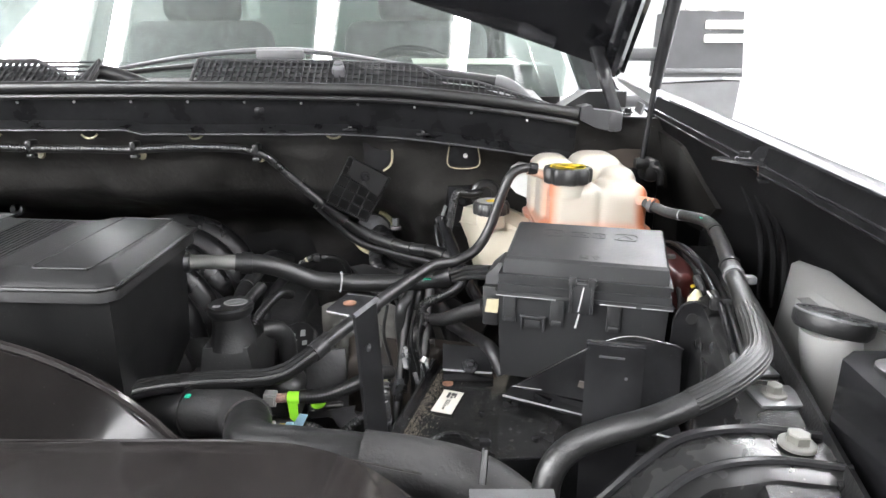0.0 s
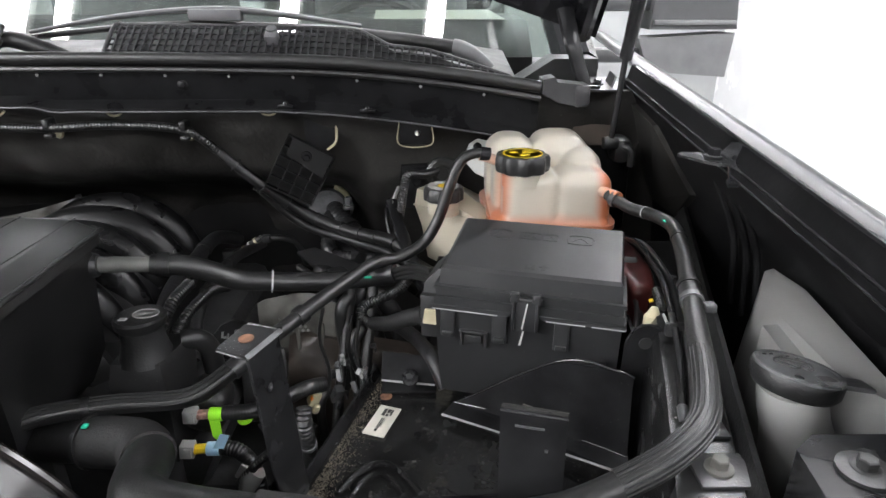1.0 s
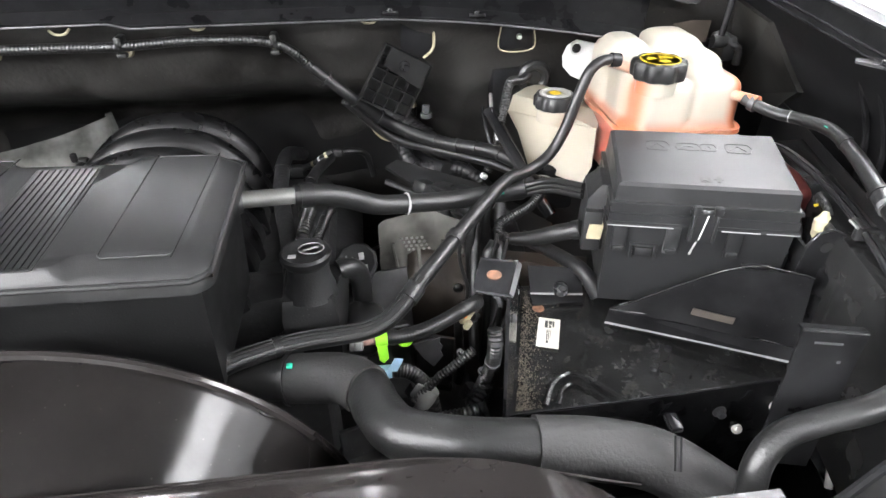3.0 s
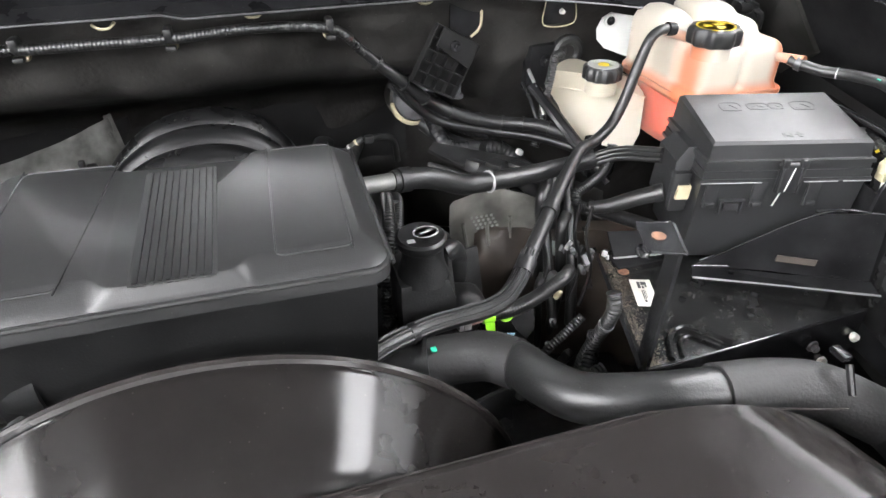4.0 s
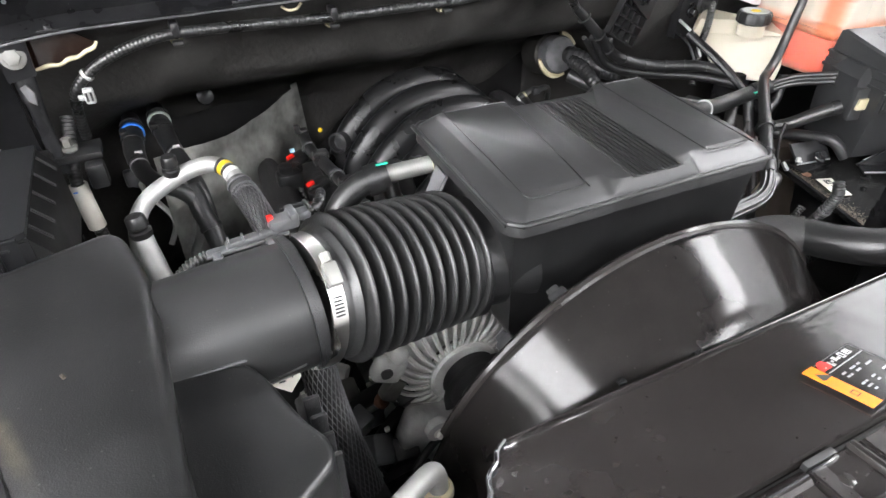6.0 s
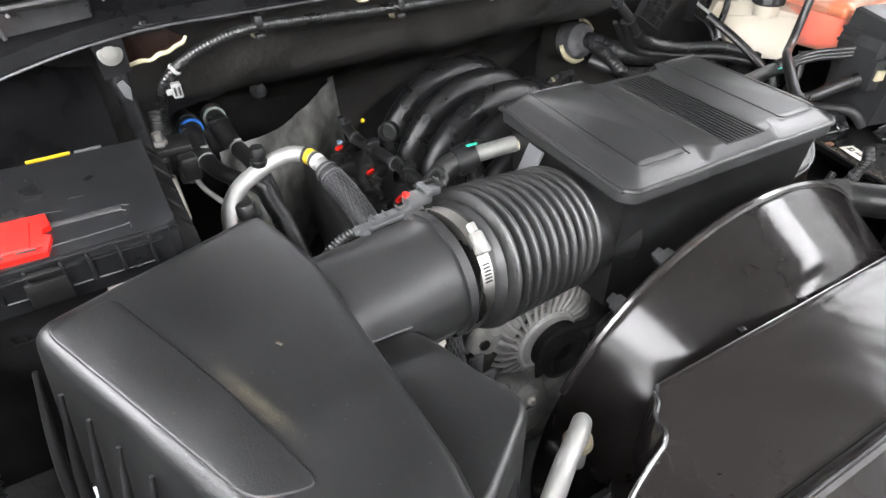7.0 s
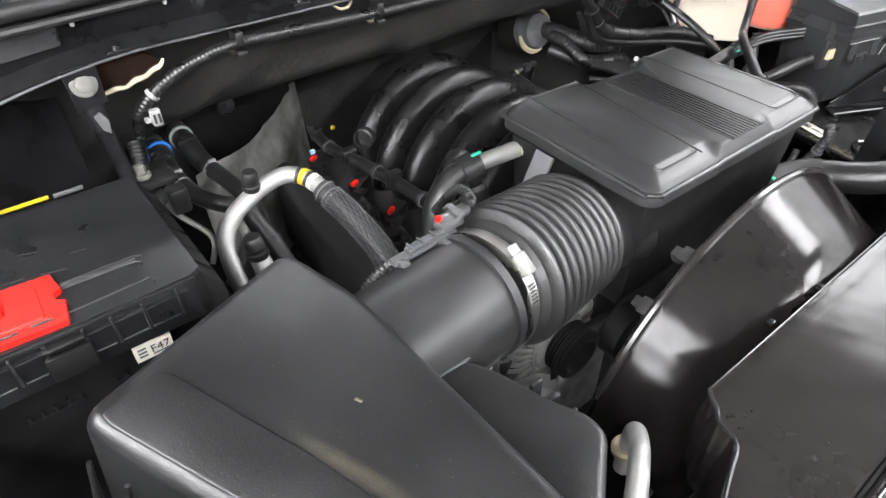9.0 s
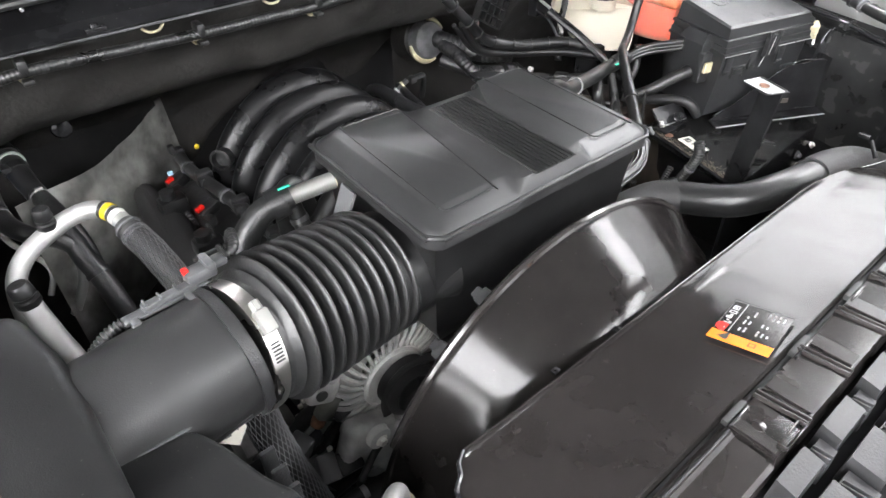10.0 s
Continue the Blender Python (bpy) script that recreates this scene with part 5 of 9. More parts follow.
def grille_support():
    ob = thing("front_fascia_support", (XC, 0.22, 1.0), "glossy black tiled plastic grille support behind the front fascia", "grille support")
    part("beam", loft([[(x, 0.283, 1.195), (x, 0.283, 1.206), (x, 0.250, 1.208), (x, 0.2475, 1.190), (x, 0.2475, 1.10), (x, 0.283, 1.10)] for x in span(XC - 0.60, XC + 0.62, 20)]), M_GLOSS, ob, "glossy black beam")
    # smooth stretch with a raised rim
    part("smooth_cover", bevel_all(loft([[(x, 0.2895, 1.204), (x, 0.2895, 1.213), (x, 0.2865, 1.2165), (x, 0.2815, 1.2165), (x, 0.2785, 1.2135), (x, 0.2510, 1.2135), (x, 0.2475, 1.211), (x, 0.2475, 1.20)] for x in (XC - 0.56, -0.566)]), 0.0008), M_GLOSS, ob, "smooth black cover with a raised rim")
    part("rim_line", tube([(x, 0.2840, 1.2172) for x in span(XC - 0.56, -0.567, 6)], 0.0013, 8), M_EDGE, ob)
    for i in range(11):
        x = -0.588 + i * 0.0705
        x0 = max(x + 0.0075, -0.562)
        w = x + 0.0665 - x0
        tl = part("tile", bevel_all(loft([[(x0, 0.2890, 1.205), (x0 + w, 0.2890, 1.205), (x0 + w, 0.2490, 1.205), (x0, 0.2490, 1.205)], [(x0 + 0.001, 0.2875, 1.2135), (x0 + w - 0.001, 0.2875, 1.2135), (x0 + w - 0.001, 0.2500, 1.2150), (x0 + 0.001, 0.2500, 1.2150)]]), 0.0016), M_GLOSS, ob, "glossy black tile")
        part("tile_step", bevel_all(loft([[(x0 + w * 0.06, y, z) for y, z in ((0.287, 1.2130), (0.252, 1.2145), (0.252, 1.2168), (0.287, 1.2152))], [(x0 + w * 0.34, y, z) for y, z in ((0.287, 1.2130), (0.252, 1.2145), (0.252, 1.2158), (0.287, 1.2142))]]), 0.0006), M_GLOSS, tl)
        for dx in (0.0685, 0.0735):
            part("rib", box((x + dx, 0.2690, 1.2135), (0.0020, 0.041, 0.009), 0.0008, rot(0, 0, 7)), M_GLOSS, ob)
        # blocks beyond, each a step lower
        b0 = x + 0.020
        for y0, y1, z, m_ in ((0.244, 0.226, 1.200, M_VENT), (0.218, 0.190, 1.188, M_VENT)):
            part("step", bevel_all(loft([[(b0, y0, z - 0.03), (b0 + 0.044, y0, z - 0.03), (b0 + 0.044, y1, z - 0.03), (b0, y1, z - 0.03)], [(b0 + 0.001, y0 - 0.001, z + 0.003), (b0 + 0.043, y0 - 0.001, z + 0.003), (b0 + 0.043, y1 + 0.001, z), (b0 + 0.001, y1 + 0.001, z)]]), 0.002), m_, ob)
            part("step", bevel_all(loft([[(b0 + 0.046, y0 - 0.004, z - 0.03), (b0 + 0.068, y0 - 0.004, z - 0.03), (b0 + 0.068, y1 - 0.002, z - 0.03), (b0 + 0.046, y1 - 0.002, z - 0.03)], [(b0 + 0.046, y0 - 0.005, z - 0.006), (b0 + 0.067, y0 - 0.005, z - 0.006), (b0 + 0.067, y1 - 0.001, z - 0.008), (b0 + 0.046, y1 - 0.001, z - 0.008)]]), 0.002), m_, ob)
            for dx in (0.049, 0.0535):
                part("rib", box((b0 + dx, (y0 + y1) / 2 - 0.003, z - 0.004), (0.0016, (y0 - y1) * 0.8, 0.006), 0.0006, rot(0, 0, 7)), M_VENT, ob)
    # slots cut along the seam, and a clip
    for x in (-0.5475, -0.4445, -0.3415, -0.2385):
        part("slot", box((x, 0.2900, 1.2135), (0.028, 0.0050, 0.006), 0.0008), M_INK, ob)
        part("slot_lip", box((x - 0.001, 0.2855, 1.2150), (0.026, 0.0020, 0.004), 0.0007), M_EDGE, ob)
    part("tile_clip", merge(box((-0.536, 0.2545, 1.2165), (0.030, 0.0016, 0.005), 0.0007), box((-0.536, 0.2485, 1.2165), (0.030, 0.0016, 0.005), 0.0007), box((-0.521, 0.2515, 1.2165), (0.0016, 0.0065, 0.005), 0.0006), box((-0.551, 0.2515, 1.2165), (0.0016, 0.0065, 0.005), 0.0006)), M_GLOSS, ob)
    part("dimple", lathe([(0.006, 0), (0.005, 0.0010), (0.001, 0.0014)], (-0.545, 0.2715, 1.2143), n=16), M_GLOSS, ob)
    part("front_skin", loft([[(x, 0.2475, 1.165), (x, 0.19, 1.150), (x, 0.11, 1.12), (x, 0.02, 1.06), (x, -0.02, 0.9), (x, 0.0, 0.5), (x, 0.10, 0.5), (x, 0.2475, 0.9)] for x in span(XC - 0.95, XC + 0.95, 20)]), M_RAIL, ob)
    part("gap_seal", tube([(x, 0.2905, 1.205) for x in span(XC - 0.5, XC + 0.5, 10)], 0.003, 8, 0.05), M_INK, ob)
    return ob


grille_support()
# ---- fluids and electrics on the driver's side ----
TH = radians(-15)
FU, FV = Vector((math.cos(TH), math.sin(TH), 0)), Vector((-math.sin(TH), math.cos(TH), 0))
FO = Vector((0.155, 0.638, 0))


def fb(a, b, z):
    """A place on the fuse box: a across its front, b back from it."""
    return FO + FU * a + FV * b + Vector((0, 0, z))


def fbox(a, b, z, s, bev=0.002):
    return box(fb(a, b, z), s, bev, rot(0, 0, -15))


def fuse_box():
    ob = thing("fuse_box", fb(0, 0.07, 1.10), "black plastic fuse box with a latched lid", "fuse box")
    rect = lambda w0, w1, d0, d1, z, rise=0.0: [fb(w0, d0, z), fb(w1, d0, z), fb(w1, d1, z + rise), fb(w0, d1, z + rise)]
    # lid: skirt, two ledges, a top that rises to the back
    lid = loft([rect(-0.0930, 0.0925, -0.003, 0.122, 1.218), rect(-0.0930, 0.0925, -0.002, 0.121, 1.2385), rect(-0.0900, 0.0905, 0.0005, 0.119, 1.2400), rect(-0.0885, 0.0895, 0.0030, 0.116, 1.2560, 0.0130), rect(-0.0850, 0.0870, 0.0068, 0.111, 1.2590, 0.0135)])
    lid = part("lid", bevel_all(lid, 0.0022, 3, 12), M_FUSE, ob, "dark grey plastic lid with a sloping top", sharp=20)
    part("lid_rim", bevel_all(loft([rect(-0.0965, 0.0960, -0.0068, 0.125, 1.2150), rect(-0.0965, 0.0960, -0.0064, 0.125, 1.2190)]), 0.0012), M_FUSE, lid)
    part("lid_rim", bevel_all(loft([rect(-0.0950, 0.0950, -0.0044, 0.1235, 1.2355), rect(-0.0945, 0.0945, -0.0040, 0.123, 1.2395)]), 0.0014), M_FUSE, lid)
    part("lid_step", bevel_all(loft([rect(-0.0944, 0.0940, -0.0050, 0.1225, 1.2180), rect(-0.0944, 0.0940, -0.0046, 0.1225, 1.2280)]), 0.001), M_FUSE, lid)
    body = loft([rect(-0.0905, 0.0885, 0.010, 0.118, 1.105), rect(-0.0925, 0.0915, 0.0005, 0.121, 1.165), rect(-0.0935, 0.0925, -0.0025, 0.122, 1.2155)])
    part("body", bevel_all(body, 0.003), M_FUSE, ob)
    # pale lines paint the highlight along the lid's lower rim
    for a0, a1 in ((-0.0955, -0.028), (0.020, 0.058), (0.064, 0.0955)):
        part("pale_edge", tube([fb(a0, -0.0072, 1.2148), fb(a1, -0.0072, 1.2148)], 0.0007, 5), M_TIE, lid, "rim edge highlight painted as a pale line")
    part("pale_edge", tube([fb(0.0955, -0.0068, 1.2150), fb(0.0965, 0.02, 1.2155)], 0.0007, 5), M_TIE, lid, "rim edge highlight painted as a pale line")
    part("pale_edge", tube([fb(-0.104, 0.028, 1.182), fb(-0.1085, 0.032, 1.212), fb(-0.104, 0.046, 1.224), fb(-0.096, 0.078, 1.231)], 0.0009, 5), M_SENSOR, ob, "pale inlet edge")
    # snaps that hook over the skirt, and moulded catches below them
    for a in (-0.080, -0.026, 0.036):
        part("snap", merge(fbox(a, -0.0035, 1.198, (0.015, 0.004, 0.032), 0.0012), fbox(a, -0.0055, 1.186, (0.011, 0.004, 0.006), 0.001)), M_FUSE, ob)
    for a, z in ((-0.053, 1.190), (0.066, 1.172)):
        part("catch", merge(fbox(a, -0.002, z, (0.030, 0.006, 0.003), 0.001), fbox(a - 0.0125, -0.002, z - 0.008, (0.003, 0.006, 0.018), 0.001), fbox(a + 0.0125, -0.002, z - 0.008, (0.003, 0.006, 0.018), 0.001), fbox(a, -0.003, z - 0.008, (0.018, 0.004, 0.010), 0.001)), M_FUSE, ob)
    la = part("latch", merge(fbox(0.0, -0.009, 1.221, (0.026, 0.006, 0.036), 0.0015), fbox(-0.0105, -0.0115, 1.240, (0.008, 0.006, 0.010), 0.001), fbox(0.0105, -0.0115, 1.240, (0.008, 0.006, 0.010), 0.001), tube([fb(-0.016, -0.0105, 1.2375), fb(0.016, -0.0105, 1.2375)], 0.0022, 8), fbox(-0.0115, -0.0125, 1.220, (0.003, 0.004, 0.032), 0.001), fbox(0.0115, -0.0125, 1.220, (0.003, 0.004, 0.032), 0.001)), M_FUSE, ob)
    part("paint_mark", slab([fb(0.0012, -0.0124, 1.2345), fb(0.0026, -0.0124, 1.2345), fb(-0.0018, -0.0124, 1.206), fb(-0.0032, -0.0124, 1.206)], 0.0006, 0), M_WHITE, la, "white paint line")
    part("paint_mark", slab([fb(-0.0024, -0.0050, 1.200), fb(-0.0008, -0.0050, 1.200), fb(-0.0040, -0.0030, 1.182), fb(-0.0062, -0.0030, 1.182)], 0.0006, 0), M_WHITE, ob, "white paint line")
    # raised marks on the lid and two printed ones near its front edge
    top = lambda a, b, h=0.0: fb(a, b, 1.2590 + 0.1295 * (b - 0.0068) + h)
    for a0, a1, b0, b1 in ((-0.052, -0.030, 0.072, 0.088), (-0.020, 0.002, 0.074, 0.086), (0.006, 0.020, 0.074, 0.086), (0.032, 0.056, 0.072, 0.088)):
        part("mark", tube([top(a0, b0, 0.0002), top(a1, b0, 0.0002), top(a1, b1, 0.0002), top(a0, b1, 0.0002), top(a0, b0, 0.0002)], 0.0004, 5), M_FUSE, lid)
        part("mark", tube([top(a0 + 0.004, b0 + 0.004, 0.0002), top((a0 + a1) / 2, b1 - 0.004, 0.0002), top(a1 - 0.004, b0 + 0.004, 0.0002)], 0.0004, 5), M_FUSE, lid)
    part("print", merge(slab([top(-0.006, 0.013, 0.0004), top(0.004, 0.013, 0.0004), top(0.004, 0.021, 0.0004), top(-0.006, 0.021, 0.0004)], 0.0003, 0)), M_INK, lid)
    part("print", slab([top(-0.0035, 0.0148, 0.0008), top(0.0005, 0.0148, 0.0008), top(0.0005, 0.0192, 0.0008), top(-0.0035, 0.0192, 0.0008)], 0.0003, 0), M_FUSE, lid)
    part("print", slab([top(0.0105, 0.013, 0.0004), top(0.0145, 0.013, 0.0004), top(0.0145, 0.018, 0.0004), top(0.0175, 0.018, 0.0004), top(0.0125, 0.0235, 0.0004), top(0.0075, 0.018, 0.0004), top(0.0105, 0.018, 0.0004)], 0.0003, 0), M_INK, lid)
    part("hinge", lathe([(0.006, 0), (0.006, 0.012), (0.004, 0.014)], fb(0.092, 0.105, 1.240), rot(0, 90, -15), 16), M_FUSE, lid)
    # cable inlet on the side
    part("inlet", merge(bevel_all(loft([rect(-0.116, -0.092, 0.022, 0.086, 1.165), rect(-0.114, -0.092, 0.026, 0.082, 1.226), rect(-0.100, -0.090, 0.034, 0.078, 1.240)]), 0.003), fbox(-0.106, 0.023, 1.190, (0.020, 0.012, 0.05))), M_FUSE, ob)
    part("seal_foam", bevel_all(loft([rect(-0.112, -0.097, 0.012, 0.034, 1.184), rect(-0.110, -0.095, 0.014, 0.032, 1.200)]), 0.003), M_IVORY, ob, "cream sealing foam")
    for a, z in ((0.104, 1.225), (0.110, 1.212), (0.122, 1.236)):
        part("wire", tube([fb(a, 0.045, z), fb(a + 0.003, 0.035, z - 0.012), fb(a + 0.002, 0.02, z - 0.04), fb(a - 0.002, 0.02, z - 0.07)], 0.0028, 8), M_LOOM, ob)
    part("wire", tube([fb(0.122, 0.040, 1.240), fb(0.126, 0.025, 1.234), fb(0.130, 0.012, 1.222)], 0.0042, 8, wave=0.0004, pitch=0.003), M_BRAID, ob)
    part("wire_ring", tube([fb(0.1175, 0.03, 1.2335), fb(0.1185, 0.028, 1.2315)], 0.0022, 10), M_YELLOW, ob, "small yellow ring")
    part("terminal_nut", merge(lathe([(0.0075, 0), (0.0085, 0.003), (0.0085, 0.011), (0.006, 0.014), (0.003, 0.020)], fb(0.119, 0.006, 1.216), rot(-10, 6), 18), fbox(0.119, 0.006, 1.212, (0.012, 0.014, 0.010)), lathe([(0.004, 0), (0.004, 0.014)], fb(0.119, 0.006, 1.222), rot(0, 80, -15), 12)), M_IVORY, ob, "pale connector with a nut")
    part("terminal_stud", tube([fb(0.119, 0.002, 1.212), fb(0.119, 0.000, 1.198)], 0.003, 8), M_ZINC, ob)
    return ob


fuse_box()


def coolant_tank():
    ob = thing("coolant_reservoir", (0.20, 0.88, 1.11), "milky plastic coolant tank holding orange coolant, black screw cap", "coolant tank")
    lobe = lambda x0, x1, y0, y1, z1, r: box(((x0 + x1) / 2, (y0 + y1) / 2, (1.236 + z1) / 2), (x1 - x0, y1 - y0, z1 - 1.236), r, None, 5)
    shell = merge(
        lobe(0.1460, 0.2140, 0.802, 0.880, 1.313, 0.017),
        lobe(0.2095, 0.2790, 0.804, 0.880, 1.312, 0.018),
        lobe(0.1370, 0.2000, 0.840, 0.930, 1.322, 0.020),
        lobe(0.1310, 0.1960, 0.885, 0.968, 1.3370, 0.026),
        lobe(0.1900, 0.2680, 0.880, 0.975, 1.3400, 0.028),
        lobe(0.2250, 0.2770, 0.850, 0.930, 1.3270, 0.022),
        box((0.205, 0.884, 1.246), (0.146, 0.166, 0.022), 0.009, None, 4))
    sh = part("tank", shell, M_POLY, ob, "milky lobed tank", sharp=80)
    rm = sh.modifiers.new("blend", "REMESH")
    rm.mode, rm.voxel_size, rm.use_smooth_shade = "VOXEL", 0.0024, True
    sm = sh.modifiers.new("soften", "SMOOTH")
    sm.factor, sm.iterations = 0.5, 4
    rim_line = round_corners([(0.128, 0.836), (0.143, 0.797), (0.210, 0.794), (0.278, 0.797), (0.287, 0.815), (0.285, 0.958), (0.265, 0.978), (0.148, 0.975), (0.124, 0.945), (0.124, 0.905), (0.130, 0.885)], 0.014, 4)
    part("seam_flange", bevel_all(prism(rim_line, 1.2445, 1.2500, 0), 0.0022, 3), M_POLY, ob, "welded seam flange")
    low = round_corners([(0.1345, 0.842), (0.148, 0.806), (0.270, 0.806), (0.279, 0.818), (0.279, 0.950), (0.262, 0.968), (0.150, 0.966), (0.1315, 0.945)], 0.012, 4)
    part("tank_foot", bevel_all(prism(low, 1.175, 1.2450, 0), 0.003, 2, 60), M_POLY_LOW, ob, "lower tank shell, red with coolant")
    part("coolant", prism(inset(low, 0.0035), 1.179, 1.2415, 0), M_COOLANT, ob, "orange coolant")
    # the lobe's red is darkened to carry the shade beside the fuse box
    part("outlet_lobe", cushion(round_corners([(0.255, 0.822), (0.284, 0.812), (0.297, 0.750), (0.297, 0.690), (0.286, 0.652), (0.262, 0.650), (0.250, 0.72)], 0.012, 4), 1.10, lambda x, y: 1.243 - 0.05 * max(0, 0.72 - y), 0.010), M_REDTUBE, ob, "dark red outlet lobe, shade in its colour")
    part("ear", merge(slab([(0.185, 0.955, 1.252), (0.150, 0.985, 1.252), (0.122, 1.000, 1.262), (0.110, 1.004, 1.275), (0.108, 1.005, 1.290), (0.113, 1.002, 1.306), (0.124, 0.998, 1.314), (0.138, 0.992, 1.312), (0.160, 0.975, 1.310), (0.185, 0.955, 1.314)], 0.004), lathe([(0.009, -0.003), (0.0095, 0), (0.009, 0.003)], (0.124, 0.997, 1.303), rot(90), 18)), M_WASH, ob, "translucent mounting ear")
    part("ear_bolt", bolt((0.124, 0.994, 1.303), 0.0065, 0.006, (0, -1, 0)), M_METAL, ob)
    cp = Vector((0.168, 0.820, 1.3165))
    part("neck", lathe([(0.024, -0.02), (0.024, 0.004)], cp, n=28), M_POLY, ob)
    cap = part("cap", lathe([(0.029, -0.003), (0.0325, -0.001), (0.0335, 0.004), (0.0335, 0.014), (0.0315, 0.018), (0.0275, 0.0195), (0.0265, 0.0185)], cp, rot(0, 0, 12), 90, lobes=9, depth=0.11), M_DARK, ob, "black lobed screw cap with yellow print", sharp=40)
    disc = lambda r, h: [cp + Vector((r * math.cos(a), r * math.sin(a), h)) for a in span(0, 2 * math.pi, 40)[:-1]]
    part("cap_face", loft([disc(0.0262, 0.0165), disc(0.0260, 0.0188)]), M_DARK, cap)
    part("ring_print", loft([disc(0.0238, 0.0188), disc(0.0238, 0.0193), disc(0.0218, 0.0193), disc(0.0218, 0.0188)]), M_YELLOW, cap, "yellow printed ring")
    q = lambda x, y: cp + Vector((x, y, 0.0192))
    flat = lambda *pts: part("print", slab([q(x, y) for x, y in pts], 0.0005, 0), M_YELLOW, cap)
    flat((-0.0165, 0.001), (-0.0045, 0.001), (-0.0105, 0.012))
    flat((0.000, 0.002), (0.016, 0.002), (0.014, 0.0035), (0.002, 0.0035))
    flat((0.001, 0.0095), (0.014, 0.0095), (0.013, 0.011), (0.002, 0.011))
    for x in (0.002, 0.0075, 0.013):
        flat((x - 0.0008, 0.003), (x + 0.0008, 0.003), (x + 0.0008, 0.010), (x - 0.0008, 0.010))
    ring = lambda r, h: [q(0.001, -0.010) + Vector((r * math.cos(a), 0.75 * r * math.sin(a), h)) for a in span(0, 2 * math.pi, 24)[:-1]]
    part("print", loft([ring(0.0068, 0), ring(0.0068, 0.0004), ring(0.0046, 0.0004), ring(0.0046, 0)]), M_YELLOW, cap)
    flat((-0.002, -0.0115), (0.004, -0.0115), (0.004, -0.0085), (-0.002, -0.0085))
    part("spout", tube([(0.150, 0.845, 1.316), (0.130, 0.852, 1.322), (0.118, 0.853, 1.325)], 0.0065, 12), M_POLY, ob)
    part("spout", tube([(0.255, 0.830, 1.288), (0.264, 0.805, 1.292), (0.274, 0.772, 1.2955)], 0.0062, 12), M_POLY, ob)
    return ob


coolant_tank()


def brake_tank():
    ob = thing("brake_fluid_reservoir", (0.08, 0.93, 1.09), "cream plastic brake fluid reservoir with black round cap", "fluid reservoir")
    part("outlet", box((0.088, 0.93, 1.125), (0.05, 0.06, 0.07), 0.01), M_METAL, ob, "black master cylinder below the tank")
    body = loft([[(0.050, 0.938, 1.150), (0.108, 0.866, 1.150), (0.130, 0.935, 1.150), (0.080, 0.985, 1.150)], [(0.040, 0.972, 1.190), (0.1215, 0.870, 1.175), (0.150, 0.935, 1.185), (0.078, 1.025, 1.200)], [(0.029, 0.997, 1.212), (0.1245, 0.878, 1.2265), (0.154, 0.940, 1.230), (0.074, 1.042, 1.222)], [(0.034, 0.990, 1.240), (0.060, 0.945, 1.246), (0.120, 0.915, 1.243), (0.078, 1.030, 1.245)]])
    part("tank", bevel_all(body, 0.007, 4, 12), M_POLY_OLD, ob, "cream translucent tank")
    part("seam", tube([(0.028, 0.995, 1.214), (0.060, 0.953, 1.2185), (0.1245, 0.8765, 1.2275)], 0.0012, 6), M_POLY_OLD, ob)
    c = Vector((0.0735, 0.914, 1.240))
    part("neck", lathe([(0.022, -0.012), (0.022, 0.012)], c, n=28), M_POLY_OLD, ob)
    cap = part("cap", lathe([(0.0265, 0.008), (0.0285, 0.010), (0.0285, 0.0225), (0.0258, 0.0265), (0.024, 0.0270)], c, n=72, lobes=12, depth=0.07), M_DARK, ob, "black ribbed cap")
    disc = lambda r, h: [c + Vector((r * math.cos(a), r * math.sin(a), 0.0272 + h)) for a in span(0, 2 * math.pi, 36)[:-1]]
    for r0, r1 in ((0.0215, 0.0190), (0.0178, 0.0152), (0.0140, 0.0115)):
        part("ring_print", loft([disc(r0, 0), disc(r0, 0.0005), disc(r1, 0.0005), disc(r1, 0)]), M_SILVERPRINT, cap)
    part("print", loft([disc(0.0078, 0), disc(0.0078, 0.0006), disc(0.0060, 0.0006)]), M_YELLOW, cap, "yellow printed dot")
    return ob


brake_tank()


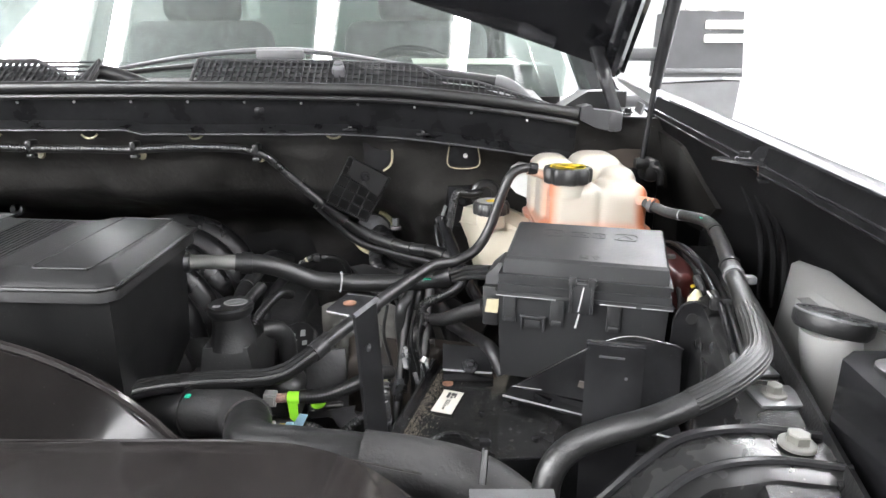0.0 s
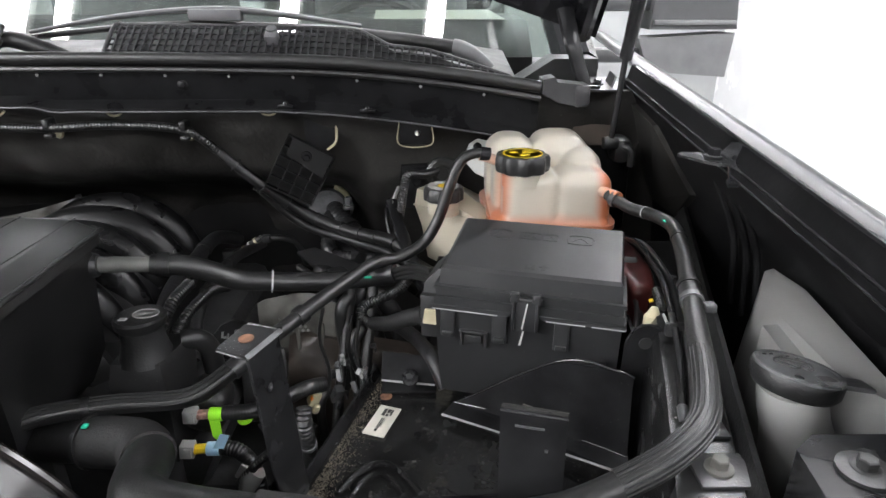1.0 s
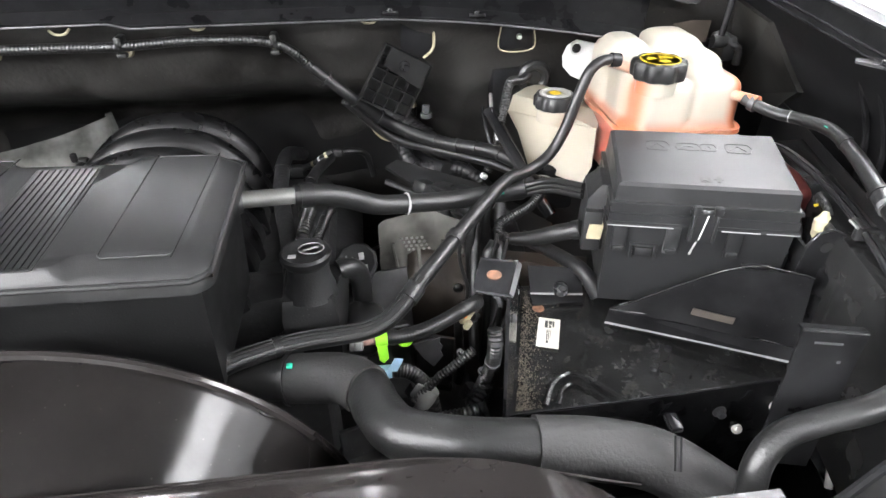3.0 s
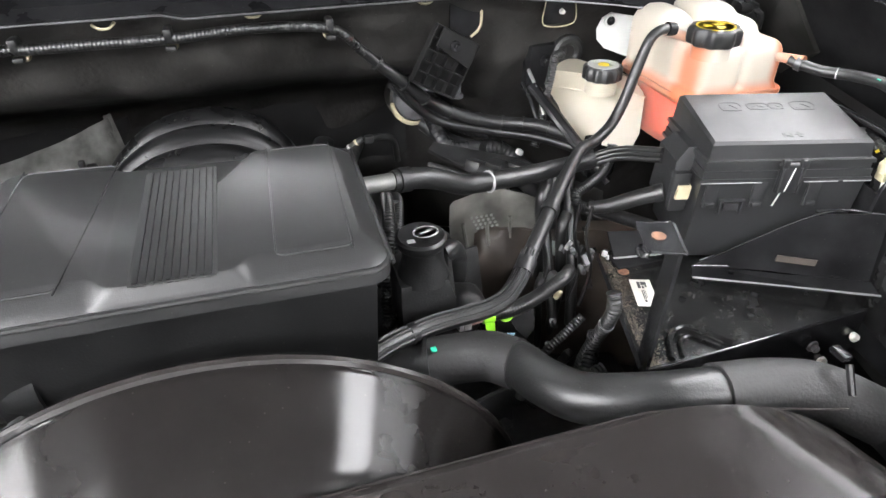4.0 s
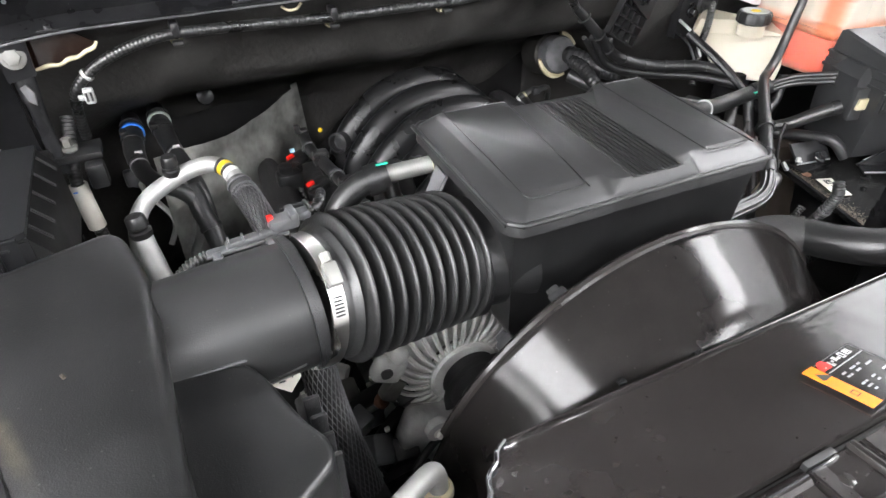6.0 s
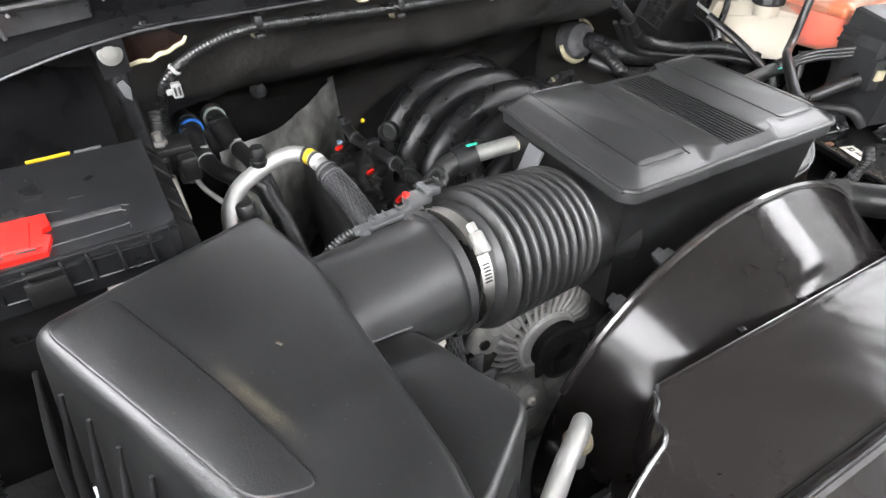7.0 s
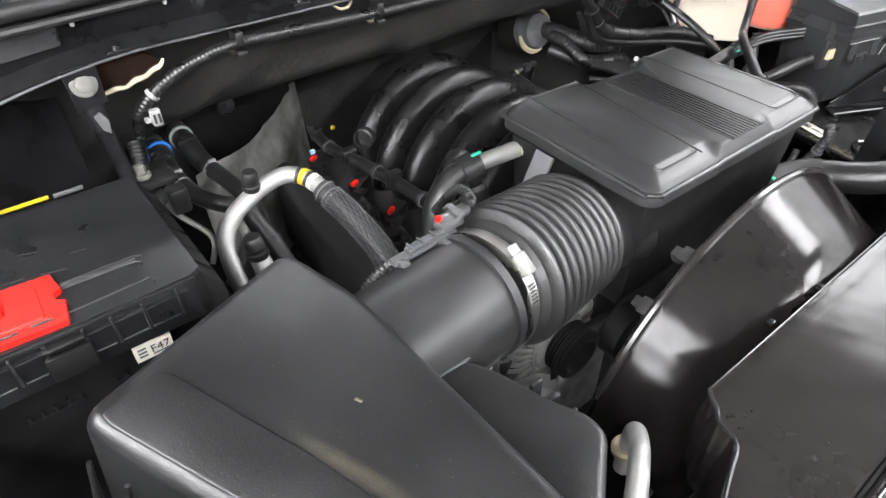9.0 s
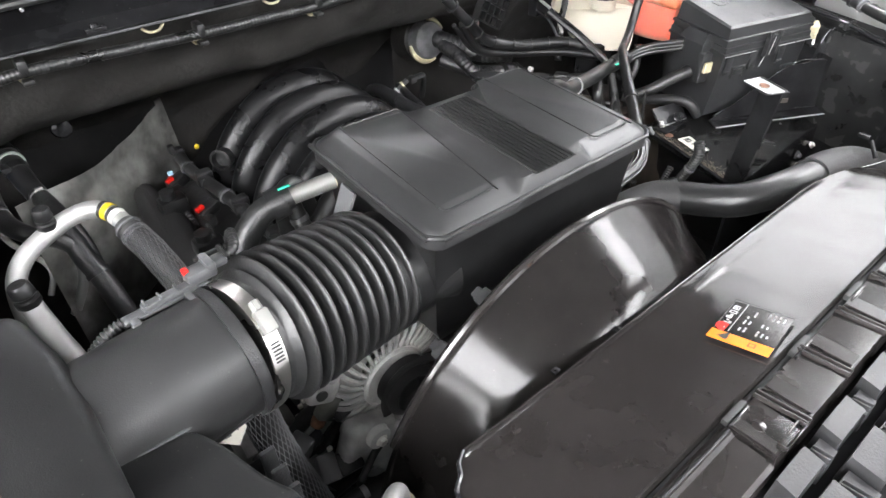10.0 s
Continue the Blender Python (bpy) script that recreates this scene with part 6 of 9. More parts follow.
def washer_tank():
    ob = thing("washer_fluid_tank", (0.38, 0.54, 1.0), "whitish plastic washer fluid tank with black cap", "washer tank")
    ring = lambda z, *pts: [(x, y, z) for x, y in pts]
    body = loft([ring(1.02, (0.345, 0.42), (0.405, 0.42), (0.415, 0.69), (0.402, 0.695), (0.352, 0.60)), ring(1.17, (0.338, 0.44), (0.405, 0.43), (0.415, 0.685), (0.405, 0.688), (0.350, 0.60)),
                 [(0.346, 0.47, 1.236), (0.398, 0.43, 1.240), (0.409, 0.668, 1.252), (0.402, 0.670, 1.248), (0.354, 0.588, 1.232)], [(0.358, 0.47, 1.256), (0.388, 0.43, 1.252), (0.402, 0.60, 1.262), (0.392, 0.60, 1.264), (0.358, 0.558, 1.258)]])
    wt = part("tank", bevel_all(body, 0.007, 3, 12), M_WASHER, ob, "whitish translucent tank with flat faces", sharp=60)
    part("shoulder", bevel_all(loft([ring(1.17, (0.338, 0.455), (0.376, 0.45), (0.376, 0.555), (0.342, 0.556)), [(0.342, 0.47, 1.242), (0.374, 0.46, 1.242), (0.374, 0.556, 1.252), (0.344, 0.556, 1.250)]]), 0.008, 3, 12), M_WASHER, wt)
    c = Vector((0.308, 0.446, 1.268))
    part("neck", tube([c + Vector((0.045, 0.03, -0.12)), c + Vector((0.026, 0.018, -0.065)), c + Vector((0.004, 0.002, -0.018)), c], [0.032, 0.027, 0.0225, 0.022], 28), M_WASHER, ob)
    r = rot(-8, 10, 0)
    cap = part("cap", lathe([(0.026, -0.003), (0.0288, 0.001), (0.0292, 0.0085), (0.0284, 0.0105)], c, r, 56), M_DARK, ob, "dark flip cap with a windshield symbol")
    # face greyer than the rim: the bright wall's reflection is painted in
    part("cap_face", lathe([(0.0286, 0.0100), (0.0286, 0.0112), (0.0276, 0.0122), (0.0255, 0.0120), (0.0250, 0.0114), (0.0, 0.0114)], c, r, 56), M_CAPTOP, cap, "satin cap face, wall reflection in its grey")
    part("cap_tab", box(c + r @ Vector((0.031, -0.012, 0.010)), (0.022, 0.016, 0.004), 0.0018, r), M_CAPTOP, cap)
    flat = lambda *pts: part("symbol", tube([c + r @ Vector((x, y, 0.0118)) for x, y in pts], 0.0008, 5), M_INK, cap)
    flat((-0.014, 0.006), (-0.009, 0.013), (0.003, 0.0145), (0.013, 0.010))
    flat((-0.014, 0.006), (-0.004, -0.003), (0.004, 0.003), (0.010, -0.001), (0.013, 0.010))
    flat((-0.008, 0.011), (0.001, 0.004), (0.006, -0.004))
    for k in range(5):
        flat((-0.016 + 0.006 * k, 0.0165 + 0.002 * (k % 2)), (-0.0135 + 0.006 * k, 0.0175 + 0.002 * (k % 2)))
    part("symbol", slab([c + r @ Vector((x, y, 0.0122)) for x, y in ((0.004, -0.012), (0.015, -0.010), (0.017, -0.016), (0.006, -0.018))], 0.0006, 0), M_INK, cap)
    return ob


washer_tank()


# ---- trays, brackets and rails of black steel ----
def battery_tray():
    ob = thing("battery_tray", (0.06, 0.60, 1.07), "empty dusty black steel battery tray with a white label", "battery tray")
    plate = [(-0.062, 0.530), (-0.006, 0.735), (0.070, 0.735), (0.258, 0.690), (0.258, 0.590), (0.232, 0.542), (0.08, 0.535)]
    t = part("plate", bevel_all(loft([[(x, y, 1.076) for x, y in plate], [(x, y, 1.082) for x, y in plate]]), 0.002), M_TRAY, ob, "dusty black tray floor")
    part("pressed_arch", tube([(-0.026, 0.536, 1.083), (-0.012, 0.562, 1.084), (0.008, 0.575, 1.084), (0.026, 0.568, 1.084), (0.050, 0.537, 1.083)], 0.0042, 8), M_TRAY, t)
    part("pressed_arch", tube([(-0.012, 0.537, 1.082), (-0.003, 0.555, 1.083), (0.009, 0.562, 1.083), (0.020, 0.556, 1.083), (0.034, 0.537, 1.082)], 0.0030, 8), M_TRAY, t)
    # kerb along the engine side, with sandy dirt in it
    part("side_lip", slab([(-0.062, 0.530, 1.078), (-0.004, 0.735, 1.078), (-0.010, 0.737, 1.090), (-0.068, 0.530, 1.090)], 0.004), M_METAL, ob)
    rnd = random.Random(3)
    grains = []
    for _ in range(1500):
        f, d = rnd.random() ** 1.5, abs(rnd.gauss(0, 0.011))
        grains.append(box((-0.056 + 0.053 * f + d, 0.535 + 0.19 * f, 1.0825), (rnd.uniform(0.0003, 0.0011), rnd.uniform(0.0003, 0.0011), 0.0006), 0, rot(0, 0, rnd.uniform(0, 90))))
    part("dirt", merge(*grains), M_DIRT, ob, "scatter of sandy dirt", kind="stuff")
    label_plate(ob, (-0.014, 0.6215, 1.0846), (0.0235, -0.008, 0), (0.016, 0.0475, 0), [(0.30, 0.66, 0.14, 0.24), (0.50, 0.66, 0.10, 0.08), (0.48, 0.78, 0.16, 0.12), (0.66, 0.70, 0.08, 0.20), (0.42, 0.24, 0.04, 0.34), (0.50, 0.24, 0.03, 0.34), (0.58, 0.30, 0.02, 0.26), (0.42, 0.14, 0.10, 0.07)], M_PAPER, M_INK, tag="white part label with a printed code")
    part("rust_hole", lathe([(0.007, 0), (0.007, 0.0008)], (0.006, 0.688, 1.0822), n=18), M_RUST, ob, "rusty hole")
    for p in ((0.045, 0.62), (0.10, 0.57), (0.13, 0.60), (0.085, 0.64)):
        part("stud", lathe([(0.0045, 0), (0.004, 0.003), (0.001, 0.004)], (*p, 1.082), n=12), M_METAL, ob)
    # front and rear walls
    part("front_wall", slab([(-0.064, 0.529, 1.083), (0.08, 0.534, 1.083), (0.234, 0.541, 1.083), (0.234, 0.536, 0.93), (-0.064, 0.524, 0.93)], 0.004), M_METAL, ob)
    part("front_bead", tube([(-0.064, 0.529, 1.0835), (0.08, 0.534, 1.0835), (0.234, 0.541, 1.0835)], 0.0011, 8), M_EDGE, ob)
    for x, z in ((0.035, 1.05), (0.10, 1.03), (0.16, 1.055)):
        part("bolt", bolt((x, 0.531, z), 0.007, 0.008, (0, -1, 0)), M_BRACKET, ob)
    part("gusset", slab([(0.084, 0.664, 1.0920), (0.180, 0.606, 1.182), (0.230, 0.578, 1.1905), (0.246, 0.570, 1.188), (0.246, 0.560, 1.105), (0.150, 0.615, 1.105)], 0.003), M_METAL, ob)
    part("gusset_edge", tube([(0.084, 0.662, 1.0925), (0.181, 0.604, 1.183), (0.230, 0.576, 1.192), (0.246, 0.568, 1.189)], 0.0009, 8), M_EDGE, ob, "rounded glossy edge")
    part("gusset_shelf", slab([(0.084, 0.662, 1.093), (0.246, 0.558, 1.106), (0.246, 0.540, 1.098), (0.070, 0.641, 1.091)], 0.003), M_METAL, ob)
    part("gusset_fold", tube([(0.084, 0.660, 1.095), (0.150, 0.618, 1.1065), (0.246, 0.557, 1.108)], 0.0007, 6), M_EDGE, ob)
    # pale tube stands in for the bright glint on the black shelf edge
    part("shelf_edge", tube([(0.0705, 0.6405, 1.0935), (0.150, 0.597, 1.0955), (0.246, 0.540, 1.100)], 0.0012, 8), M_TIE, ob, "shelf edge, its highlight drawn as a pale line")
    part("shelf_slot", slab([(0.150, 0.607, 1.124), (0.186, 0.585, 1.124), (0.188, 0.586, 1.131), (0.152, 0.608, 1.131)], 0.002), M_LINER, ob)
    part("hanging_tag", slab([(0.062, 0.731, 1.092), (0.078, 0.727, 1.092), (0.084, 0.725, 1.065), (0.070, 0.729, 1.052), (0.056, 0.732, 1.060)], 0.0015), M_PAPER, ob, "crumpled pale tag")
    part("clip_flag", slab([(0.095, 0.664, 1.098), (0.118, 0.648, 1.118), (0.126, 0.640, 1.118), (0.108, 0.654, 1.104)], 0.0012, 0), M_TIE, ob, "pale plastic flag")
    up = part("upright_plate", slab([(0.236, 0.588, 1.085), (0.240, 0.588, 1.215), (0.246, 0.586, 1.230), (0.258, 0.584, 1.235), (0.270, 0.582, 1.230), (0.276, 0.581, 1.215), (0.276, 0.581, 1.05)], 0.004), M_METAL, ob)
    part("hole", lathe([(0.006, 0), (0.006, 0.001)], (0.256, 0.5815, 1.217), rot(90), 16), M_INK, up)
    post = part("bracket_post", merge(slab([(0.108, 0.4190, 1.2680), (0.149, 0.4085, 1.2680), (0.150, 0.4085, 1.1300), (0.109, 0.4190, 1.1300)], 0.0028), slab([(0.108, 0.4190, 1.2685), (0.149, 0.4085, 1.2685), (0.151, 0.4160, 1.2665), (0.110, 0.4265, 1.2665)], 0.0026)), M_METAL, ob, "black steel post bracket with slots")
    # pale grey strips paint the highlights at the post's slots
    part("slot", slab([(0.117, 0.4145, 1.2585), (0.135, 0.4100, 1.2585), (0.135, 0.4099, 1.2600), (0.117, 0.4144, 1.2600)], 0.0008, 0), M_SENSOR, post)
    part("slot", slab([(0.136, 0.4096, 1.2420), (0.138, 0.4091, 1.2420), (0.138, 0.4090, 1.2440), (0.136, 0.4095, 1.2440)], 0.0008, 0), M_SENSOR, post)
    part("upright_edge", tube([(0.240, 0.586, 1.215), (0.246, 0.584, 1.231), (0.258, 0.582, 1.236), (0.270, 0.580, 1.231), (0.276, 0.579, 1.215)], 0.0012, 8), M_EDGE, up)
    part("post_edge", tube([(0.108, 0.4185, 1.2685), (0.149, 0.4080, 1.2685)], 0.0010, 8), M_EDGE, post)
    for y, z, w in ((0.483, 1.129, 0.030), (0.474, 1.061, 0.012), (0.44, 1.11, 0.022)):
        part("side_slot", box((0.2545, y, z), (0.003, w, 0.005), 0.001, rot(8)), M_ZINC, ob, "pale edge of a slot")
    part("side_stud", tube([(0.252, 0.470, 1.03), (0.247, 0.458, 1.012)], 0.004, 10), M_ZINC, ob, "bare metal stud")
    for x, z in ((0.190, 1.020), (0.225, 1.048)):
        part("bolt", bolt((x, 0.534, z), 0.006, 0.006, (0, -0.8, 0.6)), M_ZINC, ob)
    part("rear_bracket", merge(slab([(0.000, 0.705, 1.094), (0.062, 0.695, 1.094), (0.062, 0.715, 1.118), (0.000, 0.728, 1.118)], 0.004), box((0.032, 0.705, 1.086), (0.064, 0.03, 0.004), 0.0015)), M_METAL, ob)
    part("bracket_edge", tube([(0.000, 0.7045, 1.0935), (0.020, 0.701, 1.0935), (0.042, 0.6975, 1.0935), (0.062, 0.6945, 1.0935)], 0.0014, 6), M_TIE, ob, "pale lower bracket edge")
    part("bolt", bolt((0.034, 0.696, 1.102), 0.010, 0.012, (0, -0.6, 0.8)), M_EDGE, ob)
    part("side_wall", slab([(0.258, 0.44, 1.165), (0.262, 0.70, 1.215), (0.262, 0.70, 1.02), (0.258, 0.44, 1.0)], 0.004), M_METAL, ob)
    return ob


battery_tray()


def post_bracket():
    ob = thing("support_bracket", (-0.075, 0.525, 1.06), "black steel post bracket with a flat top plate and rusty hole", "bracket")
    pl = [(-0.1065, 0.510), (-0.080, 0.498), (-0.0635, 0.5425), (-0.093, 0.552)]
    part("plate_edge", tube([(-0.104, 0.509, 1.256), (-0.081, 0.4985, 1.256), (-0.079, 0.500, 1.256), (-0.0640, 0.5415, 1.256), (-0.066, 0.543, 1.256), (-0.092, 0.5515, 1.256)], 0.0013, 8), M_EDGE, ob)
    part("plate", bevel_all(loft([[(x, y, 1.2540) for x, y in round_corners(pl, 0.005)], [(x, y, 1.2565) for x, y in round_corners(pl, 0.005)]]), 0.0008), M_EDGE, ob, "glossy black top plate")
    # this edge is paler than the plate to paint its specular strip
    part("bent_edge", slab([(-0.0795, 0.4990, 1.2572), (-0.0635, 0.5410, 1.2572), (-0.0600, 0.5400, 1.2545), (-0.0765, 0.4980, 1.2545)], 0.0016, 0.0006), M_BRACKET, ob, "bent plate edge, highlight in its paler colour")
    part("hole", lathe([(0.0062, 0), (0.0062, 0.0008)], (-0.0860, 0.526, 1.2566), n=20), M_RUST, ob, "rusty orange hole")
    part("post", slab([(-0.079, 0.502, 1.254), (-0.064, 0.536, 1.254), (-0.056, 0.552, 1.06), (-0.071, 0.518, 1.06)], 0.003), M_METAL, ob)
    part("rivet", lathe([(0.004, 0), (0.003, 0.002), (0.001, 0.003)], (-0.0690, 0.519, 1.215), rot(70, 0, -60), 10), M_BRACKET, ob)
    return ob


post_bracket()


def edge_x(y):
    """Plan line of the wheelhouse's upright lip."""
    return 0.262 + 0.278 * (y - 0.388)


def wheelhouse():
    ob = thing("wheelhouse_rail", (0.28, 0.45, 0.85), "dark steel side rail with pale flanged bolts and brackets", "body rail")
    left = lambda y: edge_x(y) - 0.052 - 0.02 * (y > 0.5) * (y - 0.5)
    part("rail", loft([[(left(y), y, 1.05), (left(y), y, 1.224), (left(y) + 0.004, y, 1.230), (edge_x(y) - 0.006, y, 1.230), (edge_x(y) - 0.006, y, 1.05)] for y in span(0.22, 0.80, 14)]), M_RAILTOP, ob, "black steel rail, dusty on top")
    part("curved_liner", loft([[(edge_x(y) - 0.005, y, 1.226), (edge_x(y), y, 1.240), (edge_x(y) + 0.006, y, 1.236), (edge_x(y) + 0.022, y, 1.16), (edge_x(y) + 0.04, y, 0.95), (edge_x(y), y, 0.95)] for y in span(0.16, 0.98, 18)]), M_DARK, ob, "black wheelhouse liner with a raised edge")
    part("floor_panel", box((0.12, 0.62, 0.86), (0.50, 0.80, 0.02), 0.004), M_DARK, ob)
    arm = [(0.100, 0.322, 1.190), (0.132, 0.328, 1.218), (0.158, 0.332, 1.234), (0.200, 0.338, 1.236), (0.245, 0.330, 1.236)]
    br = part("front_bracket", bevel_all(loft([[(x, y - 0.030, z - 0.004), (x, y - 0.020, z), (x, y + 0.016, z), (x, y + 0.022, z - 0.016), (x, y - 0.03, z - 0.018)] for x, y, z in arm]), 0.002), M_RAILTOP, ob, "black pressed steel bracket")
    part("bracket_ridge", tube([(x, y + 0.014, z + 0.002) for x, y, z in arm], 0.0035, 8), M_METAL, br)
    part("bracket_ridge", tube([(x, y - 0.018, z + 0.001) for x, y, z in arm], 0.003, 8), M_METAL, br)
    part("bolt", bolt((0.224, 0.334, 1.238), 0.0112, 0.009), M_NUT, br, "pale flanged bolt")
    part("bolt", bolt((0.246, 0.404, 1.233), 0.0090, 0.009), M_NUT, ob, "pale flanged bolt")
    part("plate", box((0.248, 0.404, 1.2315), (0.036, 0.030, 0.003), 0.001), M_BRACKET, ob)
    part("plate", box((0.255, 0.45, 1.2315), (0.026, 0.030, 0.003), 0.001), M_BRACKET, ob)
    part("corner_box", bevel_all(loft([[(x, y, z) for x, y in ((0.245, 0.20), (0.42, 0.20), (0.42, 0.377), (0.278, 0.376), (0.263, 0.364))] for z in (1.02, 1.283)]), 0.004), M_METAL, ob, "black painted corner panel")
    part("corner_knob", merge(lathe([(0.014, 0), (0.014, 0.002), (0.009, 0.003)], (0.289, 0.347, 1.283), n=24), bolt((0.289, 0.347, 1.284), 0.008, 0.008)), M_DARK, ob, "dark flanged bolt")
    part("corner_tab", lathe([(0.009, 0), (0.008, 0.004)], (0.288, 0.366, 1.268), n=16), M_BRACKET, ob)
    part("angle_bracket", slab([(0.018, 0.338, 1.186), (0.076, 0.338, 1.186), (0.076, 0.354, 1.188), (0.018, 0.354, 1.188)], 0.003), M_SENSOR, ob)
    return ob


wheelhouse()
# ---- engine ----
def engine():
    ob = thing("engine", (XC, 0.85, 0.60), "grimy dark engine block with black intake manifold", "engine")
    part("block", merge(box((XC, 0.90, 0.86), (0.46, 0.50, 0.40), 0.03), box((XC + 0.02, 0.68, 0.88), (0.20, 0.10, 0.34), 0.03)), M_ENGINE, ob)
    part("valve_cover", box((XC + 0.205, 0.90, 0.985), (0.12, 0.42, 0.10), 0.025, rot(0, 25)), M_ENGINE, ob)
    part("valve_cover", cushion(round_corners([(-0.800, 0.76), (-0.725, 0.76), (-0.712, 1.08), (-0.722, 1.170), (-0.755, 1.172), (-0.775, 1.00)], 0.03, 5), 0.93, lambda x, y: 1.060 + 0.12 * (x + 0.80), 0.022), M_FOAM, ob, "matt black foam cover over the valve gear")
    man = part("intake_manifold", loft([[(XC + rx * math.cos(a), y, 1.05 + rz * math.sin(a)) for a in span(0, math.pi, 24)] for y, rx, rz in ((0.74, 0.11, 0.09), (0.76, 0.13, 0.105), (1.08, 0.13, 0.105), (1.10, 0.11, 0.09))]), M_PLASTIC, ob, "black plastic intake manifold")
    part("side_plate", slab([(-0.395, 0.765, 1.112), (-0.285, 0.790, 1.095), (-0.275, 0.790, 0.92), (-0.395, 0.765, 0.92)], 0.006), M_ENGINE, ob)
    # curved runners side by side
    for i in range(5):
        y = 0.800 + i * 0.068
        arc = [(XC - 0.152, y - 0.006, 1.000), (XC - 0.145, y - 0.002, 1.065), (XC - 0.115, y + 0.006, 1.120), (XC - 0.050, y + 0.014, 1.163), (XC + 0.03, y + 0.020, 1.162), (XC + 0.082, y + 0.020, 1.118), (XC + 0.100, y + 0.012, 1.055), (XC + 0.100, y, 1.0)]
        part("runner", tube(arc, 0.036, 24, 0.010, flat=0.62), M_RUNNER, man, sharp=60)
    part("port", lathe([(0.015, -0.012), (0.017, 0.006), (0.0135, 0.007), (0.0125, -0.004), (0.001, -0.005)], (-0.634, 1.058, 1.118), rot(80, 0, -50), 20), M_DARK, man)
    # fuel rail and plugs along the near side
    rail = [(-0.670, 1.150, 1.096), (-0.674, 1.105, 1.096), (-0.672, 1.04, 1.104), (-0.668, 0.969, 1.111), (-0.664, 0.89, 1.114), (-0.660, 0.82, 1.112)]
    fr = part("fuel_rail", tube(rail, 0.0095, 14), M_RUBBER, ob, "black fuel rail with grey rings")
    for f in (0.14, 0.55, 0.88):
        part("rail_ring", band(rail, f, 0.0118, 0.006), M_SENSOR, fr, "grey ring")
    part("rail_end", merge(box((-0.670, 1.155, 1.098), (0.018, 0.016, 0.022), 0.004), box((-0.680, 1.150, 1.112), (0.010, 0.010, 0.016), 0.003)), M_DARK, fr)
    for f in (0.32, 0.66, 0.95):
        gl = glide(rail)
        q = Vector(gl[int(f * (len(gl) - 1))])
        part("injector", merge(box(q + Vector((0.002, 0, 0.002)), (0.024, 0.016, 0.026), 0.004), tube([q, q + Vector((0.018, 0, -0.05))], 0.009, 10), box(q + Vector((-0.006, -0.012, 0.004)), (0.012, 0.014, 0.014), 0.003)), M_DARK, fr)
    for p in ((-0.708, 1.101, 1.085), (-0.710, 0.970, 1.103), (-0.708, 0.879, 1.103)):
        q = Vector(p)
        pl = part("injector_plug", merge(box(q + Vector((0.012, 0.004, -0.004)), (0.034, 0.020, 0.018), 0.004, rot(0, -10, 20)), box(q + Vector((0.004, -0.012, -0.010)), (0.016, 0.022, 0.016), 0.004, rot(0, 0, 20))), M_DARK, fr)
        part("lock_tab", box(q + Vector((0, -0.002, 0.006)), (0.013, 0.006, 0.006), 0.001, rot(0, -10, 20)), M_RED, pl, "red lock tab")
        part("lead", tube([q + Vector((0.0, -0.02, -0.012)), q + Vector((-0.004, -0.045, -0.02)), q + Vector((0.004, -0.075, -0.05))], 0.0055, 8, wave=0.0006, pitch=0.004), M_LOOM, pl)
    part("blue_tag", box((-0.700, 1.116, 1.092), (0.008, 0.006, 0.006), 0.001), M_LIGHTBLUE, fr)
    for y in (1.06, 0.93, 0.85):
        part("coil_pack", merge(box((-0.722, y, 1.072), (0.040, 0.030, 0.030), 0.006), lathe([(0.011, 0), (0.011, 0.012), (0.008, 0.014)], (-0.726, y, 1.086), n=14)), M_DARK, fr)
    part("sensor", lathe([(0.004, 0), (0.004, 0.004), (0.002, 0.006)], (-0.640, 1.150, 1.100), n=14), M_YELLOW, ob, "small yellow cap")
    # oil filler
    fil = part("oil_filler", merge(bevel_all(loft([[(-0.282, 0.652, 1.02), (-0.228, 0.652, 1.02), (-0.225, 0.715, 1.02), (-0.282, 0.715, 1.02)], [(-0.286, 0.650, 1.125), (-0.226, 0.650, 1.125), (-0.214, 0.712, 1.145), (-0.286, 0.712, 1.145)], [(-0.284, 0.658, 1.146), (-0.232, 0.658, 1.146), (-0.217, 0.714, 1.152), (-0.284, 0.714, 1.150)]]), 0.008, 3), lathe([(0.030, -0.004), (0.0255, 0.008), (0.0225, 0.020), (0.0225, 0.040)], (-0.2545, 0.680, 1.146), n=32)), M_DARK, ob, "black plastic oil filler neck")
    part("filler_side", merge(box((-0.205, 0.700, 1.065), (0.050, 0.050, 0.060), 0.016, rot(0, 18), 3), tube([(-0.226, 0.705, 1.148), (-0.212, 0.712, 1.146), (-0.203, 0.722, 1.128), (-0.202, 0.726, 1.09)], 0.012, 14)), M_DARK, fil)
    cap = part("oil_cap", lathe([(0.024, -0.004), (0.0265, 0), (0.0272, 0.004), (0.0272, 0.007), (0.0245, 0.0095), (0.0235, 0.0090)], (-0.2552, 0.682, 1.184), n=44), M_DARK, fil, "black oil cap with a pale can symbol")
    c0 = Vector((-0.2552, 0.682, 1.1935))
    part("symbol", loft([[c0 + Vector((r * math.cos(a) + 0.006, r * 0.8 * math.sin(a) + 0.003, h)) for a in span(0, 2 * math.pi, 28)[:-1]] for r, h in ((0.014, 0), (0.014, 0.0006), (0.0122, 0.0006), (0.0122, 0))]), M_SILVERPRINT, cap)
    part("symbol", box(c0 + Vector((0.006, 0.003, 0)), (0.016, 0.004, 0.0006), 0, rot(0, 0, 20)), M_SILVERPRINT, cap)
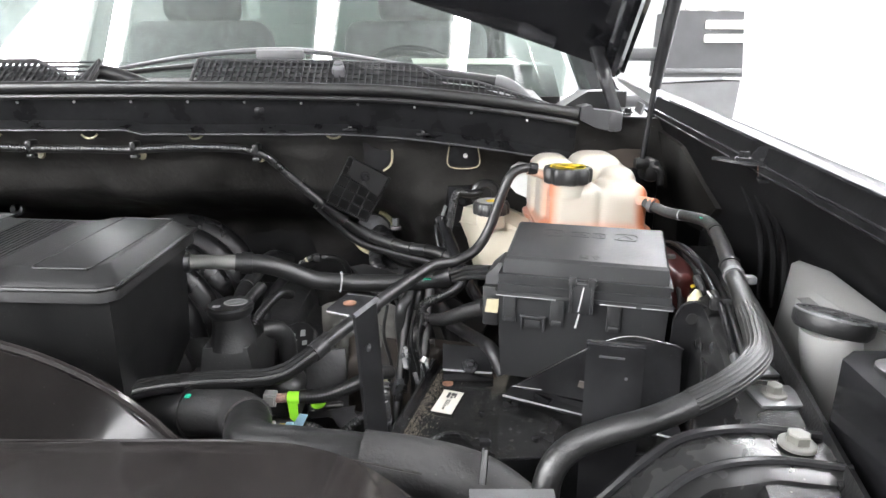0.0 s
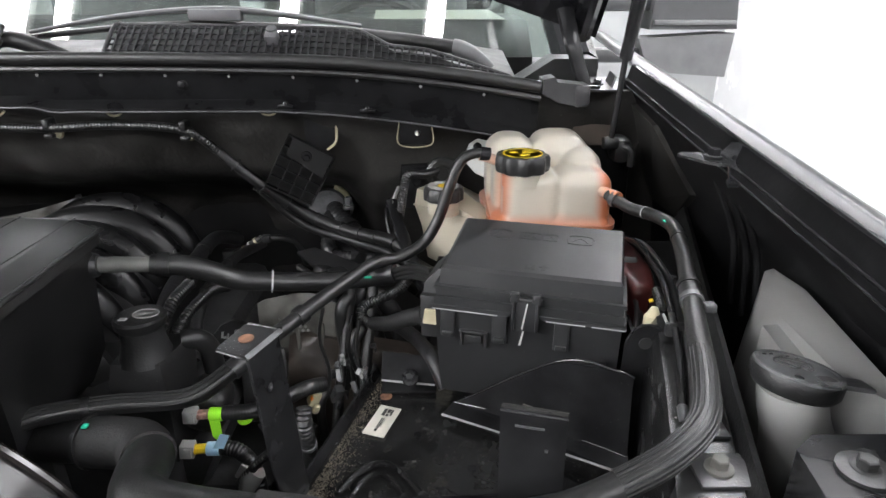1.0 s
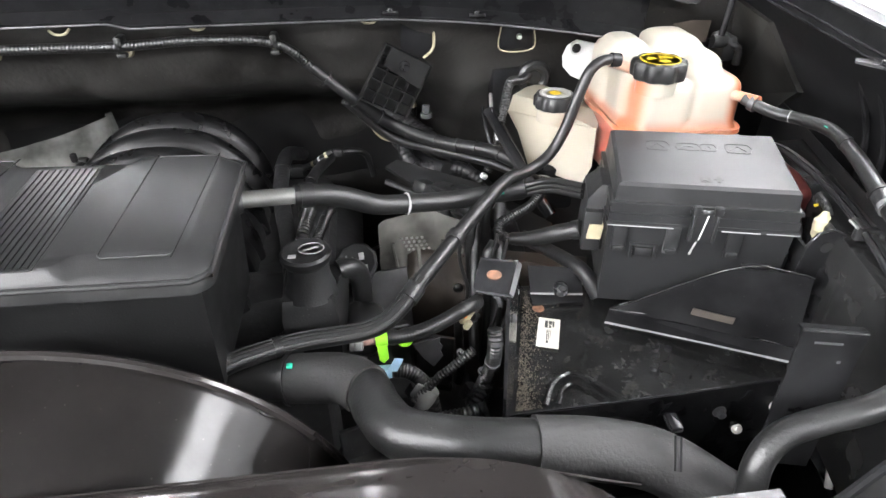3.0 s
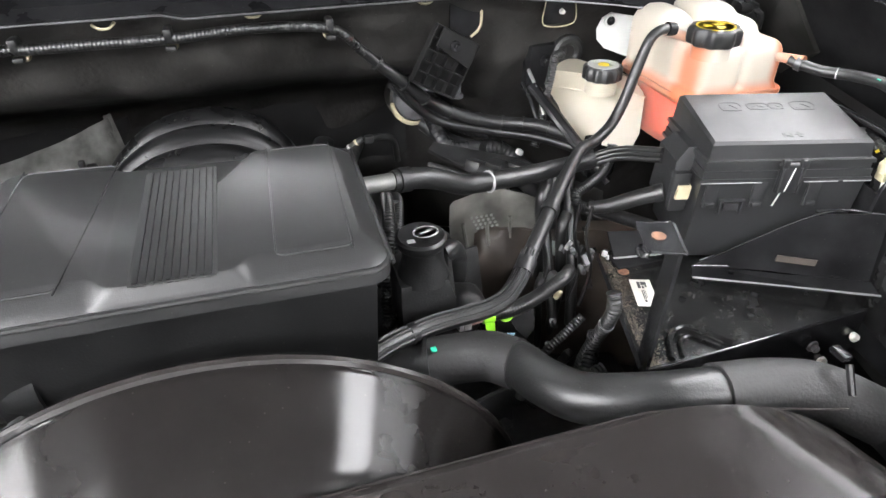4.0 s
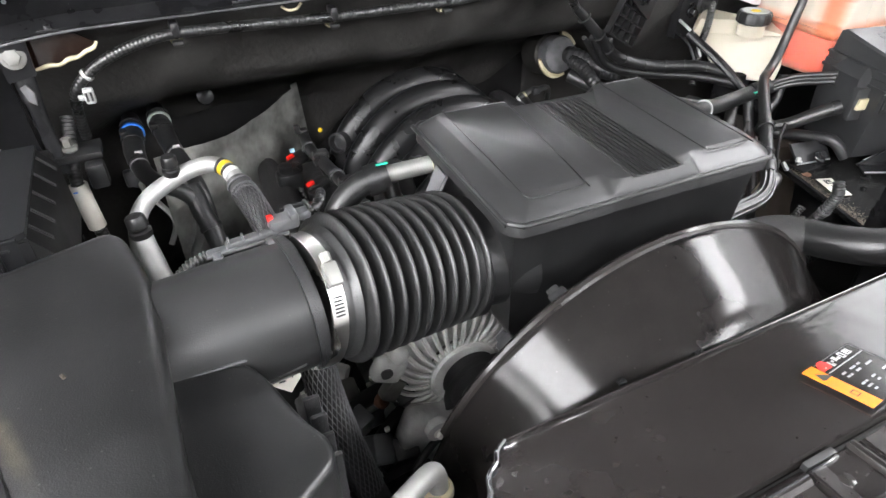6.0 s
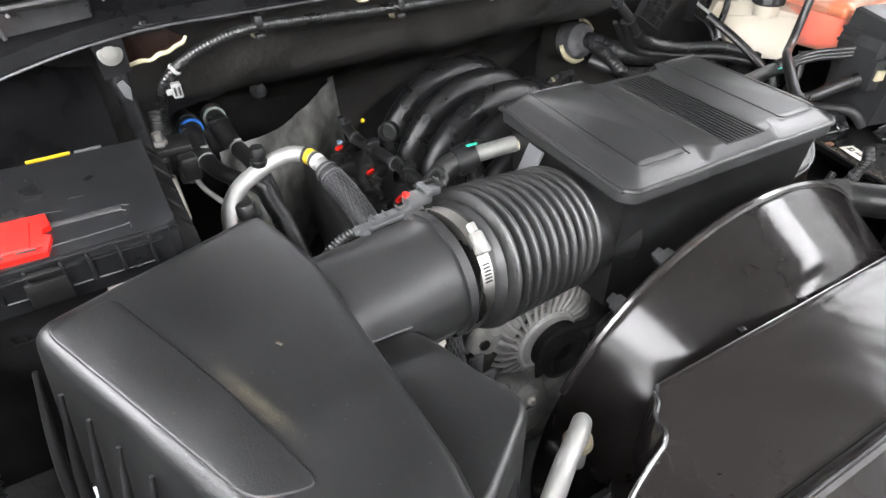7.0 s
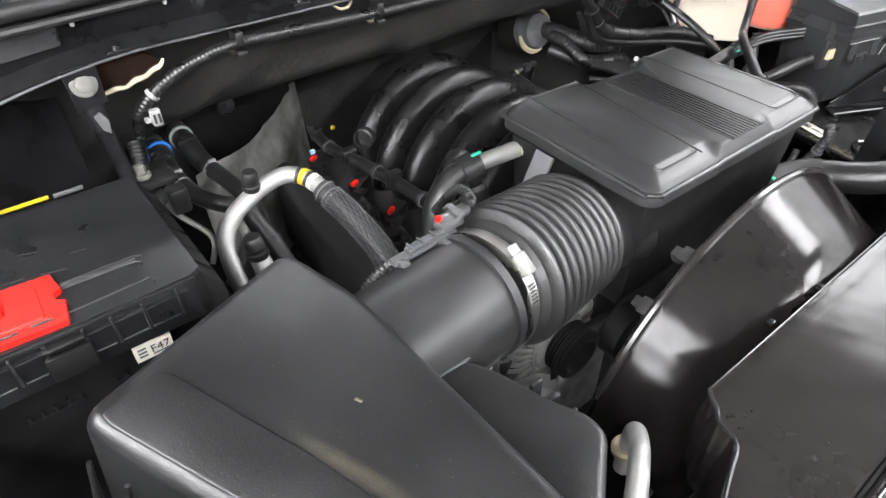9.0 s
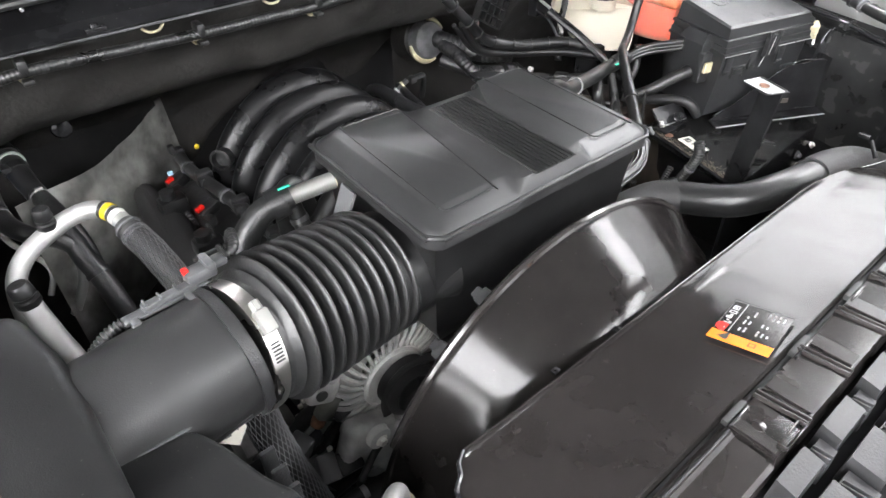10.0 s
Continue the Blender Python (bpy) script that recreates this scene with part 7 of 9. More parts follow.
    part("symbol", box(c0 + Vector((-0.013, -0.010, 0)), (0.008, 0.006, 0.0006), 0), M_SILVERPRINT, cap)
    # second black cap lower down
    tilt_ = rot(38, -8, 0)
    pc = Vector((-0.209, 0.812, 1.083))
    sc = part("power_steering_cap", lathe([(0.024, -0.008), (0.028, -0.004), (0.0285, 0.006), (0.025, 0.009), (0.023, 0.0085)], pc, tilt_, 40, lobes=10, depth=0.05), M_DARK, ob, "black filler cap with pale printed marks")
    for x0, y0, w_, h_ in ((-0.012, 0.006, 0.003, 0.009), (-0.008, 0.002, 0.005, 0.003), (-0.004, 0.003, 0.002, 0.008), (0.008, 0.006, 0.007, 0.010), (0.011, -0.010, 0.007, 0.007), (-0.003, -0.004, 0.006, 0.0016)):
        part("symbol", box(pc + tilt_ @ Vector((x0, y0, 0.0092)), (w_, h_, 0.0006), 0, tilt_), M_SILVERPRINT, sc)
    part("fill_tube", tube([(-0.205, 0.86, 1.02), (-0.207, 0.835, 1.055), (-0.209, 0.816, 1.078)], 0.018, 16), M_DARK, ob)
    # heads, plates and manifold shield beside the tray
    part("head", merge(box((-0.20, 0.84, 0.88), (0.12, 0.28, 0.12), 0.02), box((-0.11, 0.82, 0.84), (0.10, 0.28, 0.16), 0.02)), M_ENGINE, ob)
    skin = [[(-0.178 + 0.125 * u + 0.006 * noise.noise((u * 5, z * 40, 3)), 0.832 + 0.03 * math.sin(3.1 * u) * (z - 0.9) * 3 - 0.02 * u + 0.006 * noise.noise((u * 7, z * 26, 1)), z + 0.010 * math.sin(3.1 * u)) for u in span(0, 1, 20)] for z in span(0.90, 1.128, 16)]
    shield = part("manifold_shield", loft(skin, caps=False, closed=False), M_SHIELD, ob, "dull olive-grey metal heat shield", sharp=60)
    for i in range(5):
        for j in range(4):
            part("dimple", lathe([(0.0022, 0), (0.0015, 0.001)], (-0.148 + 0.007 * i + 0.003 * j, 0.826, 1.108 - 0.006 * j), rot(80), 8), M_FOIL, shield)
    for i in range(3):
        part("rib", tube([(-0.160 + 0.034 * i, 0.824, 0.93), (-0.152 + 0.030 * i, 0.818, 1.02), (-0.160 + 0.034 * i, 0.828, 1.10)], 0.0028, 6), M_SHIELD, shield)
    part("front_cover", box((-0.60, 0.66, 0.90), (0.14, 0.10, 0.16), 0.02), M_CAST, ob)
    return ob


engine()


def alternator():
    ob = thing("alternator", (-0.63, 0.66, 0.90), "cast aluminium alternator with slotted housing and pulley", "alternator")
    c = Vector((-0.633, 0.640, 1.008))
    part("housing", lathe([(0.034, -0.03), (0.080, -0.03), (0.088, -0.034), (0.089, -0.04), (0.089, -0.10), (0.072, -0.12)], c, rot(90), 44), M_CAST, ob, "cast aluminium housing")
    part("core", lathe([(0.075, -0.032), (0.073, -0.012), (0.036, -0.006)], c, rot(90), 30), M_INK, ob)
    part("copper_winding", lathe([(0.0765, -0.022), (0.0765, -0.016), (0.072, -0.014)], c, rot(90), 30), M_REDTUBE, ob, "reddish copper winding")
    for i in range(34):
        a = radians(i * 360 / 34)
        ring_at = lambda r, y: c + Vector((r * math.cos(a + 5 * (0.075 - r)), y, r * math.sin(a + 5 * (0.075 - r))))
        part("fin", tube([ring_at(0.084, 0.026), ring_at(0.0855, 0.018), ring_at(0.080, 0.003), ring_at(0.066, -0.009), ring_at(0.042, -0.012)], [0.0034, 0.0034, 0.0033, 0.0029, 0.0024], 6), M_CAST, ob)
    part("rim_ring", lathe([(0.0845, -0.024), (0.0885, -0.026), (0.0892, -0.021), (0.0865, -0.018), (0.0845, -0.019)], c, rot(90), 44), M_CAST, ob)
    part("slot_ring", lathe([(0.0870, -0.030), (0.0895, -0.028), (0.0895, -0.010), (0.0875, -0.004), (0.0845, -0.003), (0.0835, -0.006)], c, rot(90), 44), M_CAST, ob)
    part("crown_ring", lathe([(0.043, 0.006), (0.047, 0.010), (0.045, 0.014), (0.040, 0.014), (0.038, 0.008)], c, rot(90), 40), M_CAST, ob)
    part("hub", lathe([(0.043, 0.004), (0.043, 0.014), (0.040, 0.017), (0.030, 0.018)], c, rot(90), 36), M_CAST, ob)
    lugm = lambda p, s, r_: box(c + Vector(p), s, 0.011, r_, 3)
    part("lug", merge(lugm((-0.091, -0.004, 0.040), (0.040, 0.022, 0.036), rot(0, 30)), lugm((-0.078, 0.0, 0.056), (0.026, 0.03, 0.026), rot(0, 30))), M_CAST, ob)
    part("bushing", lathe([(0.007, 0), (0.007, 0.003)], c + Vector((-0.097, -0.014, 0.044)), rot(90), 18), M_INK, ob)
    part("lug", lugm((-0.040, -0.010, -0.085), (0.072, 0.05, 0.05), None), M_CAST, ob)
    part("bolt", bolt(c + Vector((-0.040, -0.018, -0.085)), 0.014, 0.014, (0, -1, 0)), M_CAST, ob)
    part("bracket_arm", merge(lugm((0.060, 0.012, 0.066), (0.075, 0.030, 0.030), rot(0, 38)), lugm((0.10, 0.02, 0.035), (0.05, 0.03, 0.026), rot(0, 60))), M_CAST, ob)
    groove = [q for k in range(6) for q in ((0.032, 0.020 + 0.005 * k), (0.036, 0.0225 + 0.005 * k))]
    part("pulley", lathe([(0.020, 0.014), *groove, (0.032, 0.050), (0.026, 0.051), (0.022, 0.046), (0.014, 0.040)], c + Vector((0.004, 0, 0)), rot(90), 32), M_DARK, ob, "black grooved pulley", sharp=30)
    part("belt", tube([(-0.661, 0.600, 0.985), (-0.662, 0.600, 1.015), (-0.644, 0.600, 1.040), (-0.610, 0.600, 1.042), (-0.50, 0.600, 1.02)], 0.009, 8, flat=0.3), M_RUBBER, ob)
    part("tensioner", lathe([(0.034, 0), (0.038, 0.004), (0.038, 0.03), (0.028, 0.034)], (-0.553, 0.600, 1.008), rot(90), 30), M_DARK, ob)
    part("front_bracket", merge(lugm((-0.058, -0.026, -0.060), (0.070, 0.030, 0.066), rot(0, 20)), lugm((-0.030, -0.030, -0.095), (0.060, 0.024, 0.070), rot(0, -20))), M_CAST, ob, "grimy cast bracket")
    part("bracket_boss", lathe([(0.016, 0), (0.015, 0.010), (0.010, 0.012)], c + Vector((-0.050, -0.040, -0.045)), rot(90), 20), M_CAST, ob)
    part("bolt", bolt(c + Vector((-0.050, -0.050, -0.045)), 0.0085, 0.008, (0, -1, 0)), M_ZINC, ob)
    # cast housing of the pump below
    part("pump_housing", lathe([(0.0, -0.06), (0.050, -0.06), (0.052, 0.0), (0.044, 0.010), (0.030, 0.014), (0.028, 0.030), (0.0, 0.034)], c + Vector((-0.040, 0.0, -0.125)), rot(90), 32), M_CAST, ob, "cast pump housing", sharp=35)
    part("pump_neck", tube([c + Vector((-0.05, 0.0, -0.105)), c + Vector((-0.085, -0.012, -0.095)), c + Vector((-0.12, -0.015, -0.115))], [0.018, 0.016, 0.017], 16), M_CAST, ob)
    for a in range(0, 360, 60):
        part("bolt", bolt(c + Vector((-0.040 + 0.042 * math.cos(radians(a)), -0.008, -0.125 + 0.042 * math.sin(radians(a)))), 0.006, 0.007, (0, -1, 0)), M_CAST, ob)
    return ob


alternator()


def engine_clutter():
    """Small blocks, bolts and pipes that crowd the dark gap beside the alternator."""
    rnd = random.Random(11)
    ob = thing("engine_accessories", (-0.76, 0.62, 0.80), "crowded pipes, plugs and cast brackets low beside the engine", "engine parts")
    mats = [M_CAST, M_ENGINE, M_CAST, M_SHIELD, M_GREY, M_BRACKET]
    for i in range(26):
        p = (rnd.uniform(-0.84, -0.69), rnd.uniform(0.59, 0.76), rnd.uniform(0.90, 1.02))
        s = [rnd.uniform(0.012, 0.036) for _ in range(3)]
        part("cast_bracket" if i % 2 else "plug", box(p, s, 0.004, rot(rnd.uniform(0, 60), rnd.uniform(0, 60), rnd.uniform(0, 90))), mats[i % 6], ob)
    for i in range(8):
        a = Vector((rnd.uniform(-0.86, -0.70), rnd.uniform(0.58, 0.70), rnd.uniform(0.86, 0.94)))
        part("pipe", tube([a, a + Vector((rnd.uniform(0.02, 0.06), rnd.uniform(0, 0.05), rnd.uniform(-0.02, 0.03))), a + Vector((rnd.uniform(0.08, 0.13), rnd.uniform(0.02, 0.08), rnd.uniform(-0.06, 0.0)))], rnd.uniform(0.005, 0.012), 10), M_LOOM if i % 2 else M_DARK, ob)
    for p, q in (((-0.84, 0.63, 0.99), (-0.72, 0.66, 0.99)), ((-0.83, 0.60, 0.925), (-0.72, 0.62, 0.925)), ((-0.82, 0.59, 0.88), (-0.72, 0.59, 0.88))):
        p, q = Vector(p), Vector(q)
        part("pipe", tube([p, p * 0.6 + q * 0.4 + Vector((0, -0.012, 0.006)), p * 0.3 + q * 0.7, q], 0.0105, 12), M_RUBBER, ob, "thick black pipe")
        part("pipe_end", tube([q * 0.9 + p * 0.1, q + (q - p) * 0.08], 0.0085, 12), M_CAST, ob)
    part("rusty_fitting", lathe([(0.009, 0), (0.010, 0.008), (0.006, 0.012)], (-0.735, 0.648, 0.985), rot(50, 20), 14), M_RUST, ob, "orange rusty fitting")
    part("base_plate", box((-0.78, 0.74, 0.80), (0.36, 0.40, 0.06), 0.01), M_ENGINE, ob)
    tg = [Vector(v) for v in ((-0.8556, 0.5501, 1.1897), (-0.8308, 0.5483, 1.1912), (-0.8305, 0.5400, 1.1847), (-0.8414, 0.5328, 1.1778), (-0.8549, 0.5418, 1.1832))]
    tag = part("hanging_tag", slab(tg, 0.0006, 0), M_PAPER, ob, "white hanging tag with a printed code")
    at = lambda a, b: tg[4] + (tg[2] - tg[4]) * a + (tg[1] - tg[2]) * b + Vector((0, -0.0006, 0.0007))
    for a0, b0, w_, h_ in ((0.26, -0.05, 0.22, 0.16), (0.26, 0.20, 0.22, 0.30), (0.30, 0.58, 0.16, 0.12), (0.70, 0.10, 0.05, 0.50), (0.80, 0.20, 0.04, 0.35)):
        part("print", slab([at(a0, b0), at(a0 + w_, b0), at(a0 + w_, b0 + h_), at(a0, b0 + h_)], 0.0003, 0), M_SENSOR, tag)
    part("pale_bits", merge(*[box((rnd.uniform(-0.82, -0.66), rnd.uniform(0.60, 0.78), rnd.uniform(0.92, 1.0)), (0.006, 0.005, 0.005), 0.001) for _ in range(24)]), M_ZINC, ob, kind="stuff")
    # the darker crowd on the driver's side
    ob2 = thing("engine_accessories", (-0.12, 0.66, 0.80), "plugs, pipes and brackets low between engine and battery tray", "engine parts")
    for x, y, z, r_ in ((-0.062, 0.80, 1.15, 0.0085), (-0.044, 0.77, 1.12, 0.0075), (-0.040, 0.82, 1.16, 0.009), (-0.085, 0.74, 1.05, 0.006)):
        part("upright_pipe", tube([(x, y, 0.90), (x + 0.006, y - 0.004, z - 0.10), (x + 0.002, y, z - 0.02), (x + 0.014, y + 0.012, z)], r_, 12), M_RUBBER, ob2)
    for x0, y0, z0, x1, y1, z1 in ((-0.15, 0.60, 0.99, -0.075, 0.58, 1.04), (-0.10, 0.60, 0.97, -0.06, 0.63, 1.05)):
        p, q = Vector((x0, y0, z0)), Vector((x1, y1, z1))
        part("loom", tube([p, p * 0.66 + q * 0.34 + Vector((0, -0.012, 0.02)), p * 0.33 + q * 0.67 + Vector((0, -0.01, 0.012)), q], 0.0082, 12, wave=0.0009, pitch=0.005), M_LOOM, ob2, "corrugated loom")
    for x, y, z, m_ in ((-0.080, 0.700, 1.072, M_IVORY), (-0.062, 0.745, 1.045, M_SENSOR), (-0.085, 0.645, 1.000, M_DARK), (-0.150, 0.665, 0.99, M_DARK)):
        cn = part("plug", merge(box((x, y, z), (0.012, 0.012, 0.022), 0.002, rot(20, 15, 30)), box((x + 0.002, y - 0.005, z - 0.012), (0.008, 0.008, 0.014), 0.003, rot(20, 15, 30))), m_, ob2, "small electrical plug")
        part("lock_tab", box((x, y - 0.006, z + 0.004), (0.006, 0.004, 0.007), 0.001, rot(20, 15, 30)), M_ORANGE if m_ == M_IVORY else M_DARK, cn)
    for x, y, z in ((-0.12, 0.63, 1.045), (-0.09, 0.68, 1.03), (-0.17, 0.70, 1.04), (-0.14, 0.60, 1.01), (-0.075, 0.615, 1.06)):
        part("bolt", bolt((x, y, z), 0.005, 0.006, (0.3, -0.6, 0.7)), M_BRACKET, ob2)
    for x, y, z, sx, sz, t in ((-0.17, 0.80, 1.02, 0.06, 0.10, 10), (-0.115, 0.73, 0.97, 0.05, 0.08, -20), (-0.20, 0.62, 0.96, 0.08, 0.05, 15)):
        part("cast_bracket", merge(box((x, y, z), (sx, 0.008, sz), 0.003, rot(-15, 0, t)), box((x, y - 0.012, z - sz * 0.3), (sx * 0.8, 0.022, 0.008), 0.003, rot(-15, 0, t))), M_ENGINE, ob2)
    nt_ = [(-0.146, 0.685, 1.046), (-0.112, 0.690, 1.050), (-0.114, 0.689, 1.042), (-0.110, 0.689, 1.036), (-0.113, 0.688, 1.030), (-0.110, 0.687, 1.022), (-0.122, 0.684, 1.008), (-0.136, 0.684, 1.026)]
    part("notched_plate", slab(nt_, 0.003), M_BRACKET, ob2, "notched bare metal plate")
    rnd2 = random.Random(21)
    for _ in range(14):
        x, y, z = rnd2.uniform(-0.055, -0.015), rnd2.uniform(0.69, 0.78), rnd2.uniform(1.03, 1.12)
        part("clip", merge(box((x, y, z), (rnd2.uniform(0.004, 0.009), 0.006, rnd2.uniform(0.006, 0.016)), 0.0012, rot(rnd2.uniform(-30, 30), rnd2.uniform(-40, 40), rnd2.uniform(0, 90))), box((x + 0.003, y - 0.003, z - 0.004), (0.003, 0.004, 0.006), 0.0008)), rnd2.choice((M_GREY, M_SENSOR, M_DARK, M_TIE)), ob2)
    for x0, y0 in ((-0.036, 0.742), (-0.026, 0.730), (-0.074, 0.76)):
        part("thin_wire", tube([(x0, y0, 1.16), (x0 - 0.006, y0 - 0.006, 1.12), (x0 + 0.004, y0 - 0.012, 1.07), (x0 - 0.01, y0 - 0.02, 1.02)], 0.0024, 8), M_LOOM, ob2)
    part("base_plate", box((-0.12, 0.70, 0.86), (0.34, 0.50, 0.06), 0.01), M_ENGINE, ob2)


engine_clutter()
hs = thing("heat_shield", (-0.75, 1.17, 0.96), "crumpled silver heat shield on the firewall", "heat shield")


def foil_top(x):
    f = (x + 0.905) / 0.257
    return 1.166 - 0.115 * f + 0.092 * f * f


foil = []
for v in span(0, 1, 30):
    row = []
    for x in span(-0.905, -0.648, 44):
        z = 0.90 + (foil_top(x) - 0.90) * v
        y = 1.040 + 0.90 * (x + 0.905) + 0.012 * noise.noise((x * 18, z * 18, 2)) + 0.004 * noise.noise((x * 60, z * 60, 5)) - 0.03 * (1 - v)
        row.append((x, y, z))
    foil.append(row)
part("foil", loft(foil, caps=False, closed=False), M_FOIL, hs, "crumpled silver foil", sharp=70)
part("folded_edge", slab([(-0.656, 1.262, 1.146), (-0.645, 1.266, 1.148), (-0.630, 1.275, 0.97), (-0.646, 1.262, 0.97)], 0.003), M_FOIL, hs, "straight folded edge")
# ---- hoses, cables and lines ----
def braid(parent, pts, r, count, lay):
    """Crossing threads wound round a line: count each way, one turn every lay metres times four."""
    line = along(glide(pts, 0.003))
    for sgn in (-1, 1):
        threads = []
        for k in range(count):
            run, path, last = 0.0, [], line[0][0]
            for i, (q, d, side, up) in enumerate(line):
                run += (q - last).length
                last = q
                a = 2 * math.pi * (k / count) + sgn * run / lay
                rr = r + 0.0002 * sgn
                path.append(q + side * rr * math.cos(a) + up * rr * math.sin(a))
            threads.append(loft([[p + Vector((0.0005, 0, 0)), p + Vector((-0.0003, 0.00045, 0)), p + Vector((-0.0003, -0.00045, 0.0004))] for p in path]))
        part("threads", merge(*threads), M_THREAD, parent, kind="stuff")


def hose(name, pts, r, m, label, category, bands=(), wave=0.0, pitch=0.004, n=16, mark=None, group=""):
    p0 = Vector(pts[0])
    ob = thing(name, p0, label, category, group)
    part("tube", tube(pts, r, n, wave=wave, pitch=pitch), m, ob, sharp=85)
    rr = max(r) if isinstance(r, (list, tuple)) else r
    for f, w, bm_, nm in bands:
        part(nm, band(pts, f, rr * 1.10 + 0.0004, w), bm_, ob)
    return ob


# big upper radiator hose in foam
big = [(-0.335, 0.605, 1.100), (-0.274, 0.588, 1.112), (-0.222, 0.572, 1.121), (-0.198, 0.545, 1.129), (-0.188, 0.510, 1.138), (-0.168, 0.472, 1.150), (-0.120, 0.445, 1.162), (-0.068, 0.436, 1.162), (-0.016, 0.432, 1.156), (0.030, 0.418, 1.150), (0.07, 0.390, 1.135), (0.10, 0.34, 1.10)]
big = [Vector(p) - Vector((0, 0, 0.009)) for p in big]
rh = thing("radiator_hose", big[0], "thick black upper radiator hose with foam sleeves", "hose")
part("tube", tube(big, 0.0222, 22), M_RUBBER, rh)
part("foam_sleeve", tube(big[1:4], 0.0250, 22), M_FOAM, rh, "matt foam sleeve")
part("foam_sleeve", tube(big[7:11], 0.0250, 22), M_FOAM, rh, "matt foam sleeve")
part("clip", band(big, 0.12, 0.0275, 0.004), M_DARK, rh)
part("paint_mark", box((-0.272, 0.578, 1.1295), (0.006, 0.006, 0.003), 0.001), M_TEAL, rh, "green paint mark")
part("clip", merge(box((0.033, 0.420, 1.184), (0.010, 0.016, 0.006), 0.002), tube([(0.033, 0.41, 1.181), (0.030, 0.395, 1.161)], 0.003, 8)), M_METAL, rh)

# tank hose that sweeps round the fuse box to the front
sw = [(0.266, 0.788, 1.293), (0.284, 0.754, 1.288), (0.300, 0.724, 1.290), (0.3055, 0.682, 1.293), (0.2975, 0.630, 1.287), (0.2875, 0.585, 1.277), (0.277, 0.540, 1.269), (0.263, 0.490, 1.264), (0.252, 0.452, 1.260), (0.236, 0.416, 1.257), (0.208, 0.395, 1.248), (0.178, 0.386, 1.237), (0.148, 0.381, 1.226), (0.121, 0.385, 1.214), (0.095, 0.387, 1.200), (0.078, 0.380, 1.182), (0.072, 0.368, 1.150)]
h = hose("coolant_hose", sw, [0.0065, 0.0066, 0.0068, 0.0070, 0.0072, 0.0075, 0.0078, 0.0086, 0.0094, 0.0100, 0.0098, 0.0094, 0.0094, 0.0095, 0.0098, 0.0102, 0.0105], M_RUBBER, "black ribbed coolant hose from the tank to the front", "hose", n=18)
part("tie", band(sw, 0.24, 0.0080, 0.006), M_DARK, h)
part("tape", band(sw, 0.385, 0.0092, 0.018), M_TAPE, h)
part("tie", band(sw, 0.375, 0.0104, 0.005), M_DARK, h)
part("tie", merge(band(sw, 0.405, 0.0100, 0.006), box((0.292, 0.548, 1.272), (0.010, 0.010, 0.008), 0.002)), M_GREY, h, "grey tie with a block")
part("paint_mark", band(sw, 0.10, 0.0071, 0.0014), M_SILVERPRINT, h)
part("paint_mark", box((0.2965, 0.683, 1.2985), (0.002, 0.005, 0.0012), 0.0004), M_TEAL, h)
for k in range(10):
    a = math.pi * (0.05 + 0.10 * k)
    line = along(glide(sw[7:12], 0.012))
    part("ridge", tube([q + side * 0.0094 * math.cos(a) + up * 0.0094 * math.sin(a) for q, d, side, up in line], 0.0009, 5, 0.02), M_RUBBER, h)
part("hose_clamp", band(sw, 0.03, 0.0092, 0.007), M_BRACKET, h, "steel spring clamp")
for dx, up_, m_ in ((0.0, 0.0, M_METAL), (0.0075, -0.002, M_RUBBER)):
    bp_ = [Vector(p) + Vector((dx, 0, up_)) for p in ((0.286, 0.80, 1.236), (0.293, 0.74, 1.250), (0.292, 0.66, 1.248), (0.281, 0.60, 1.246), (0.271, 0.551, 1.240), (0.259, 0.506, 1.233), (0.245, 0.461, 1.230), (0.238, 0.42, 1.215), (0.236, 0.39, 1.18))]
    h = hose("bundled_pipe", bp_, 0.0034, m_, "thin black pipe beside the fuse box", "pipe", [(0.80, 0.016, M_BRACKET, "sleeve")], n=12, group="thin pipes beside the fuse box")
    if dx == 0.0:
        part("clip", merge(box((0.277, 0.566, 1.240), (0.022, 0.008, 0.014), 0.003, rot(0, 0, -15)), box((0.274, 0.574, 1.246), (0.006, 0.022, 0.004), 0.001, rot(0, 0, -15))), M_DARK, h)
        part("clip_edge", tube([(0.268, 0.580, 1.2475), (0.2665, 0.566, 1.2470)], 0.0014, 6), M_TIE, h)

# vent hose from the tank, then a flat bundle that dives to the front of the engine
tv = [(0.132, 0.852, 1.326), (0.112, 0.850, 1.328), (0.094, 0.846, 1.318), (0.080, 0.842, 1.285), (0.066, 0.838, 1.245), (0.046, 0.830, 1.215), (0.015, 0.815, 1.202), (-0.014, 0.797, 1.202), (-0.055, 0.755, 1.188), (-0.094, 0.712, 1.172), (-0.134, 0.668, 1.154), (-0.165, 0.635, 1.138), (-0.195, 0.622, 1.128), (-0.268, 0.612, 1.128), (-0.330, 0.585, 1.132), (-0.37, 0.56, 1.12)]
h = hose("vent_hose", tv, [0.0062, 0.0068, 0.0072, 0.0072, 0.0072, 0.0075, 0.0085, 0.0085, 0.0088, 0.009, 0.0092, 0.0095, 0.0098, 0.0098, 0.0098, 0.0098], M_RUBBER, "black hose from the coolant tank across to the engine's front", "hose", [(0.50, 0.010, M_DARK, "tie"), (0.63, 0.018, M_TAPE, "tape"), (0.86, 0.008, M_DARK, "tie")])
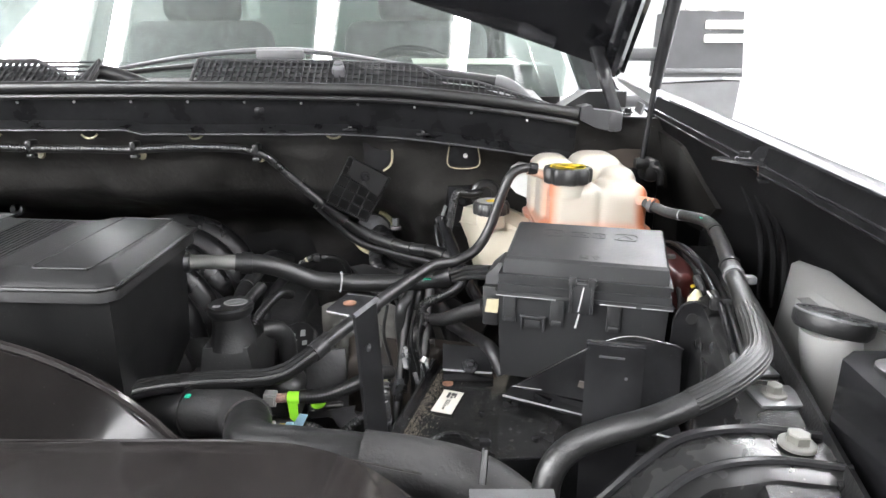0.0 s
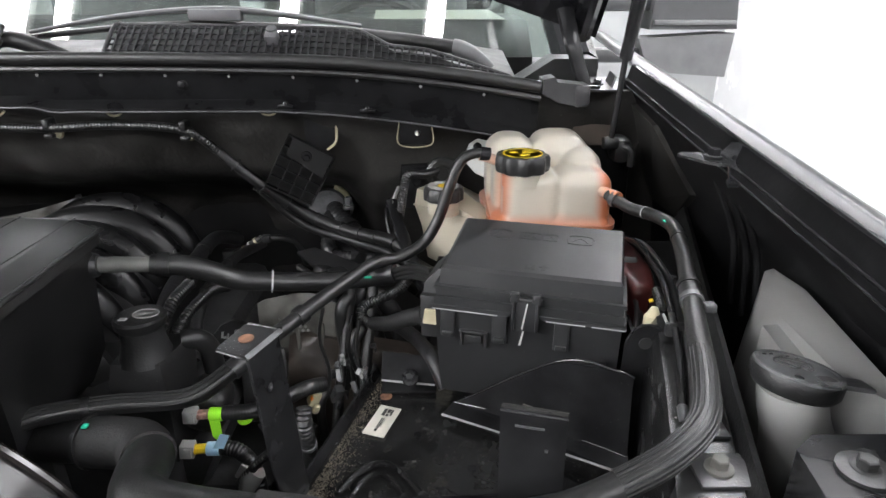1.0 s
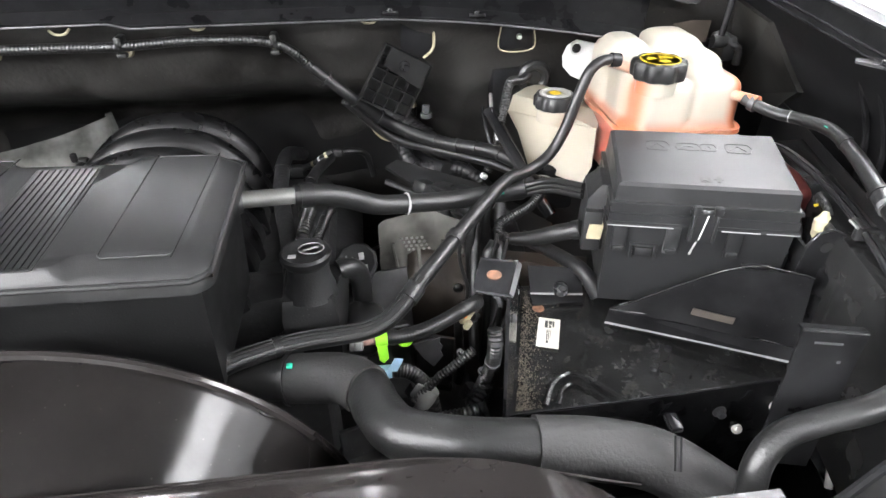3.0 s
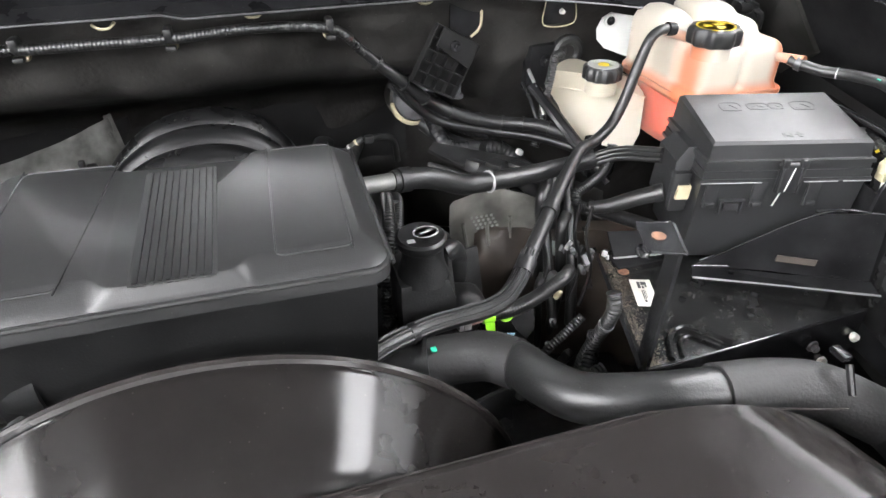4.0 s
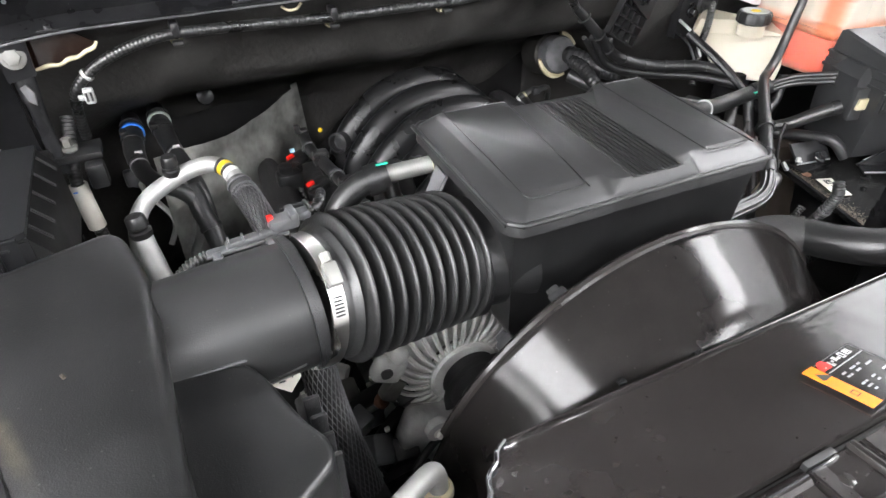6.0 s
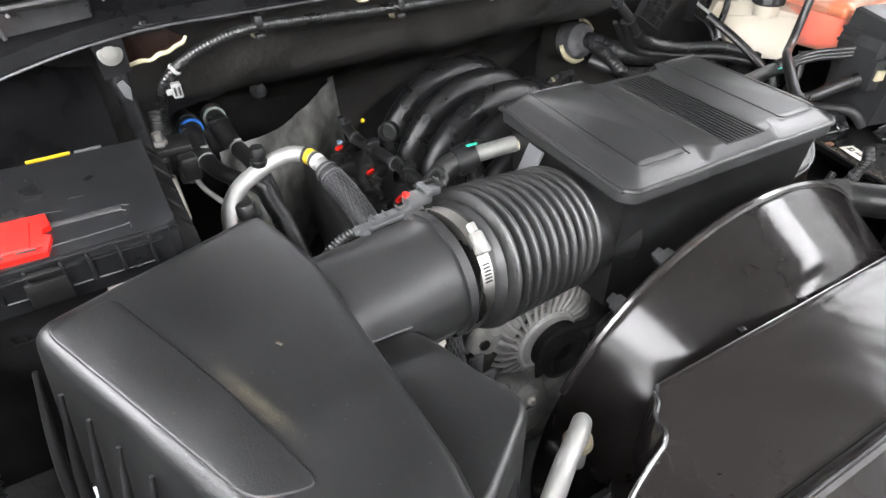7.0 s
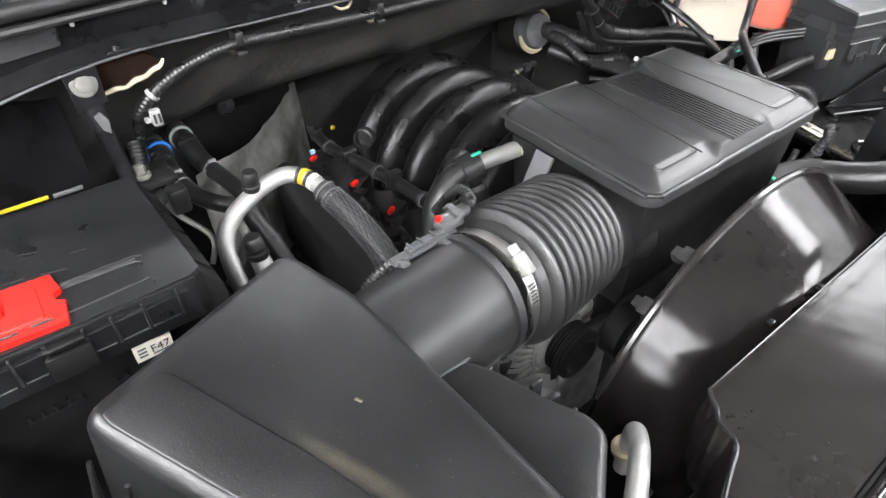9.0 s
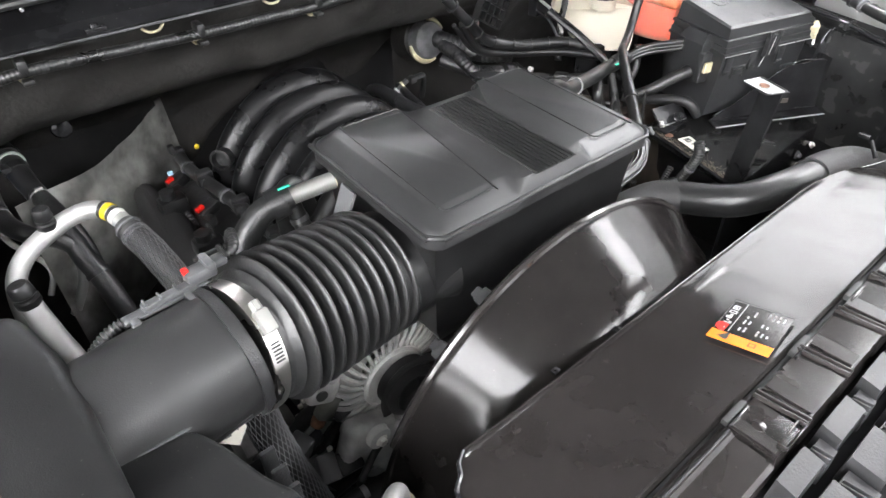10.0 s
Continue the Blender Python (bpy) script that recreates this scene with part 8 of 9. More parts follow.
for k in range(5):
    a = math.pi * (0.12 + 0.19 * k)
    part("ridge", tube([q + side * 0.0096 * math.cos(a) + up * 0.0096 * math.sin(a) for q, d, side, up in along(glide(tv[10:], 0.012))], 0.0014, 5, 0.02), M_RUBBER, h)
part("hose_clamp", band(tv, 0.01, 0.0085, 0.012), M_METAL, h)
part("clip", box((-0.268, 0.607, 1.112), (0.012, 0.010, 0.014), 0.002), M_GREY, h)

# stiff vent pipe from the resonator to the harness by the fuse box
bp = [(-0.268, 0.752, 1.222), (-0.235, 0.760, 1.217), (-0.208, 0.768, 1.206), (-0.180, 0.778, 1.190), (-0.150, 0.787, 1.183), (-0.085, 0.802, 1.175), (-0.030, 0.810, 1.175), (0.010, 0.806, 1.180)]
h = hose("breather_pipe", bp, [0.012, 0.0125, 0.0125, 0.0120, 0.0120, 0.0120, 0.0115, 0.0115], M_RUBBER, "black breather pipe with a bare metal end", "pipe", [(0.06, 0.014, M_DARK, "clip"), (0.48, 0.002, M_SILVERPRINT, "mark")])
part("metal_end", tube([(-0.345, 0.742, 1.226), (-0.262, 0.753, 1.222)], 0.0095, 18), M_STUB, h, "bare metal pipe end")
part("paint_mark", box((-0.022, 0.797, 1.183), (0.010, 0.004, 0.002), 0.001), M_TEAL, h)
fh = thing("power_cable_bundle", (0.03, 0.80, 1.18), "bundle of black cables that enters the fuse box", "cable")
for k in range(7):
    o = Vector((0, 0.004 * (k % 3 - 1), 0.006 * (k // 3 - 1)))
    part("cable", tube([Vector((-0.06, 0.808, 1.172)) + o * 0.6, Vector((0.0, 0.808, 1.180)) + o, Vector((0.035, 0.785, 1.198)) + o, Vector((0.060, 0.735, 1.215)) + o], 0.0042, 8), M_LOOM, fh)
part("tape", tube([(-0.015, 0.810, 1.178), (0.012, 0.803, 1.186)], 0.0125, 14), M_TAPE, fh)
hk = [(0.054, 0.705, 1.180), (0.030, 0.722, 1.166), (0.006, 0.740, 1.149), (-0.014, 0.755, 1.141), (-0.027, 0.764, 1.144), (-0.026, 0.771, 1.155), (-0.010, 0.775, 1.162), (0.015, 0.785, 1.170), (0.030, 0.795, 1.184), (0.034, 0.800, 1.202)]
h = hose("looped_cable", hk, 0.0062, M_LOOM, "corrugated cable that loops back under the harness", "cable", wave=0.0007, pitch=0.0032)
part("sleeve", tube(hk[:4], [0.0100, 0.0100, 0.0095, 0.0080], 16), M_RUBBER, h, "smooth rubber sleeve")
part("collar", band(hk, 0.05, 0.0112, 0.010), M_DARK, h)
hose("ground_cable", [(0.010, 0.800, 1.115), (0.035, 0.775, 1.110), (0.050, 0.735, 1.118), (0.062, 0.700, 1.122), (0.075, 0.68, 1.10)], 0.0090, M_TAPE, "thick taped cable below the fuse box", "cable")

# harness along the firewall
fw = [(-0.967, 0.985, 1.235), (-0.965, 0.975, 1.265), (-0.957, 0.962, 1.300), (-0.930, 0.956, 1.325), (-0.890, 0.953, 1.342), (-0.838, 0.953, 1.350), (-0.74, 0.960, 1.345), (-0.647, 0.965, 1.340), (-0.56, 0.966, 1.339), (-0.485, 0.966, 1.338), (-0.39, 0.966, 1.342), (-0.294, 0.967, 1.334), (-0.250, 0.982, 1.295), (-0.200, 0.985, 1.249), (-0.140, 1.000, 1.197), (-0.073, 0.980, 1.176), (-0.008, 0.935, 1.178), (0.03, 0.90, 1.17)]
h = hose("firewall_harness", fw, [0.0060, 0.0060, 0.0060, 0.0060, 0.0062, 0.0062, 0.0062, 0.0062, 0.0062, 0.0062, 0.0062, 0.0062, 0.0065, 0.0072, 0.008, 0.0085, 0.0085, 0.0085], M_LOOM, "corrugated black wiring loom clipped along the firewall", "wiring", wave=0.00028, pitch=0.0046, n=14)
part("conduit", tube(fw[12:], [0.0072, 0.0084, 0.0094, 0.0098, 0.0098, 0.0098], 16), M_FUNNEL, h, "smooth black conduit")
for p in ((-0.838, 0.953, 1.350), (-0.647, 0.965, 1.340), (-0.485, 0.966, 1.338), (-0.294, 0.967, 1.334)):
    q = Vector(p)
    c = part("clip", merge(box(q + Vector((0, 0.004, 0.006)), (0.010, 0.022, 0.014), 0.003), box(q + Vector((0.0, 0.0, -0.011)), (0.012, 0.012, 0.006), 0.002), lathe([(0.004, 0), (0.004, 0.02)], q + Vector((0, 0.004, -0.004)), rot(-90), 10)), M_DARK, h)
    part("foam_tab", lathe([(0.0075, 0), (0.006, 0.003)], q + Vector((0, 0.022, -0.012)), rot(80), 16), M_IVORY, c, "cream foam scrap")
tie = part("cable_tie", merge(band(fw, 0.085, 0.0078, 0.004), box((-0.945, 0.952, 1.296), (0.011, 0.009, 0.018), 0.002), box((-0.953, 0.952, 1.295), (0.008, 0.006, 0.006), 0.0015)), M_TIE, h, "pale cable tie with a slotted block")
for dx in (-0.003, 0.003):
    part("slot", box((-0.945 + dx * 0.8, 0.9472, 1.296), (0.0022, 0.002, 0.010), 0), M_INK, tie)
part("lower_branch", tube([(-0.205, 0.990, 1.243), (-0.150, 1.004, 1.180), (-0.075, 0.985, 1.160), (-0.005, 0.930, 1.160), (0.04, 0.88, 1.155)], 0.0068, 14), M_FUNNEL, h)
part("trough", tube([(-0.215, 1.00, 1.240), (-0.150, 1.015, 1.178), (-0.075, 0.998, 1.155), (0.0, 0.945, 1.155), (0.06, 0.89, 1.145)], [0.005, 0.010, 0.010, 0.010, 0.010], 12, flat=0.7), M_DARK, h)
for f in (0.72, 0.76, 0.80, 0.84, 0.88, 0.91, 0.94, 0.97):
    part("tie", band(fw, f, 0.0112, 0.003), M_DARK, h)
hose("clutch_hose", [(0.068, 1.03, 1.258), (0.045, 0.99, 1.262), (0.022, 0.962, 1.268), (0.014, 0.955, 1.240), (0.008, 0.955, 1.205), (0.000, 0.945, 1.168), (-0.012, 0.935, 1.145)], 0.006, M_LOOM, "thin corrugated black tube from the firewall", "tube", wave=0.0008, pitch=0.0036)
solo("firewall_grommet", merge(tube([(0.072 + 0.018 * math.cos(a), 1.022, 1.255 + 0.018 * math.sin(a)) for a in span(0, 2 * math.pi, 24)], 0.0085, 10), lathe([(0.012, 0), (0.010, 0.01)], (0.072, 1.028, 1.255), rot(90), 20)), M_RUBBER, "round black rubber grommet", "grommet")

# big pass-through with ivory collar
pg = thing("harness_grommet", (-0.135, 1.19, 1.09), "large grey harness boot with an ivory collar in the firewall", "grommet")
gc = Vector((-0.137, 1.172, 1.147))
gn = Vector((-0.05, -0.97, 0.22)).normalized()
gx = Vector((1.0, -0.05, 0.0)).normalized()
gz = gn.cross(gx).normalized()
if gz.z < 0:
    gz = -gz
disc = lambda d, r: [gc + gn * d + gx * r * math.cos(a) + gz * r * math.sin(a) for a in span(0, 2 * math.pi, 32)[:-1]]
part("mount", loft([disc(-0.07, 0.044), disc(-0.022, 0.041), disc(-0.016, 0.034)]), M_FELT, pg)
part("boot", loft([disc(-0.022, 0.036), disc(0.004, 0.037), disc(0.011, 0.034), disc(0.015, 0.027), disc(0.017, 0.016)]), M_BOOT, pg, "crinkled grey foam boot")
for a0, a1 in ((20, 75), (185, 290)):
    part("collar", tube([gc - gn * 0.004 + gx * 0.040 * math.cos(a) + gz * 0.040 * math.sin(a) for a in span(radians(a0), radians(a1), 14)], [0.0035, 0.0060, 0.0068, 0.0050] if a0 > 90 else 0.0060, 8), M_IVORY, pg, "ivory plastic collar")
cab_ = [gc + gn * 0.005 + Vector((0.012, 0, 0)), gc + gn * 0.035 + Vector((0.022, 0, -0.006)), gc + gn * 0.065 + Vector((0.042, 0, -0.022)), gc + gn * 0.10 + Vector((0.066, 0, -0.036)), gc + gn * 0.15 + Vector((0.10, 0, -0.04))]
part("cable", tube(cab_, 0.017, 16, wave=0.0006, pitch=0.009), M_TAPE, pg, "thick taped cable")
part("cable", tube([p + Vector((-0.016, -0.004, -0.032)) for p in cab_[1:]], 0.013, 14), M_TAPE, pg, "taped cable")
part("clamp", band(cab_, 0.55, 0.020, 0.010), M_DARK, pg)
part("bolt_head", bolt(gc + gn * 0.09 + Vector((0.055, 0.0, 0.010)), 0.010, 0.020), M_GREY, pg)

# ribbed connector pad on the firewall
pad = thing("connector_bracket", (-0.135, 0.98, 1.24), "black ribbed plastic bracket bolted to the firewall", "bracket")
pt, pu, pv = Vector((-0.150, 0.985, 1.325)), Vector((0.062, 0.010, -0.036)), Vector((-0.040, -0.004, -0.072))
part("back", slab([pt, pt + pu, pt + pu + pv, pt + pv], 0.004), M_PAD, pad)
nrm_ = pu.cross(pv).normalized()
if nrm_.y > 0:
    nrm_ = -nrm_
for k in range(6):
    a = pt + pv * (k / 5)
    part("rib", slab([a, a + pu, a + pu + nrm_ * 0.012, a + nrm_ * 0.012], 0.0022, 0.0006), M_PAD, pad)
for k in range(5):
    a = pt + pu * (k / 4)
    part("rib", slab([a, a + pv, a + pv + nrm_ * 0.012, a + nrm_ * 0.012], 0.0022, 0.0006), M_PAD, pad)
part("flap", slab([pt + pu * 0.1 + nrm_ * 0.013, pt + pu * 0.95 + nrm_ * 0.013, pt + pu * 0.95 + pv * 0.42 + nrm_ * 0.016, pt + pu * 0.1 + pv * 0.30 + nrm_ * 0.016], 0.003), M_PAD, pad)
part("bolt", bolt(pt + pu * 0.48 + pv * 0.18 + nrm_ * 0.014, 0.008, 0.012, nrm_), M_METAL, pad)
part("mount", slab([(-0.128, 0.992, 1.352), (-0.085, 0.992, 1.352), (-0.085, 0.992, 1.315), (-0.098, 0.992, 1.300), (-0.128, 0.992, 1.300)], 0.004), M_METAL, pad)
part("foam_edge", tube([(-0.083, 0.990, 1.350), (-0.083, 0.990, 1.314), (-0.097, 0.990, 1.300)], 0.002, 6), M_IVORY, pad)
wn = thing("firewall_window", (0.033, 0.98, 1.30), "open slot in the insulation showing painted steel", "firewall opening")
part("steel", box((0.033, 0.985, 1.325), (0.046, 0.004, 0.032), 0.001), M_METAL, wn)
part("edge", tube([(0.010, 0.982, 1.341), (0.010, 0.982, 1.309), (0.056, 0.982, 1.309), (0.056, 0.982, 1.341)], 0.0010, 6), M_IVORY, wn, "pale torn edge")
part("stud", lathe([(0.004, 0), (0.003, 0.006)], (0.036, 0.983, 1.326), rot(90), 10), M_ZINC, wn)
w2 = thing("firewall_window", (-0.96, 0.955, 1.33), "torn opening in the insulation showing dark brown gloss", "firewall opening")
part("panel", slab([(-0.992, 0.9600, 1.364), (-0.941, 0.9585, 1.366), (-0.922, 0.9575, 1.352), (-0.930, 0.958, 1.345), (-0.955, 0.959, 1.337), (-0.990, 0.960, 1.332)], 0.003), M_BROWN, w2, "dark brown glossy panel")
torn = [(-0.986, 0.957, 1.331), (-0.972, 0.956, 1.334), (-0.962, 0.956, 1.333), (-0.952, 0.955, 1.338), (-0.942, 0.955, 1.339), (-0.933, 0.954, 1.344), (-0.924, 0.954, 1.347), (-0.920, 0.954, 1.353)]
part("edge", tube(torn, [0.0018, 0.0026, 0.0020, 0.0028, 0.0022, 0.0026, 0.0016], 7, 0.003), M_IVORY, w2, "pale torn insulation edge")
for x in (-0.70, -0.55, -0.385, -0.17):
    solo("foam_scrap", tube([(x - 0.012, 0.962, 1.362), (x - 0.005, 0.960, 1.357), (x + 0.006, 0.960, 1.357), (x + 0.013, 0.962, 1.363)], 0.0017, 6), M_IVORY, "cream foam edge showing under the cowl lip", "insulation scrap", "foam scraps under the cowl")

# brace and bolts at the passenger side
br = thing("fender_brace", (-1.005, 0.945, 1.24), "black tubular steel brace with a big pale bolt", "brace")
part("bar", tube([(-1.000, 0.952, 1.350), (-0.999, 0.950, 1.330), (-0.998, 0.940, 1.300), (-0.996, 0.928, 1.262), (-0.994, 0.918, 1.225)], [0.0115, 0.0105, 0.0085, 0.0075, 0.008], 12, flat=0.6), M_COWL, br)
part("head", merge(slab([(-1.016, 0.946, 1.366), (-0.984, 0.946, 1.368), (-0.985, 0.944, 1.330), (-1.013, 0.944, 1.325)], 0.004)), M_COWL, br)
part("bolt", bolt((-1.000, 0.944, 1.351), 0.0125, 0.007, (0, -0.95, 0.3)), M_NUT, br, "big pale flanged bolt")
part("dimple", slab([(-1.0035, 0.9335, 1.322), (-0.997, 0.9335, 1.325), (-0.992, 0.931, 1.316), (-0.994, 0.929, 1.303), (-1.0, 0.931, 1.308)], 0.003), M_SENSOR, br, "worn bright dent")
sb = thing("stud_nut", (-0.982, 0.937, 1.235), "pale flanged nut on a black bracket", "nut")
part("nut", bolt((-0.982, 0.930, 1.247), 0.0095, 0.014), M_NUT, sb)
part("bracket", merge(box((-0.975, 0.935, 1.240), (0.05, 0.04, 0.008), 0.002), box((-0.96, 0.90, 1.225), (0.02, 0.02, 0.03), 0.004)), M_DARK, sb)
solo("firewall_stud", merge(lathe([(0.014, 0), (0.012, 0.003), (0.006, 0.004)], (-0.812, 1.138, 1.201), rot(70), 18), lathe([(0.006, 0), (0.005, 0.012)], (-0.812, 1.138, 1.201), rot(70), 10)), M_METAL, "push stud in the firewall insulation", "stud")

# heater hoses
for pts, ringm, nm in (([(-0.925, 1.190, 1.165), (-0.924, 1.150, 1.172), (-0.924, 1.115, 1.174), (-0.927, 1.070, 1.163), (-0.920, 1.017, 1.156), (-0.902, 0.984, 1.150), (-0.882, 0.975, 1.140), (-0.867, 0.966, 1.122), (-0.857, 0.936, 1.088), (-0.850, 0.90, 1.04)], M_BLUE, "blue ring"), ([(-0.886, 1.210, 1.165), (-0.885, 1.165, 1.173), (-0.884, 1.125, 1.172), (-0.878, 1.085, 1.154), (-0.868, 1.036, 1.146), (-0.860, 0.998, 1.134), (-0.856, 0.978, 1.108), (-0.855, 0.965, 1.06), (-0.85, 0.95, 1.0)], M_PALEGREEN, "pale green ring")):
    pts = [Vector(p) for p in pts]
    h = hose("heater_hose", pts, [0.013, 0.0145, 0.0145, 0.0120, 0.0110, 0.0110, 0.0110, 0.0110], M_RUBBER, "black heater hose with a coloured quick connector", "hose", group="heater hoses")
    part("connector_ring", band(pts, 0.20, 0.0170, 0.0045), ringm, h, nm)
    part("connector", band(pts, 0.15, 0.0165, 0.010), M_DARK, h)
    part("connector", merge(band(pts, 0.25, 0.0160, 0.010), box(pts[2] + Vector((-0.010, -0.010, 0.008)), (0.012, 0.018, 0.008), 0.003)), M_DARK, h)
    part("collar", band(pts, 0.37, 0.0135, 0.012), M_DARK, h)
    part("clip", merge(band(pts, 0.41, 0.0128, 0.003), box(pts[3] + Vector((0.006, -0.020, 0.010)), (0.010, 0.004, 0.004), 0.001)), M_TIE, h, "pale spring clip end")

# air-conditioning lines
ac = [(-0.935, 0.80, 1.10), (-0.941, 0.83, 1.14), (-0.938, 0.855, 1.168), (-0.930, 0.867, 1.183), (-0.915, 0.876, 1.195), (-0.893, 0.884, 1.203), (-0.868, 0.888, 1.211), (-0.845, 0.886, 1.215), (-0.830, 0.876, 1.214), (-0.8215, 0.858, 1.210), (-0.819, 0.844, 1.206)]
h = hose("air_conditioning_line", ac, 0.0098, M_ALU, "bent bare aluminium air-conditioning line with braided hose", "pipe", n=20)
bh = [Vector(p) for p in ((-0.820, 0.846, 1.207), (-0.816, 0.832, 1.201), (-0.808, 0.800, 1.186), (-0.800, 0.755, 1.158), (-0.798, 0.715, 1.115), (-0.800, 0.69, 1.06))]
sleeve = part("braided_hose", tube(bh, [0.0118, 0.0138, 0.0148, 0.0148, 0.0148, 0.0148], 20), M_INK, h, "black braided sleeve")
braid(sleeve, bh[1:5], 0.0149, 20, 0.050)
part("sleeve_end", merge(*[band(bh, 0.03 + 0.022 * k, 0.0146 - 0.0006 * (k % 2), 0.0022) for k in range(4)]), M_THREAD, sleeve, "frayed end of the braid")
part("band", band(ac, 0.875, 0.0102, 0.004), M_INK, h)
part("band", band(ac, 0.905, 0.0103, 0.0065), M_YELLOW, h, "yellow band")
part("band", band(ac, 0.935, 0.0102, 0.004), M_INK, h)
part("band", band(ac, 0.965, 0.0104, 0.007), M_WHITE, h)
for base_, tilt_, k in (((-0.885, 0.886, 1.212), rot(4, 2), 1.0), ((-0.928, 0.780, 1.204), rot(-6, -4), 1.12)):
    part("valve_cap", lathe([(0.0095 * k, 0), (0.0105 * k, 0.002), (0.0105 * k, 0.007), (0.0088 * k, 0.0085), (0.0088 * k, 0.011), (0.0098 * k, 0.0125), (0.0092 * k, 0.022), (0.0075 * k, 0.0245), (0.0, 0.025)], base_, tilt_, 16, 8, 0.04), M_DARK, h, "black service cap")
part("valve_stem", tube([(-0.887, 0.886, 1.200), (-0.885, 0.886, 1.214)], 0.0085, 14), M_ALU, h)
part("valve_body", tube([(-0.928, 0.781, 1.206), (-0.927, 0.775, 1.192), (-0.924, 0.762, 1.168), (-0.912, 0.735, 1.125)], [0.0095, 0.012, 0.0115, 0.009], 16), M_ALU, h, "bare aluminium valve body")
part("thin_line", tube([(-0.938, 1.125, 1.096), (-0.931, 1.100, 1.082), (-0.915, 1.075, 1.068), (-0.905, 1.060, 1.056), (-0.905, 1.050, 1.042), (-0.918, 1.040, 1.020)], 0.0042, 12), M_ALU, h, "thin bent aluminium line")
part("fitting", merge(lathe([(0.006, -0.006), (0.014, -0.004), (0.015, 0.004), (0.010, 0.008), (0.0, 0.009)], (-0.939, 1.125, 1.098), rot(70, 0, 10), 18), box((-0.944, 1.135, 1.095), (0.026, 0.016, 0.028), 0.005)), M_GREY, h, "grey ring fitting")
part("curved_line", tube([(-0.880, 1.080, 1.060), (-0.876, 1.058, 1.076), (-0.871, 1.030, 1.078), (-0.869, 1.012, 1.066), (-0.878, 1.020, 1.030), (-0.902, 1.040, 0.975)], 0.0068, 14), M_ALU, h, "curved aluminium line")
hose("braided_line", [(-0.870, 0.985, 1.136), (-0.866, 0.972, 1.126), (-0.864, 0.957, 1.112), (-0.857, 0.935, 1.088), (-0.850, 0.90, 1.04), (-0.84, 0.87, 0.98)], 0.0135, M_TAPE, "dark braided hose held by a tie", "hose", [(0.32, 0.006, M_DARK, "tie")])
dl = [Vector(p) for p in ((-0.81, 0.585, 1.17), (-0.808, 0.575, 1.12), (-0.80, 0.565, 1.06), (-0.785, 0.55, 0.98), (-0.77, 0.54, 0.92))]
h2 = hose("braided_line", dl, 0.0160, M_INK, "braided black hose dropping beside the intake duct", "hose")
braid(h2, dl[:4], 0.0162, 22, 0.060)

# breather elbow left of the resonator
el = [(-0.668, 0.744, 1.229), (-0.684, 0.7475, 1.225), (-0.705, 0.750, 1.218), (-0.730, 0.745, 1.195), (-0.742, 0.735, 1.150), (-0.745, 0.73, 1.08)]
h = hose("breather_elbow", el, [0.0135, 0.0145, 0.0155, 0.0155, 0.0155, 0.0155], M_RUBBER, "black rubber elbow on a bare metal stub", "hose", [(0.08, 0.018, M_DARK, "clip")])
part("metal_stub", tube([(-0.605, 0.728, 1.238), (-0.674, 0.746, 1.228)], 0.0098, 18), M_STUB, h, "bare metal stub")
part("end_ring", tube([(-0.612, 0.730, 1.237), (-0.620, 0.7325, 1.236)], 0.0122, 18), M_IVORY, h)
part("paint_mark", box((-0.676, 0.742, 1.2445), (0.014, 0.004, 0.002), 0.001), M_TEAL, h, "green paint mark")
hose("vacuum_loop", [(-0.655, 0.80, 1.10), (-0.652, 0.815, 1.165), (-0.640, 0.825, 1.185), (-0.622, 0.83, 1.180), (-0.612, 0.82, 1.14), (-0.60, 0.80, 1.08)], 0.011, M_RUBBER, "black looped vacuum hose", "hose")
hose("vacuum_pipe", [(-0.658, 0.77, 1.20), (-0.655, 0.755, 1.17), (-0.645, 0.74, 1.13)], 0.010, M_LOOM, "ribbed black pipe with a grey ring", "pipe", [(0.25, 0.006, M_GREY, "ring"), (0.6, 0.004, M_WHITE, "ring")])

